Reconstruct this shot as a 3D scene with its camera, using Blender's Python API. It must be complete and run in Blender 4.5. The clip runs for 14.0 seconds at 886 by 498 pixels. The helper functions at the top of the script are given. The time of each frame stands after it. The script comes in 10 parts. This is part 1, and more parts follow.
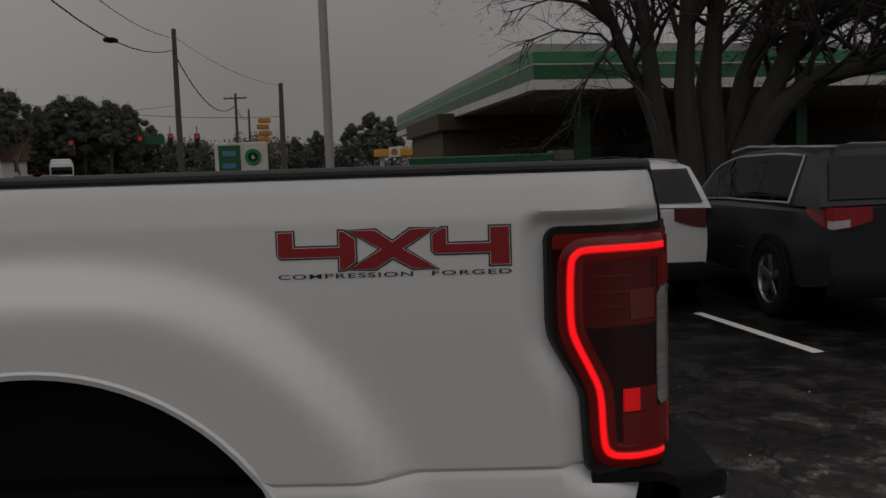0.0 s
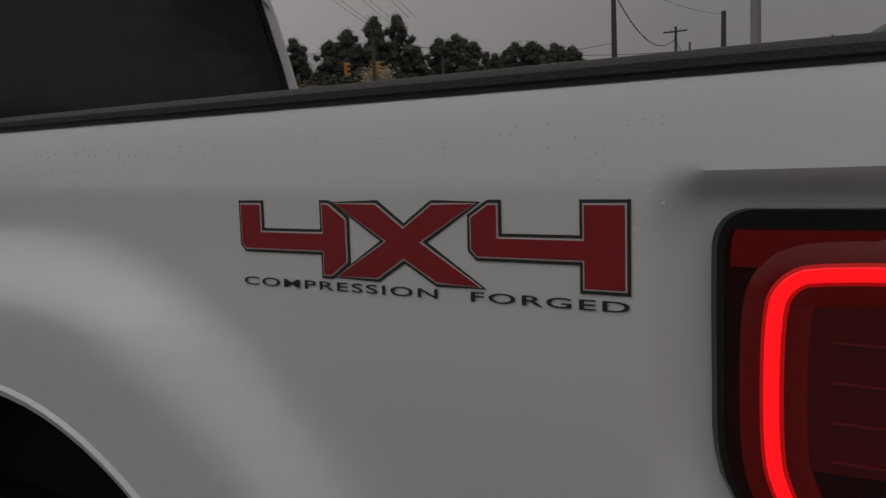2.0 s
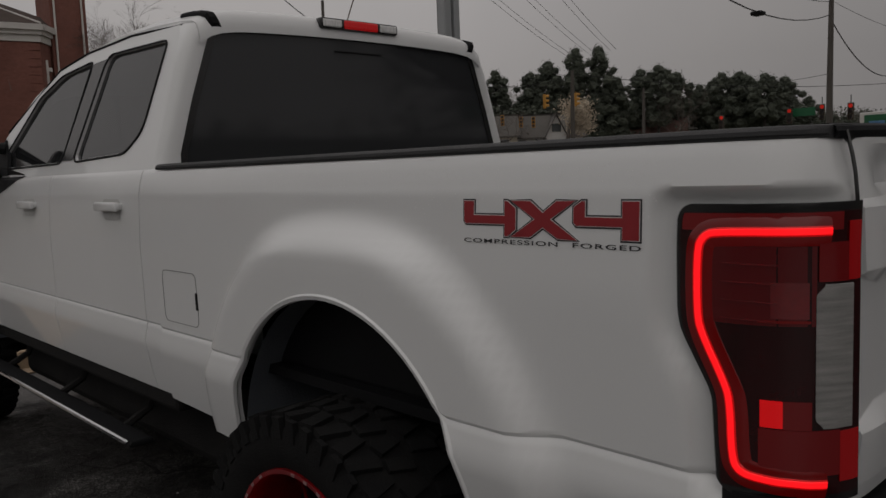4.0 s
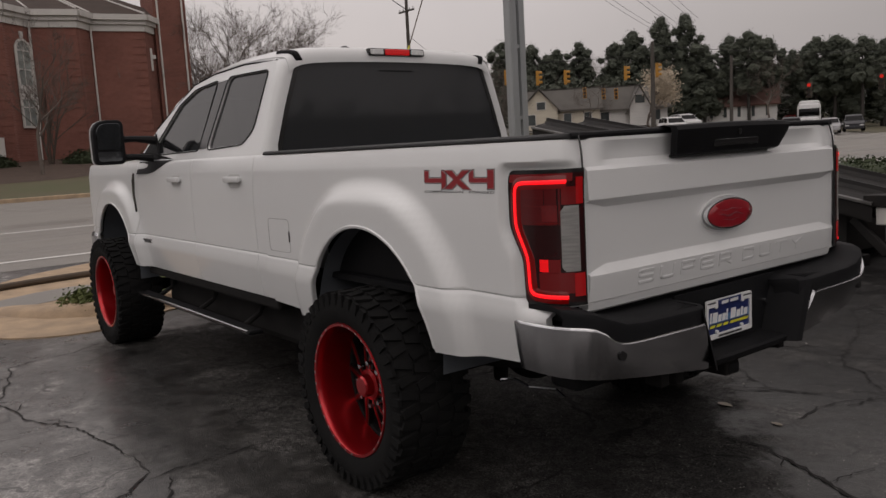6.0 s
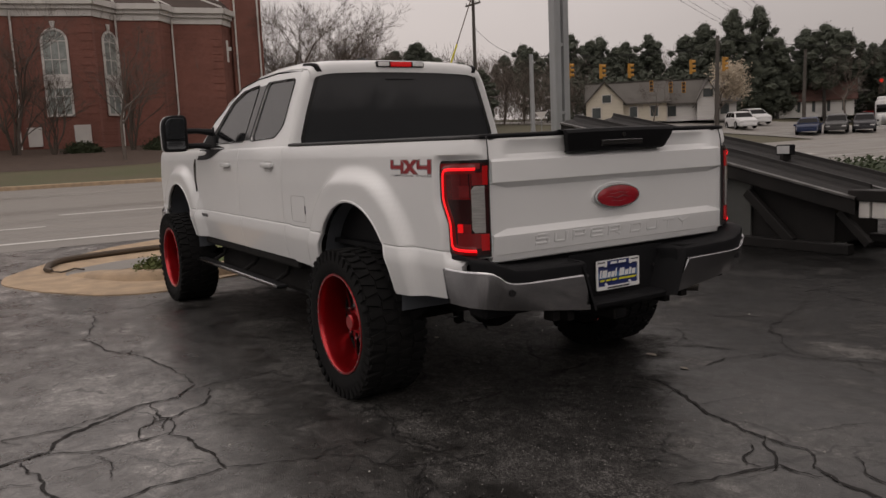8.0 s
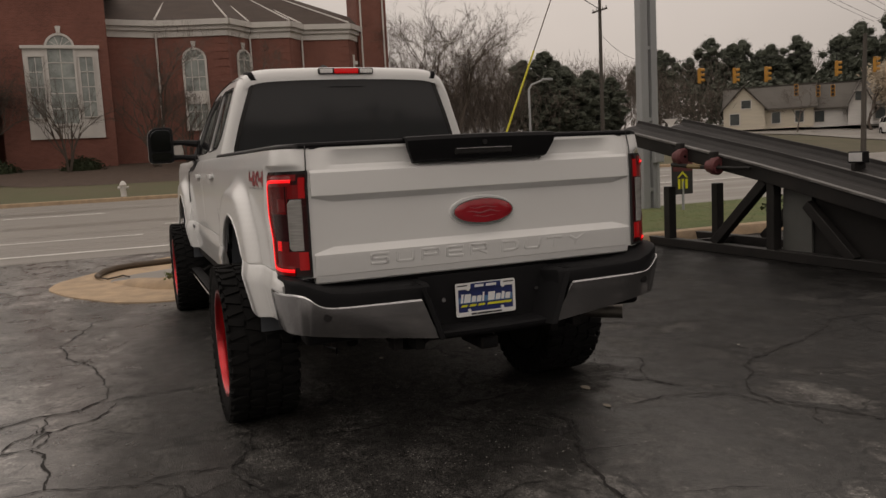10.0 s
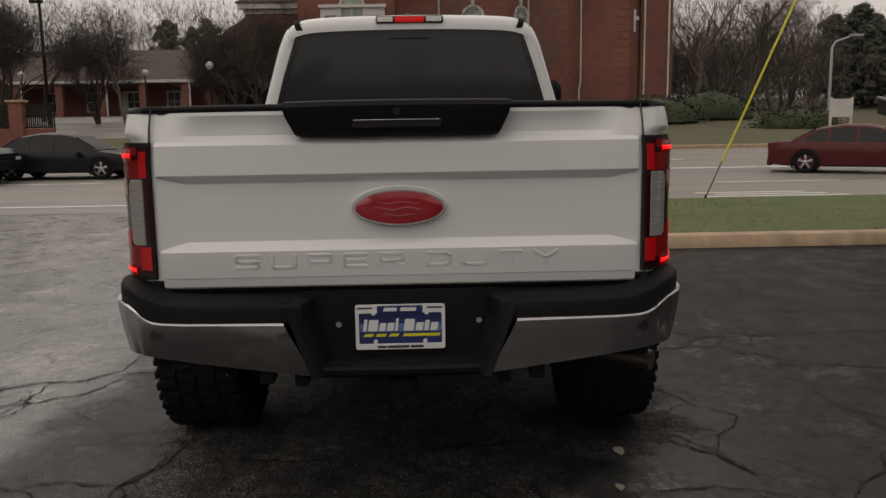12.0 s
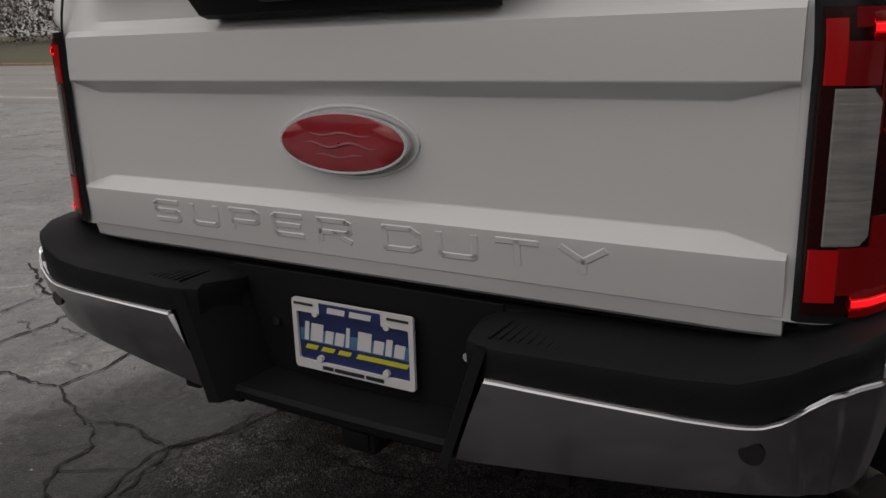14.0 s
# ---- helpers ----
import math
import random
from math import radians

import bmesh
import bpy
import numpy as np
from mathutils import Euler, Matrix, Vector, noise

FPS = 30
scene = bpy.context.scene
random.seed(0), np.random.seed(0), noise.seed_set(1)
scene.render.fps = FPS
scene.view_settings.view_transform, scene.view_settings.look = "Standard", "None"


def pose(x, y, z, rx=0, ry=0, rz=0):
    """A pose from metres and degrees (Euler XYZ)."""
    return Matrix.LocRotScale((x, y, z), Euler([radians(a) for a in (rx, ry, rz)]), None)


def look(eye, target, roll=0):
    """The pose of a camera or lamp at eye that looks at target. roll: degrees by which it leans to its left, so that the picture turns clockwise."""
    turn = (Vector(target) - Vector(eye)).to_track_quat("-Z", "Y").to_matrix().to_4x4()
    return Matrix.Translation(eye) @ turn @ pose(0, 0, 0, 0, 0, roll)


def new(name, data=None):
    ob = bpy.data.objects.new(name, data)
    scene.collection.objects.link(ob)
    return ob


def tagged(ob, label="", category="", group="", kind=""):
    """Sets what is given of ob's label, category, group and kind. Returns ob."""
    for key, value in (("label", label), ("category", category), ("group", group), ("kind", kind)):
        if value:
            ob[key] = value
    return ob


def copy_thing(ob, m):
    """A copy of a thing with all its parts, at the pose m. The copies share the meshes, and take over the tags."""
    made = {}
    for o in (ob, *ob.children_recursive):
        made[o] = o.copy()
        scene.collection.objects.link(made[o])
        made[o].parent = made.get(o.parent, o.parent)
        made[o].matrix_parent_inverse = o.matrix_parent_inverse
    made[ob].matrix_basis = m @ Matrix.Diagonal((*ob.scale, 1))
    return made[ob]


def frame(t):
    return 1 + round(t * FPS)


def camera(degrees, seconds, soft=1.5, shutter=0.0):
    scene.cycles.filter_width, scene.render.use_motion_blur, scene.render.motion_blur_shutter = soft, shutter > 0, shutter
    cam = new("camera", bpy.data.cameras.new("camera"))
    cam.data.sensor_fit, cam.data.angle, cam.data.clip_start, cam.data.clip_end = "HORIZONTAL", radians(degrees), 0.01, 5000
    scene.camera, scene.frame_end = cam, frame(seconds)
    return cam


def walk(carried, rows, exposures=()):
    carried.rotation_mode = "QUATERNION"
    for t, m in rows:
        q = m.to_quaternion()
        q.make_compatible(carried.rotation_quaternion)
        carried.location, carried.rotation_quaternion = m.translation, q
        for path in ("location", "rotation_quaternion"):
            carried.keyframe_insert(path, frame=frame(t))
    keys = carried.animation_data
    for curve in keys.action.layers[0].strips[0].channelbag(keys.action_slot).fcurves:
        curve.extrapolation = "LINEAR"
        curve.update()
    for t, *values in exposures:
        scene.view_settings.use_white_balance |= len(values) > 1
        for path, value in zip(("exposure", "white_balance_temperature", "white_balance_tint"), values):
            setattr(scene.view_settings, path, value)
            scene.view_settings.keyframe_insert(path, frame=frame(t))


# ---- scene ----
cam = camera(58.1, 14.0)
PATH = [
    (0, (0.016, 0.014, 1.58), (-0.056, 2.003, 1.387), -2.0),
    (0.5, (0.133, 0.381, 1.574), (-0.154, 2.356, 1.452), -1.2),
    (1, (0.223, 0.637, 1.558), (-0.462, 2.509, 1.395), -0.9),
    (1.5, (0.288, 0.833, 1.552), (-0.67, 2.57, 1.297), -2.1),
    (2, (0.311, 0.895, 1.542), (-0.772, 2.55, 1.247), -3.4),
    (2.5, (0.345, 0.879, 1.537), (-0.783, 2.501, 1.224), -3.7),
    (3, (0.404, 0.791, 1.54), (-0.765, 2.384, 1.234), -3.4),
    (3.5, (0.544, 0.528, 1.543), (-0.781, 2.01, 1.327), -2.6),
    (4, (0.873, 0.291, 1.544), (-0.579, 1.652, 1.345), -2.2),
    (4.2, (1.051, 0.212, 1.537), (-0.443, 1.528, 1.34), -2.5),
    (6.3, (2.539, -0.496, 1.576), (0.946, 0.687, 1.326), -3.4),
    (6.5, (2.678, -0.528, 1.58), (1.082, 0.653, 1.341), -3.4),
    (7, (3.029, -0.578, 1.568), (1.408, 0.569, 1.331), -3.2),
    (7.5, (3.343, -0.685, 1.565), (1.696, 0.426, 1.346), -3.0),
    (8, (3.636, -0.647, 1.565), (1.952, 0.399, 1.299), -2.5),
    (8.2, (3.805, -0.574, 1.551), (2.111, 0.454, 1.28), -2.6),
    (10.3, (3.975, 1.144, 1.493), (2.083, 1.747, 1.254), -2.1),
    (10.5, (3.906, 1.325, 1.508), (1.985, 1.815, 1.243), -1.5),
    (11, (3.758, 1.805, 1.487), (1.805, 2.124, 1.199), -1.8),
    (11.5, (3.553, 2.218, 1.489), (1.583, 2.389, 1.192), -1.7),
    (12, (3.229, 2.599, 1.508), (1.253, 2.647, 1.206), -0.9),
    (12.5, (2.921, 2.966, 1.483), (0.971, 2.706, 1.124), -1.9),
    (13, (2.533, 3.177, 1.417), (0.681, 2.645, 0.879), -0.6),
    (13.5, (2.11, 3.339, 1.431), (0.357, 2.581, 0.838), -0.9),
    (14, (1.689, 3.527, 1.429), (0.035, 2.524, 0.917), -1.7),
]
EXPOSURES = [
    (0.0, -0.84, 6450, 10), (1.0, -0.80, 6450, 10), (3.0, -0.82, 6450, 10), (3.6, -0.77, 6450, 10), (4.2, -0.60, 6450, 11),
    (5.5, -0.04, 6550, 13), (6.5, 0.13, 6650, 15), (8.2, 0.14, 6850, 15), (10.3, 0.10, 7250, 13), (11.5, 0.17, 7100, 12), (12.0, 0.15, 6950, 11),
    (12.6, 0.10, 6800, 12), (13.0, 0.04, 6950, 13), (13.5, 0.17, 6950, 13), (14.0, 0.02, 6500, 11),
]
walk(cam, [(t, look(eye, target, roll)) for t, eye, target, roll in PATH], EXPOSURES)

# ---- world and sun: a heavy overcast sky ----
world = bpy.data.worlds.new("overcast")
scene.world = world
world.use_nodes = True
wn, wl = world.node_tree.nodes, world.node_tree.links
wn.clear()
w_out = wn.new("ShaderNodeOutputWorld")
w_bg = wn.new("ShaderNodeBackground")
w_sky = wn.new("ShaderNodeTexSky")
w_sky.sky_type, w_sky.sun_disc = "NISHITA", False
w_sky.sun_elevation, w_sky.sun_rotation = radians(42), radians(223)
w_sky.dust_density, w_sky.ozone_density = 6.0, 1.0
w_grey = wn.new("ShaderNodeHueSaturation")
w_grey.inputs["Saturation"].default_value = 0.12
w_coord = wn.new("ShaderNodeTexCoord")
w_noise = wn.new("ShaderNodeTexNoise")
w_noise.inputs["Scale"].default_value = 2.2
w_noise.inputs["Detail"].default_value = 5
w_ramp = wn.new("ShaderNodeValToRGB")
w_ramp.color_ramp.elements[0].position, w_ramp.color_ramp.elements[0].color = 0.30, (4.3, 4.05, 3.95, 1)
w_ramp.color_ramp.elements[1].position, w_ramp.color_ramp.elements[1].color = 0.75, (5.3, 4.95, 4.75, 1)
w_mix = wn.new("ShaderNodeMix")
w_mix.data_type = "RGBA"
w_mix.inputs["Factor"].default_value = 0.82
wl.new(w_sky.outputs[0], w_grey.inputs["Color"])
wl.new(w_coord.outputs["Generated"], w_noise.inputs["Vector"])
wl.new(w_noise.outputs["Fac"], w_ramp.inputs[0])
wl.new(w_grey.outputs[0], w_mix.inputs["A"])
wl.new(w_ramp.outputs[0], w_mix.inputs["B"])
# an overcast sky is brighter overhead than at the horizon
w_sep, w_lift, w_mul = wn.new("ShaderNodeSeparateXYZ"), wn.new("ShaderNodeMapRange"), wn.new("ShaderNodeVectorMath")
w_lift.inputs["From Min"].default_value, w_lift.inputs["From Max"].default_value = 0.12, 1.0
w_lift.inputs["To Min"].default_value, w_lift.inputs["To Max"].default_value = 1.0, 1.9
w_mul.operation = "SCALE"
wl.new(w_coord.outputs["Generated"], w_sep.inputs[0])
wl.new(w_sep.outputs["Z"], w_lift.inputs["Value"])
wl.new(w_mix.outputs["Result"], w_mul.inputs[0])
# heavier cloud to the north, thinner cloud over the road; the third lobe, unseen, is added to dim the lot's reflection
w_fac = w_lift.outputs[0]
for way, near_, amount in (((-0.25, 0.97, 0.0), 0.80, 0.76), ((-0.76, 0.65, 0.0), 0.82, 1.18), ((-0.50, -0.75, 0.43), 0.84, 0.55)):
    w_dot, w_lobe, w_prod = wn.new("ShaderNodeVectorMath"), wn.new("ShaderNodeMapRange"), wn.new("ShaderNodeMath")
    w_dot.operation, w_lobe.interpolation_type, w_prod.operation = "DOT_PRODUCT", "SMOOTHSTEP", "MULTIPLY"
    w_dot.inputs[1].default_value = way
    w_lobe.inputs["From Min"].default_value, w_lobe.inputs["From Max"].default_value = near_, 1.0
    w_lobe.inputs["To Min"].default_value, w_lobe.inputs["To Max"].default_value = 1.0, amount
    wl.new(w_coord.outputs["Generated"], w_dot.inputs[0])
    wl.new(w_dot.outputs["Value"], w_lobe.inputs["Value"])
    wl.new(w_fac, w_prod.inputs[0])
    wl.new(w_lobe.outputs[0], w_prod.inputs[1])
    w_fac = w_prod.outputs[0]
wl.new(w_fac, w_mul.inputs["Scale"])
wl.new(w_mul.outputs[0], w_bg.inputs["Color"])
wl.new(w_bg.outputs[0], w_out.inputs["Surface"])
w_bg.inputs["Strength"].default_value = 0.10

sun = new("sun", bpy.data.lights.new("sun", "SUN"))
sun.data.energy, sun.data.angle, sun.data.color = 0.38, radians(60), (1.0, 0.96, 0.90)
sun.matrix_basis = look((0, 0, 30), (-24, 22, 0))


# ---- materials ----
def surface(name, a, b=None, rough=0.6, metal=0.0, scale=6.0, fine=60.0, bump=0.0, coat=0.0, streak=None, rough2=None, per_object=0.0, spec=0.5):
    """A material whose colour wanders between a and b at two scales, with a fine relief."""
    m = bpy.data.materials.new(name)
    m.use_nodes = True
    n, l = m.node_tree.nodes, m.node_tree.links
    p = n["Principled BSDF"]
    p.inputs["Metallic"].default_value = metal
    p.inputs["Roughness"].default_value = rough
    p.inputs["Coat Weight"].default_value = coat
    p.inputs["Coat Roughness"].default_value = 0.04
    p.inputs["Specular IOR Level"].default_value = spec
    if b is None:
        b = tuple(0.82 * c for c in a)
    co = n.new("ShaderNodeTexCoord")
    vec = co.outputs["Object"]
    if streak:
        mp = n.new("ShaderNodeMapping")
        mp.inputs["Scale"].default_value = streak
        l.new(vec, mp.inputs["Vector"])
        vec = mp.outputs[0]
    n1 = n.new("ShaderNodeTexNoise")
    n1.inputs["Scale"].default_value, n1.inputs["Detail"].default_value = scale, 4
    n2 = n.new("ShaderNodeTexNoise")
    n2.inputs["Scale"].default_value, n2.inputs["Detail"].default_value = fine, 3
    l.new(vec, n1.inputs["Vector"])
    l.new(vec, n2.inputs["Vector"])
    add = n.new("ShaderNodeMath")
    add.operation = "MULTIPLY_ADD"
    add.inputs[1].default_value = 0.35
    l.new(n2.outputs["Fac"], add.inputs[0])
    l.new(n1.outputs["Fac"], add.inputs[2])
    r = n.new("ShaderNodeMapRange")
    r.inputs["From Min"].default_value, r.inputs["From Max"].default_value = 0.42, 0.95
    l.new(add.outputs[0], r.inputs["Value"])
    mix = n.new("ShaderNodeMix")
    mix.data_type = "RGBA"
    mix.inputs["A"].default_value, mix.inputs["B"].default_value = (*a, 1), (*b, 1)
    l.new(r.outputs[0], mix.inputs["Factor"])
    col = mix.outputs["Result"]
    if per_object:
        info, hs, ra = n.new("ShaderNodeObjectInfo"), n.new("ShaderNodeHueSaturation"), n.new("ShaderNodeMapRange")
        ra.inputs["To Min"].default_value, ra.inputs["To Max"].default_value = 1 - per_object, 1 + per_object
        l.new(info.outputs["Random"], ra.inputs["Value"])
        l.new(ra.outputs[0], hs.inputs["Value"])
        l.new(col, hs.inputs["Color"])
        col = hs.outputs[0]
    l.new(col, p.inputs["Base Color"])
    if rough2 is not None:
        rr = n.new("ShaderNodeMapRange")
        rr.inputs["From Min"].default_value, rr.inputs["From Max"].default_value = 0.35, 0.65
        rr.inputs["To Min"].default_value, rr.inputs["To Max"].default_value = rough, rough2
        l.new(n1.outputs["Fac"], rr.inputs["Value"])
        l.new(rr.outputs[0], p.inputs["Roughness"])
    if bump:
        bp = n.new("ShaderNodeBump")
        bp.inputs["Strength"].default_value = min(1.0, bump)
        bp.inputs["Distance"].default_value = 0.01
        l.new(n2.outputs["Fac"], bp.inputs["Height"])
        l.new(bp.outputs[0], p.inputs["Normal"])
    return m


def glow(name, colour, strength, base=(0.3, 0.0, 0.0), rough=0.15):
    m = bpy.data.materials.new(name)
    m.use_nodes = True
    p = m.node_tree.nodes["Principled BSDF"]
    p.inputs["Base Color"].default_value = (*base, 1)
    p.inputs["Roughness"].default_value = rough
    p.inputs["Emission Color"].default_value = (*colour, 1)
    p.inputs["Emission Strength"].default_value = strength
    return m


def glass(name, tint, gloss=0.045, rough=0.02, rise=0.85, veil=0.0):
    m = bpy.data.materials.new(name)
    m.use_nodes = True
    n, l = m.node_tree.nodes, m.node_tree.links
    n.remove(n["Principled BSDF"])
    out = n["Material Output"]
    tr, gl, lw, mx = n.new("ShaderNodeBsdfTransparent"), n.new("ShaderNodeBsdfGlossy"), n.new("ShaderNodeLayerWeight"), n.new("ShaderNodeMixShader")
    tr.inputs["Color"].default_value = (*tint, 1)
    gl.inputs["Roughness"].default_value = rough
    lw.inputs["Blend"].default_value = 0.5
    pw, ma = n.new("ShaderNodeMath"), n.new("ShaderNodeMath")
    pw.operation, pw.inputs[1].default_value = "POWER", 5.0
    ma.operation, ma.inputs[1].default_value, ma.inputs[2].default_value = "MULTIPLY_ADD", rise, gloss
    l.new(lw.outputs["Facing"], pw.inputs[0])
    l.new(pw.outputs[0], ma.inputs[0])
    l.new(ma.outputs[0], mx.inputs[0])
    body = tr.outputs[0]
    # grey diffuse veil, added to lift the glass as a pale reflection would
    if veil:
        df, md = n.new("ShaderNodeBsdfDiffuse"), n.new("ShaderNodeMixShader")
        df.inputs["Color"].default_value = (0.24, 0.25, 0.27, 1)
        md.inputs[0].default_value = veil
        l.new(body, md.inputs[1])
        l.new(df.outputs[0], md.inputs[2])
        body = md.outputs[0]
    l.new(body, mx.inputs[1])
    l.new(gl.outputs[0], mx.inputs[2])
    l.new(mx.outputs[0], out.inputs["Surface"])
    return m


PAINT = surface("white_paint", (0.665, 0.67, 0.67), (0.63, 0.635, 0.635), rough=0.42, scale=1.5, fine=300, coat=0.7)
BLACK_PLASTIC = surface("black_plastic", (0.0095, 0.0095, 0.0105), (0.0065, 0.0065, 0.0075), rough=0.62, scale=8, fine=400, bump=0.15, spec=0.14)
RAIL_GREY = surface("rail_plastic", (0.030, 0.030, 0.031), (0.020, 0.020, 0.021), rough=0.55, scale=8, fine=300, bump=0.2, spec=0.3)
BLACK_GLOSS = surface("black_gloss", (0.015, 0.014, 0.015), (0.01, 0.01, 0.01), rough=0.18, scale=8, fine=200)
UNDER = surface("underbody_black", (0.011, 0.0105, 0.011), (0.017, 0.016, 0.0155), spec=0.12, rough=0.8, scale=9, fine=120, bump=0.4)
CHROME = surface("brushed_chrome", (0.50, 0.50, 0.515), (0.40, 0.40, 0.415), rough=0.13, metal=1.0, scale=3, fine=250, rough2=0.24)
CHROME_BRIGHT = surface("bright_chrome", (0.82, 0.82, 0.83), (0.75, 0.75, 0.76), rough=0.12, metal=1.0, scale=3, fine=100)
WELL = surface("well_liner", (0.078, 0.086, 0.099), (0.10, 0.108, 0.122), rough=0.85, scale=9, fine=120, bump=0.4)
TYRE = surface("tyre_rubber", (0.0095, 0.0095, 0.010), (0.014, 0.0138, 0.0135), spec=0.10, rough=0.9, scale=12, fine=150, bump=0.4)
RIM_RED = surface("red_rim_metal", (0.44, 0.011, 0.017), (0.35, 0.007, 0.011), rough=0.28, metal=0.75, scale=6, fine=150, coat=0.5)
DARK_RED = surface("dark_red_lens", (0.030, 0.002, 0.003), (0.012, 0.002, 0.002), rough=0.2, scale=14, fine=120, coat=0.15, spec=0.3)
RED_LENS = surface("red_lens", (0.17, 0.005, 0.007), (0.10, 0.004, 0.005), rough=0.14, scale=8, fine=120, coat=0.6)
DULL_RED = glow("dull_red_lens", (1.0, 0.010, 0.012), 0.034, (0.075, 0.003, 0.004), 0.18)
WHITE_LENS = surface("clear_lens", (0.30, 0.29, 0.28), (0.17, 0.17, 0.165), rough=0.12, scale=10, fine=150, coat=0.6, streak=(1, 1, 12))
LED = glow("red_led", (1.0, 0.006, 0.010), 1.7, (0.2, 0.0, 0.0), 0.3)
# dim emissive reds that stand in for the light guide's soft glow
LED_HALO = glow("red_dim_glow", (1.0, 0.003, 0.005), 0.045, (0.07, 0.0, 0.0), 0.2)
LED_MID = glow("red_mid_glow", (1.0, 0.003, 0.005), 0.5, (0.15, 0.0, 0.0), 0.2)
LED_SOFT = glow("red_lamp_lit", (1.0, 0.006, 0.010), 0.20, (0.3, 0.0, 0.0), 0.2)
BRIGHT_LENS = surface("bright_clear_lens", (0.80, 0.79, 0.78), (0.45, 0.45, 0.45), rough=0.12, scale=30, fine=150, coat=0.6, streak=(1, 6, 1))
LIT_BLOCK = glow("lit_bulb_block", (1.0, 0.006, 0.010), 0.5, (0.3, 0.0, 0.0), 0.2)
UPPER_LIT = glow("lit_upper_band", (1.0, 0.006, 0.008), 0.035, (0.08, 0.002, 0.003), 0.25)
REAR_LIT = glow("lit_rear_lens", (1.0, 0.006, 0.009), 0.105, (0.13, 0.003, 0.004), 0.18)
# faint emission in place of lamp light bounced off the reflector
LIT_INNER = glow("lit_reflector", (1.0, 0.010, 0.012), 0.014, (0.055, 0.002, 0.003), 0.25)
BADGE_RED = surface("badge_red", (0.32, 0.010, 0.020), (0.25, 0.008, 0.015), rough=0.2, scale=20, fine=300, coat=0.6)
DECAL_RED = surface("decal_red", (0.27, 0.012, 0.018), (0.22, 0.010, 0.015), rough=0.4, scale=20, fine=400, streak=(1, 1, 0.2))
DECAL_BLACK = surface("decal_black", (0.018, 0.018, 0.02), (0.025, 0.025, 0.027), rough=0.45, fine=300)
DECAL_PALE = surface("decal_pale", (0.55, 0.52, 0.52), (0.5, 0.47, 0.47), rough=0.45, fine=300)
TINT = glass("tinted_glass", (0.02, 0.022, 0.025), 0.040, 0.05, 0.6, 0.12)
SIDE_TINT = glass("side_glass", (0.02, 0.022, 0.025), 0.105, 0.04, 0.7, 0.06)
CABIN = surface("dark_cabin", (0.03, 0.03, 0.032), (0.02, 0.02, 0.02), rough=0.8, fine=200)
PLATE_WHITE = surface("plate_white", (0.70, 0.70, 0.70), (0.62, 0.62, 0.62), rough=0.35, fine=300)
PLATE_BLUE = surface("plate_blue", (0.012, 0.018, 0.085), (0.015, 0.03, 0.13), rough=0.35, scale=14, fine=300)
PLATE_LIGHT = surface("plate_light_blue", (0.10, 0.22, 0.38), (0.05, 0.12, 0.26), rough=0.35, scale=20, fine=300)
PLATE_YELLOW = surface("plate_yellow", (0.62, 0.62, 0.03), (0.55, 0.52, 0.03), rough=0.4, fine=300)


# ---- small builders ----
def from_bm(name, bm, material, smooth=False, sharp=34):
    me = bpy.data.meshes.new(name)
    bmesh.ops.recalc_face_normals(bm, faces=bm.faces)
    if smooth:
        for f in bm.faces:
            f.smooth = True
    bm.to_mesh(me)
    bm.free()
    me.materials.append(material)
    if smooth:
        me.set_sharp_from_angle(angle=radians(sharp))
    return me


def thing(name, label, category, at=(0, 0, 0), group="", kind=""):
    ob = new(name)
    ob.location = at
    ob.empty_display_size = 0.2
    return tagged(ob, label, category, group, kind)


def part(name, bm, material, parent, label="", smooth=False, sharp=34):
    """Links a bmesh, in world places unless its thing is still at the origin, as one mesh under parent."""
    ob = new(name, from_bm(name, bm, material, smooth, sharp))
    ob.parent = parent
    top = parent
    off = Vector((0, 0, 0))
    while top:
        off += top.location
        top = top.parent
    ob.location = -off if parent else (0, 0, 0)
    if label:
        ob["label"] = label
    return ob


def solo(name, bm, material, label, category="", group="", kind="", smooth=False):
    ob = new(name, from_bm(name, bm, material, smooth))
    return tagged(ob, label, category, group, kind)


def box(bm, lo, hi, bevel=0.0, m=None):
    lo, hi = Vector(lo), Vector(hi)
    r = bmesh.ops.create_cube(bm, size=1)
    v = r["verts"]
    c, s = (lo + hi) / 2, hi - lo
    bmesh.ops.transform(bm, matrix=Matrix.Translation(c) @ Matrix.Diagonal((*s, 1)), verts=v)
    if bevel:
        e = list({e for w in v for e in w.link_edges})
        g = bmesh.ops.bevel(bm, geom=e, offset=bevel, segments=2, affect="EDGES", profile=0.5)
        v = list({w for f in g["faces"] for w in f.verts} | {w for w in v if w.is_valid})
    if m is not None:
        bmesh.ops.transform(bm, matrix=m, verts=v)
    return v


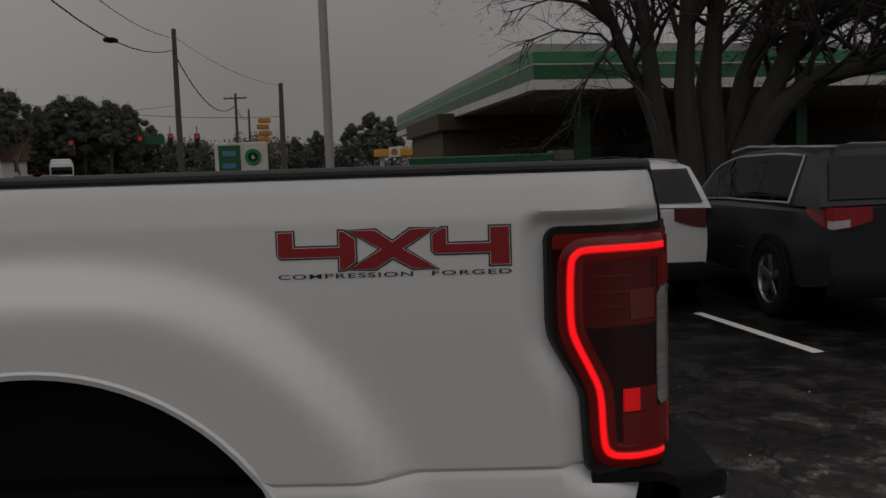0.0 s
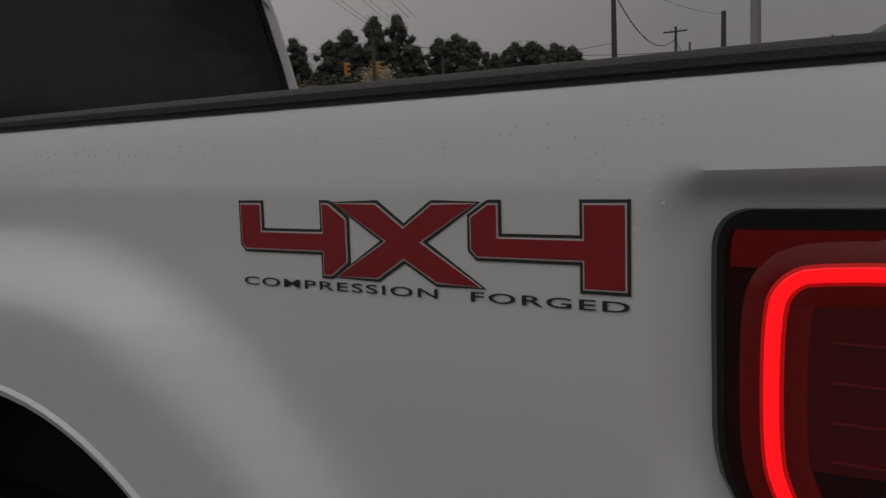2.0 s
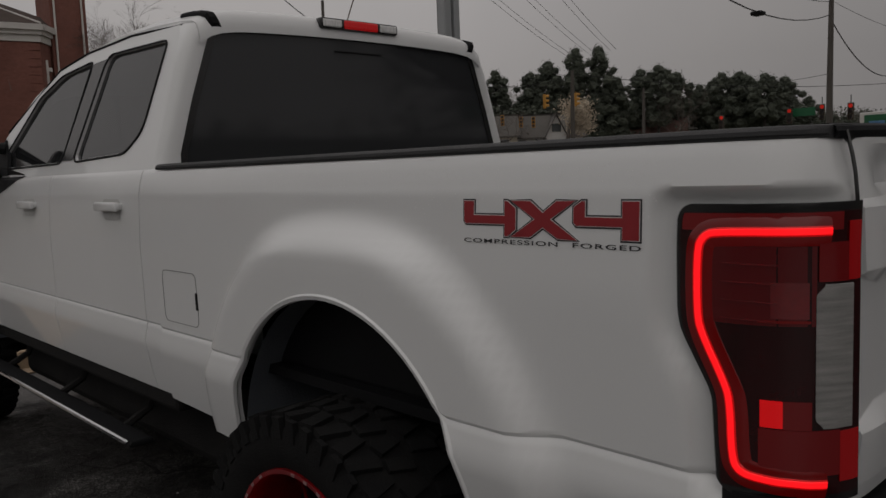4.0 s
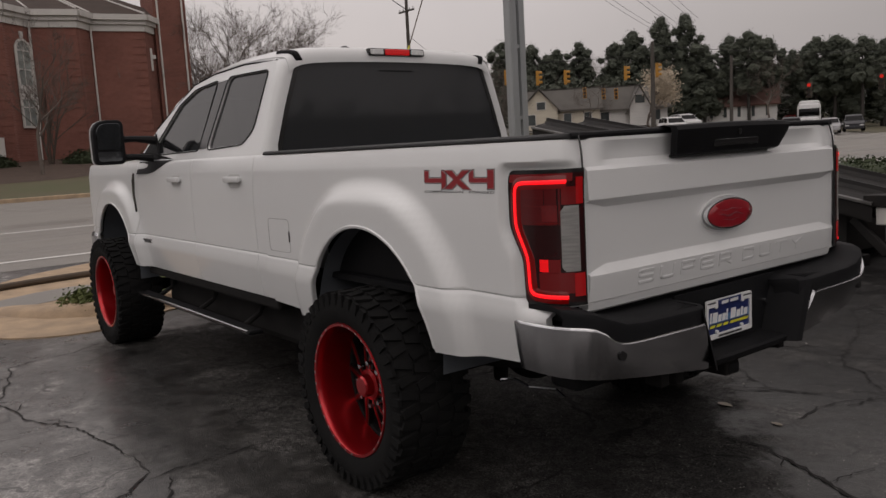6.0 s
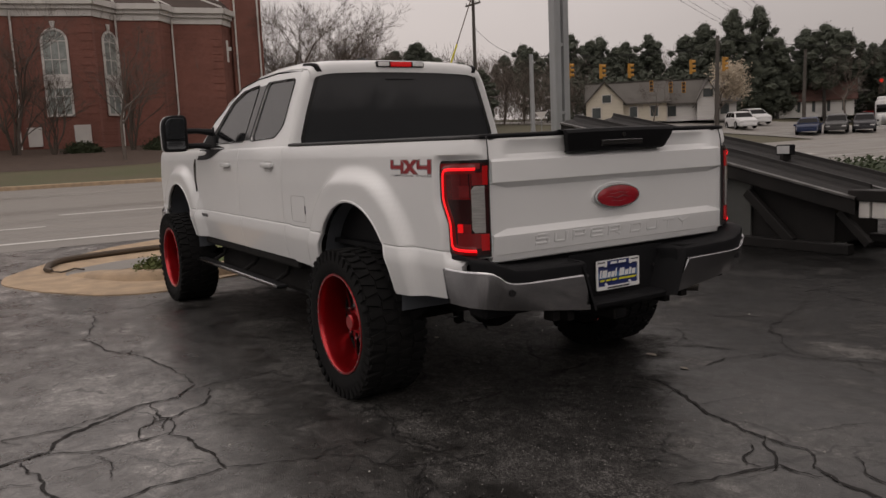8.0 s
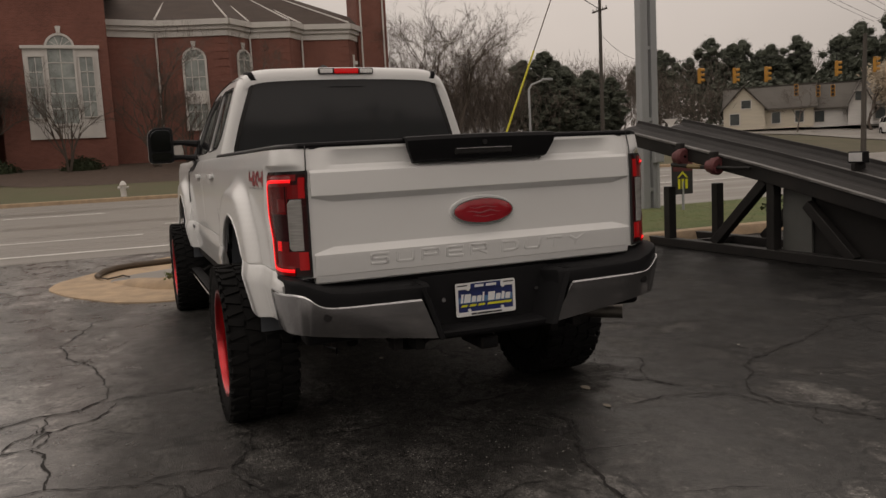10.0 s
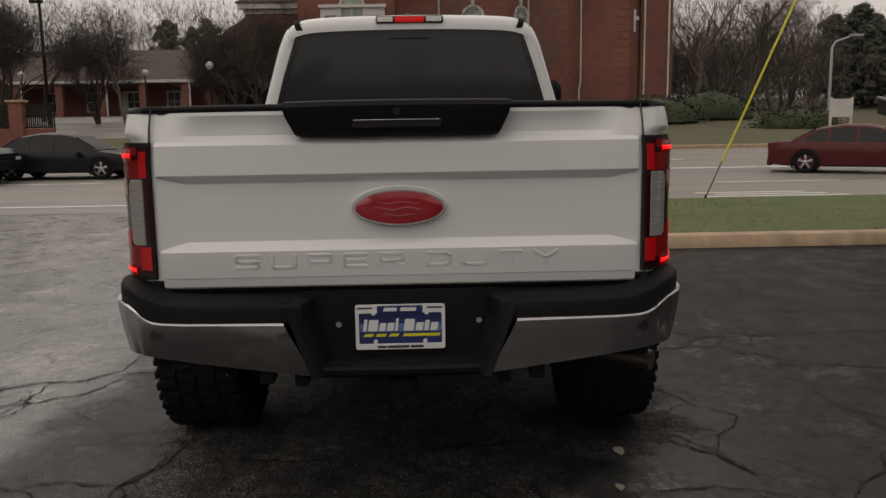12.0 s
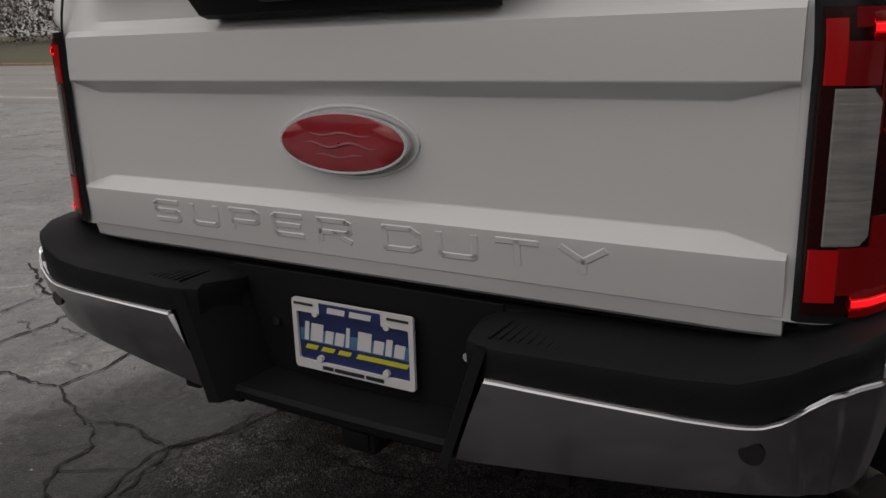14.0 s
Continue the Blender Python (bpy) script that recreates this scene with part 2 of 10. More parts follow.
def tube(bm, pts, radii, n=8, caps=True):
    """A round tube along points, with a radius at each."""
    pts = [Vector(p) for p in pts]
    if not hasattr(radii, "__len__"):
        radii = [radii] * len(pts)
    rings = []
    for i, p in enumerate(pts):
        d = (pts[min(i + 1, len(pts) - 1)] - pts[max(i - 1, 0)]).normalized()
        a = d.orthogonal().normalized() if i == 0 else (a_prev - d * a_prev.dot(d)).normalized()
        a_prev = a
        b = d.cross(a)
        rings.append([bm.verts.new(p + radii[i] * (math.cos(2 * math.pi * k / n) * a + math.sin(2 * math.pi * k / n) * b)) for k in range(n)])
    for r, s in zip(rings, rings[1:]):
        for k in range(n):
            bm.faces.new((r[k], r[(k + 1) % n], s[(k + 1) % n], s[k]))
    if caps and n > 2:
        bm.faces.new(rings[0])
        bm.faces.new(rings[-1])


def lathe(bm, prof, n, centre, axis_y=1.0):
    """Turns (radius, y) round the y axis through centre."""
    cx, cy, cz = centre
    rings = [[bm.verts.new((cx + r * math.cos(2 * math.pi * k / n), cy + axis_y * y, cz + r * math.sin(2 * math.pi * k / n))) for k in range(n)] for r, y in prof]
    for r, s in zip(rings, rings[1:]):
        for k in range(n):
            bm.faces.new((r[k], r[(k + 1) % n], s[(k + 1) % n], s[k]))


def grid(bm, rows, skirt=None):
    """A sheet from rows of places; skirt: a shift by which its rim is folded back."""
    vs = [[bm.verts.new(p) for p in row] for row in rows]
    for a, b in zip(vs, vs[1:]):
        for i in range(len(a) - 1):
            bm.faces.new((a[i], a[i + 1], b[i + 1], b[i]))
    if skirt:
        rim = vs[0] + [r[-1] for r in vs[1:]] + vs[-1][::-1][1:] + [r[0] for r in vs[::-1][1:-1]]
        back = [bm.verts.new(v.co + Vector(skirt)) for v in rim]
        for i in range(len(rim)):
            j = (i + 1) % len(rim)
            bm.faces.new((rim[i], rim[j], back[j], back[i]))


def sheet(bm, outer, holes, place, thick=None):
    """A flat outline with holes, filled in 2D, then laid by place(u, v); thick: a shift that gives it depth."""
    edges = []
    for loop in [outer, *holes]:
        v = [bm.verts.new((u, w, 0)) for u, w in loop]
        edges += [bm.edges.new((v[i], v[(i + 1) % len(v)])) for i in range(len(v))]
    bmesh.ops.triangle_fill(bm, use_beauty=True, use_dissolve=False, edges=edges)
    for v in bm.verts:
        v.co = place(v.co.x, v.co.y)
    if thick:
        f = list(bm.faces)
        g = bmesh.ops.extrude_face_region(bm, geom=f)
        bmesh.ops.translate(bm, vec=Vector(thick), verts=[x for x in g["geom"] if isinstance(x, bmesh.types.BMVert)])


def smoothstep(a, b, x):
    t = min(1.0, max(0.0, (x - a) / (b - a)))
    return t * t * (3 - 2 * t)


def table(x, xs, ys):
    return float(np.interp(x, xs, ys))


def rounded(pts, r, n=4):
    """An outline with its corners rounded."""
    out = []
    for i, p in enumerate(pts):
        a, b, c = Vector(pts[i - 1]), Vector(p), Vector(pts[(i + 1) % len(pts)])
        d, e = a - b, c - b
        k = min(r, d.length * 0.45, e.length * 0.45)
        s, t = b + d.normalized() * k, b + e.normalized() * k
        for j in range(n + 1):
            u = j / n
            out.append(tuple((1 - u) ** 2 * s + 2 * u * (1 - u) * b + u * u * t))
    return out


def inflate(pts, d):
    """An outline grown by d (mitred)."""
    area = sum(pts[i - 1][0] * pts[i][1] - pts[i][0] * pts[i - 1][1] for i in range(len(pts)))
    sgn = 1 if area > 0 else -1
    out = []
    for i, p in enumerate(pts):
        a, b, c = Vector(pts[i - 1]), Vector(p), Vector(pts[(i + 1) % len(pts)])
        u, w = (b - a).normalized(), (c - b).normalized()
        n1, n2 = Vector((u.y, -u.x)) * sgn, Vector((w.y, -w.x)) * sgn
        m = (n1 + n2)
        m = m / max(0.35, (m.length ** 2) / 2) if m.length > 1e-6 else n1
        out.append(tuple(b + m * d))
    return out

# ---- ground ----
LOT = surface("lot_asphalt", (0.050, 0.048, 0.046), (0.105, 0.100, 0.094), rough=0.17, rough2=0.48, scale=0.9, fine=70, bump=0.5)
ROAD = surface("road_asphalt", (0.165, 0.153, 0.138), (0.225, 0.21, 0.19), rough=0.34, rough2=0.75, scale=0.35, fine=60, bump=0.3, streak=(1.6, 0.12, 1))
EARTH = surface("dull_turf", (0.060, 0.058, 0.030), (0.095, 0.080, 0.050), rough=0.95, scale=0.5, fine=8, bump=0.6)
GRASS = surface("verge_grass", (0.060, 0.095, 0.022), (0.115, 0.115, 0.042), rough=0.9, scale=1.2, fine=60, bump=0.8)
CONCRETE = surface("tan_concrete", (0.46, 0.33, 0.21), (0.26, 0.195, 0.135), rough=0.85, scale=4.0, fine=55, bump=0.8)
MARK = surface("road_paint", (0.78, 0.77, 0.74), (0.58, 0.57, 0.55), rough=0.7, scale=3, fine=30)
MULCH = surface("mulch", (0.045, 0.028, 0.020), (0.075, 0.048, 0.034), rough=0.95, scale=2, fine=25, bump=0.8)
STEEL = surface("dark_steel", (0.013, 0.0125, 0.0125), (0.022, 0.020, 0.019), rough=0.55, metal=0.2, scale=3, fine=60, bump=0.2, spec=0.2)
GALV = surface("galvanised_steel", (0.34, 0.35, 0.36), (0.26, 0.27, 0.275), rough=0.5, metal=0.35, scale=1.5, fine=40, streak=(3, 3, 0.3))
WOOD_POLE = surface("weathered_pole", (0.085, 0.075, 0.066), (0.055, 0.049, 0.043), rough=0.9, scale=4, fine=40, streak=(4, 4, 0.3))

GX = [-420, -250, -160, -120, -95, -80, -70, -62, -55, -50, -46, -40, -35, -31.2, -28, -24, -20, -16, -12, -8, -4, 0, 6, 14, 30, 60, 140, 420]
GZ = [12.0, 8.5, 6.0, 4.9, 4.2, 3.6, 3.1, 2.7, 2.3, 2.0, 1.75, 1.15, 0.75, 0.42, 0.24, 0.08, 0.0]
GY = [-420, -220, -120, -80, -60, -45, -35, -28, -20, -14, -8, -3, 2, 8, 14, 20, 26, 32, 40, 50, 60, 70, 85, 100, 125, 160, 240, 420]


def land(x, y):
    """Height of the ground."""
    z = table(x, GX[:17], GZ)
    z *= 1 - 0.5 * smoothstep(70, 82, y) * smoothstep(-58, -48, x)
    return z + 0.008 * max(0.0, min(y, 74) - 30) * smoothstep(-20, -34, x) if x < -20 else z


def laid(bm, x0, x1, y0, y1, up):
    """A sheet that follows the ground, up metres over it."""
    xs_ = sorted({x0, x1, *(x for x in GX if x0 < x < x1)})
    ys_ = sorted({y0, y1, *(y for y in GY if y0 < y < y1)})
    grid(bm, [[(x, y, land(x, y) + up) for y in ys_] for x in xs_])


bm = bmesh.new()
laid(bm, -420, 420, -420, 420, -0.045)
solo("ground", bm, EARTH, "dull winter turf ground reaching the horizon", kind="structure", smooth=True)
# the lot: old grey asphalt with aggregate, worn pale spots and a coarse patch by the truck's tail, with shade put into
# its colour
ln, ll = LOT.node_tree.nodes, LOT.node_tree.links
lp = ln["Principled BSDF"]


def lot_node(kind, ins=(), **settings):
    """A node with its operation or type set and its inputs given as sockets or values."""
    nd = ln.new(kind)
    for k_, v_ in settings.items():
        if k_ == "operation":
            nd.operation = v_
        elif k_ == "data_type":
            nd.data_type = v_
        elif k_ == "blend_type":
            nd.blend_type = v_
        elif k_ == "interpolation_type":
            nd.interpolation_type = v_
    for k_, v_ in ins:
        if isinstance(v_, bpy.types.NodeSocket):
            ll.new(v_, nd.inputs[k_])
        else:
            nd.inputs[k_].default_value = v_
    return nd


def lot_math(op, a_, b_, c_=0.0):
    return lot_node("ShaderNodeMath", ((0, a_), (1, b_), (2, c_)), operation=op).outputs[0]


def lot_range(v_, f0, f1, t0, t1):
    return lot_node("ShaderNodeMapRange", (("Value", v_), ("From Min", f0), ("From Max", f1), ("To Min", t0), ("To Max", t1)), interpolation_type="SMOOTHSTEP").outputs[0]


def lot_noise(scale, detail, rough_=0.5):
    return lot_node("ShaderNodeTexNoise", (("Vector", l_co), ("Scale", scale), ("Detail", detail), ("Roughness", rough_))).outputs["Fac"]


l_co = ln.new("ShaderNodeTexCoord").outputs["Object"]
l_sep = lot_node("ShaderNodeSeparateXYZ", ((0, l_co),))
l_x, l_y = l_sep.outputs["X"], l_sep.outputs["Y"]
n_big, n_mid, n_small = lot_noise(0.55, 5), lot_noise(2.6, 7, 0.65), lot_noise(22.0, 4, 0.6)
l_vor = lot_node("ShaderNodeTexVoronoi", (("Vector", l_co), ("Scale", 150.0)))
grain = lot_node("ShaderNodeSeparateColor", ((0, l_vor.outputs["Color"]),)).outputs[0]
# how old and pale, across the lot
age = lot_range(lot_math("MULTIPLY_ADD", n_big, 4.2, l_y), 1.2, 6.4, 1.0, 0.0)
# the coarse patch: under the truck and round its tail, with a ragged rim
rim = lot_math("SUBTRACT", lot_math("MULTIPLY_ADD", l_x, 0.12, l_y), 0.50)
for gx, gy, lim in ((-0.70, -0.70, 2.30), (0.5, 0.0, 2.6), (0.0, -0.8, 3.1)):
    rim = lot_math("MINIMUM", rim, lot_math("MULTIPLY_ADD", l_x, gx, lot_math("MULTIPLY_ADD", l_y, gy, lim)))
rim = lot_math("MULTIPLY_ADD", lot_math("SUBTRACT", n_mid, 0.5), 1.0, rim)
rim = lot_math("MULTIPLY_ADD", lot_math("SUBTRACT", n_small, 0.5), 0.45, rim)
# damp ground, with the truck's shade and dark reflection painted in as well
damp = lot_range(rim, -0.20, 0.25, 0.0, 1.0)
coarse = lot_range(lot_math("SUBTRACT", lot_math("MINIMUM", rim, lot_math("MULTIPLY_ADD", lot_math("SUBTRACT", n_mid, 0.5), 1.0, lot_math("SUBTRACT", l_y, 1.30))), 0.02), -0.16, 0.22, 0.0, 1.0)
# pale scuffed spots where the surface has worn through
worn = lot_range(lot_math("MULTIPLY_ADD", n_small, 0.22, n_mid), 0.62, 0.73, 0.0, 1.0)
worn = lot_math("MULTIPLY", worn, lot_range(n_big, 0.42, 0.58, 0.15, 1.0))
worn = lot_math("MULTIPLY", worn, lot_math("SUBTRACT", 1.0, damp))
worn = lot_math("MULTIPLY", worn, lot_range(l_y, 3.8, 5.8, 1.0, 0.2))
for wx, wy, kx, ky in ((-2.1, -0.02, 1.5, 3.4), (-1.25, 0.80, 2.2, 6.0), (-1.95, 0.42, 3.0, 6.0), (0.55, 4.6, 2.4, 5.0)):
    du, dv = lot_math("MULTIPLY", lot_math("SUBTRACT", l_x, wx), kx), lot_math("MULTIPLY", lot_math("SUBTRACT", l_y, wy), ky)
    near = lot_math("ADD", lot_math("MULTIPLY", du, du), lot_math("MULTIPLY", dv, dv))
    near = lot_math("MULTIPLY_ADD", lot_math("SUBTRACT", lot_noise(7.0, 6, 0.7), 0.5), 3.2, near)
    worn = lot_math("MAXIMUM", worn, lot_range(near, 0.25, 0.75, 0.95, 0.0))
v_lot = lot_math("MULTIPLY_ADD", age, 0.070, lot_range(l_y, 5.0, 7.5, 0.027, 0.012))
v_lot = lot_math("MULTIPLY", v_lot, lot_range(n_mid, 0.25, 0.75, 0.72, 1.28))
v_lot = lot_math("MULTIPLY_ADD", worn, 0.095, v_lot)
# colour halved under and beside the truck: wetness plus painted shade and reflection
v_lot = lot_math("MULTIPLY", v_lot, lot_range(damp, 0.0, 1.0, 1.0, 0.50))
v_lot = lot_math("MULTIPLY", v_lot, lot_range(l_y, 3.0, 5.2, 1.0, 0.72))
# mottled wear
v_lot = lot_math("MULTIPLY", v_lot, lot_range(lot_noise(9.0, 8, 0.78), 0.36, 0.64, 0.58, 1.42))
v_lot = lot_math("MULTIPLY", v_lot, lot_range(lot_noise(1.3, 6, 0.7), 0.36, 0.64, 0.70, 1.25))
v_lot = lot_math("MULTIPLY", v_lot, lot_range(coarse, 0.0, 1.0, 1.0, 1.65))
# hairline cracks that net the old surface, and stones polished pale
l_warp = lot_node("ShaderNodeTexNoise", (("Vector", l_co), ("Scale", 3.0), ("Detail", 4.0)))
l_bent = lot_node("ShaderNodeVectorMath", ((0, l_warp.outputs["Color"]), (1, (0.45, 0.45, 0.0)), (2, l_co)), operation="MULTIPLY_ADD").outputs[0]
for net_scale, net_wide, net_share, net_low in ((1.15, 0.014, 0.44, 0.35), (3.4, 0.022, 0.54, 0.45)):
    l_net = lot_node("ShaderNodeTexVoronoi", (("Vector", l_bent), ("Scale", net_scale)))
    l_net.feature = "DISTANCE_TO_EDGE"
    net = lot_range(l_net.outputs["Distance"], net_wide * 0.35, net_wide, 1.0, 0.0)
    net = lot_math("MULTIPLY", net, lot_range(lot_noise(0.8 * net_scale, 3), net_share, net_share + 0.06, 0.0, 1.0))
    v_lot = lot_math("MULTIPLY", v_lot, lot_range(net, 0.0, 1.0, 1.0, net_low))
fleck = lot_range(lot_noise(38.0, 3, 0.7), 0.60, 0.70, 0.0, 1.0)
fleck = lot_math("MULTIPLY", fleck, lot_math("MULTIPLY", lot_range(n_mid, 0.42, 0.62, 0.15, 1.0), lot_range(l_y, 2.0, 3.6, 0.22, 1.0)))
# paler, drier surface towards the road
v_lot = lot_math("MULTIPLY", v_lot, lot_math("MULTIPLY_ADD", lot_range(l_x, -8.5, -4.0, 0.9, 0.0), lot_range(l_y, 0.6, 2.4, 1.0, 0.0), 1.0))
v_lot = lot_math("MULTIPLY", v_lot, lot_math("MULTIPLY_ADD", fleck, 2.2, 0.86))
# oil stains beside the front wheel
for wx, wy, kx, ky in ((-3.95, 1.38, 1.1, 3.6), (-2.55, 0.85, 2.6, 6.5), (-5.9, 0.55, 0.9, 2.4)):
    du, dv = lot_math("MULTIPLY", lot_math("SUBTRACT", l_x, wx), kx), lot_math("MULTIPLY", lot_math("SUBTRACT", l_y, wy), ky)
    near = lot_math("ADD", lot_math("MULTIPLY", du, du), lot_math("MULTIPLY", dv, dv))
    near = lot_math("MULTIPLY_ADD", lot_math("SUBTRACT", lot_noise(4.0, 6, 0.65), 0.5), 2.6, near)
    v_lot = lot_math("MULTIPLY", v_lot, lot_range(near, 0.25, 1.0, 0.38, 1.0))
v_lot = lot_math("MULTIPLY", v_lot, lot_math("MULTIPLY_ADD", lot_math("POWER", grain, 2.0), lot_range(coarse, 0.0, 1.0, 0.9, 1.8), lot_range(coarse, 0.0, 1.0, 0.70, 0.45)))
v_lot = lot_math("MULTIPLY", v_lot, lot_range(n_small, 0.3, 0.7, 0.80, 1.20))
l_col = lot_node("ShaderNodeCombineColor", ((0, v_lot), (1, lot_math("MULTIPLY", v_lot, 0.955)), (2, lot_math("MULTIPLY", v_lot, 0.91))))
ll.new(l_col.outputs[0], lp.inputs["Base Color"])
r_lot = lot_range(n_mid, 0.35, 0.65, 0.22, 0.46)
r_lot = lot_math("MULTIPLY_ADD", coarse, 0.28, r_lot)
r_lot = lot_math("MULTIPLY_ADD", worn, 0.22, r_lot)
r_lot = lot_math("MULTIPLY_ADD", age, -0.14, lot_math("ADD", r_lot, 0.14))
ll.new(r_lot, lp.inputs["Roughness"])
ll.new(lot_math("MULTIPLY", lot_math("MULTIPLY", lot_range(coarse, 0.0, 1.0, 0.45, 0.26), lot_range(damp, 0.0, 1.0, 1.0, 0.40)), lot_range(l_y, 3.0, 5.0, 1.0, 0.22)), lp.inputs["Specular IOR Level"])
# a film of rain on the worn part
ll.new(lot_math("MULTIPLY", lot_math("MULTIPLY_ADD", damp, -1.0, 1.0), lot_math("MULTIPLY", age, lot_range(n_big, 0.35, 0.6, 0.6, 0.95))), lp.inputs["Coat Weight"])
lp.inputs["Coat Roughness"].default_value = 0.22
lp.inputs["Coat IOR"].default_value = 1.33
h_lot = lot_math("MULTIPLY_ADD", n_small, 0.9, l_vor.outputs["Distance"])
l_bump = lot_node("ShaderNodeBump", (("Height", h_lot), ("Strength", lot_range(coarse, 0.0, 1.0, 0.35, 0.9)), ("Distance", 0.006)))
ll.new(l_bump.outputs[0], lp.inputs["Normal"])
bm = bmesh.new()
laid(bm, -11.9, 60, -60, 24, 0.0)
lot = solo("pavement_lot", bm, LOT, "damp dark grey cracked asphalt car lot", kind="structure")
bm = bmesh.new()
laid(bm, -31.2, -11.9, -420, 420, 0.004)
solo("road", bm, ROAD, "wide grey damp asphalt road", kind="structure")
bm = bmesh.new()
laid(bm, -31.2, 60, 40, 70, 0.012)
solo("road_cross", bm, ROAD, "grey asphalt crossing road", kind="structure")
# lane lines: solid edge line, broken lines, hatching by the kerb
for x, y0, y1 in [(-13.3, -90, 6.5), (-13.3, 19, 42), (-22.6, 8, 44), (-22.9, 8, 44)]:
    bm = bmesh.new()
    laid(bm, x - 0.09, x + 0.09, y0, y1, 0.012)
    solo("lane_line", bm, MARK, "worn white solid lane line", kind="structure")
for x in (-17.0, -20.6, -26.4):
    for y in np.arange(-63 + (x * 1.7) % 5, 42, 12.0):
        bm = bmesh.new()
        laid(bm, x - 0.08, x + 0.08, float(y), float(y) + 3.2, 0.012)
        solo("lane_dash", bm, MARK, "worn white lane dash", kind="structure")
for k in range(5):
    bm = bmesh.new()
    laid(bm, -14.0 + 0.46 * k, -13.83 + 0.46 * k, 8.5 - 0.07 * k + 0.35 * (k % 2), 10.9 + 0.25 * (k % 3), 0.013)
    solo("hatch_bar", bm, MARK, "worn white hatching bar", kind="structure")

# far kerb and verge
bm = bmesh.new()
box(bm, (-31.55, -160, 0.30), (-31.2, 42, 0.58), 0.03)
solo("kerb_far", bm, CONCRETE, "tan concrete kerb across the road", kind="structure")
bm = bmesh.new()
laid(bm, -40, -31.5, -160, 42, 0.040)
solo("verge_far", bm, surface("winter_grass", (0.072, 0.078, 0.034), (0.095, 0.078, 0.045), rough=0.95, scale=0.5, fine=14, bump=0.8), "strip of grass across the road", kind="structure")


def strip(rows_, up):
    """A sheet on the ground between two lines: rows of x and the y of its two edges."""
    b = bmesh.new()
    fine = []
    for (xa, a0, a1), (xb, b0, b1) in zip(rows_, rows_[1:]):
        n_ = max(1, int(abs(xb - xa) / 1.5))
        fine += [(xa + (xb - xa) * k / n_, a0 + (b0 - a0) * k / n_, a1 + (b1 - a1) * k / n_) for k in range(n_)]
    fine.append(rows_[-1])
    grid(b, [[(x, y0 + (y1 - y0) * k / 4, land(x, y0 + (y1 - y0) * k / 4) + up) for k in range(5)] for x, y0, y1 in fine])
    return b


solo("planting_bed", strip([(-38.2, -0.5, 5.0), (-39.0, -3.5, 8.5), (-41.0, -5.0, 11.0), (-50.3, -5.4, 13.0), (-53.0, 1.0, 16.0)], 0.05), MULCH, "dark mulch bed before the church", kind="structure")
solo("driveway", strip([(-31.3, -40.0, -7.6), (-34.0, -33.0, -9.2), (-40.0, -31.0, -10.7), (-51.0, -30.0, -13.5), (-63.4, -30.0, -17.1)], 0.02), ROAD, "grey asphalt driveway", kind="structure")
solo("footpath", strip([(-31.4, -7.7, -6.2), (-33.5, -9.0, -7.3), (-39.5, -10.6, -9.1), (-51.0, -13.5, -11.8), (-63.6, -17.1, -15.3)], 0.05), surface("pale_concrete", (0.30, 0.26, 0.22), (0.22, 0.19, 0.16), rough=0.85, scale=2, fine=30, bump=0.4), "pale concrete footpath beside the driveway", kind="structure")
bm = bmesh.new()
laid(bm, -75, -31.2, 53, 72, 0.02)
solo("road_cross_far", bm, ROAD, "grey asphalt crossing road beyond the main road", kind="structure")

CRACK_RUBBER = surface("torn_rubber", (0.06, 0.042, 0.03), (0.04, 0.03, 0.022), rough=0.8)
# near verge: grass behind a concrete kerb, ending in a rounded concrete nose
bm = bmesh.new()
sheet(bm, [(-7.55, 1.75), (-7.1, 1.55), (-6.74, 1.95), (-6.70, 44), (-11.75, 44), (-11.75, 4.2), (-10.2, 3.3), (-8.6, 2.35)], [], lambda u, v: Vector((u, v, 0.105)), (0, 0, -0.13))
solo("verge_near", bm, GRASS, "mown green verge beside the lot", kind="structure")
bm = bmesh.new()
nose = [(-5.70, 1.55), (-5.74, 1.10), (-6.02, 0.70), (-6.9, 0.16), (-7.8, -0.16), (-8.5, -0.08), (-9.1, 0.25), (-9.9, 0.75), (-11.0, 1.7), (-11.8, 3.0), (-11.8, 3.6), (-6.40, 3.6), (-6.2, 2.2)]
sheet(bm, rounded(nose, 0.25), [], lambda u, v: Vector((u, v, 0.014)), (0, 0, -0.06))
solo("pavement_nose", bm, CONCRETE, "tan concrete apron at the end of the verge", kind="structure")
bm = bmesh.new()
kerb = [(-8.05, 0.80), (-7.75, 0.92), (-7.35, 1.08), (-6.95, 1.30), (-6.70, 1.60), (-6.55, 2.1), (-6.52, 3.0), (-6.50, 44)]
rows = []
for i, p in enumerate(kerb):
    a, b = Vector(kerb[max(i - 1, 0)]), Vector(kerb[min(i + 1, len(kerb) - 1)])
    d = (b - a).normalized()
    n = Vector((d.y, -d.x))
    worn_ = (0.10, 0.38, 0.62, 0.75, 0.88, 1.0, 1.0, 1.0)[i]
    rows.append([(p[0] + n.x * k, p[1] + n.y * k, 0.008 * (1 - worn_) + z * worn_) for k, z in ((0.20, 0.0), (0.17, 0.10), (0.13, 0.145), (0.05, 0.155), (-0.10, 0.150), (-0.14, 0.08), (-0.14, 0.0))])
grid(bm, rows)
solo("kerb_near", bm, CONCRETE, "rounded tan concrete kerb, worn away at its end", kind="structure", smooth=True)
bm = bmesh.new()
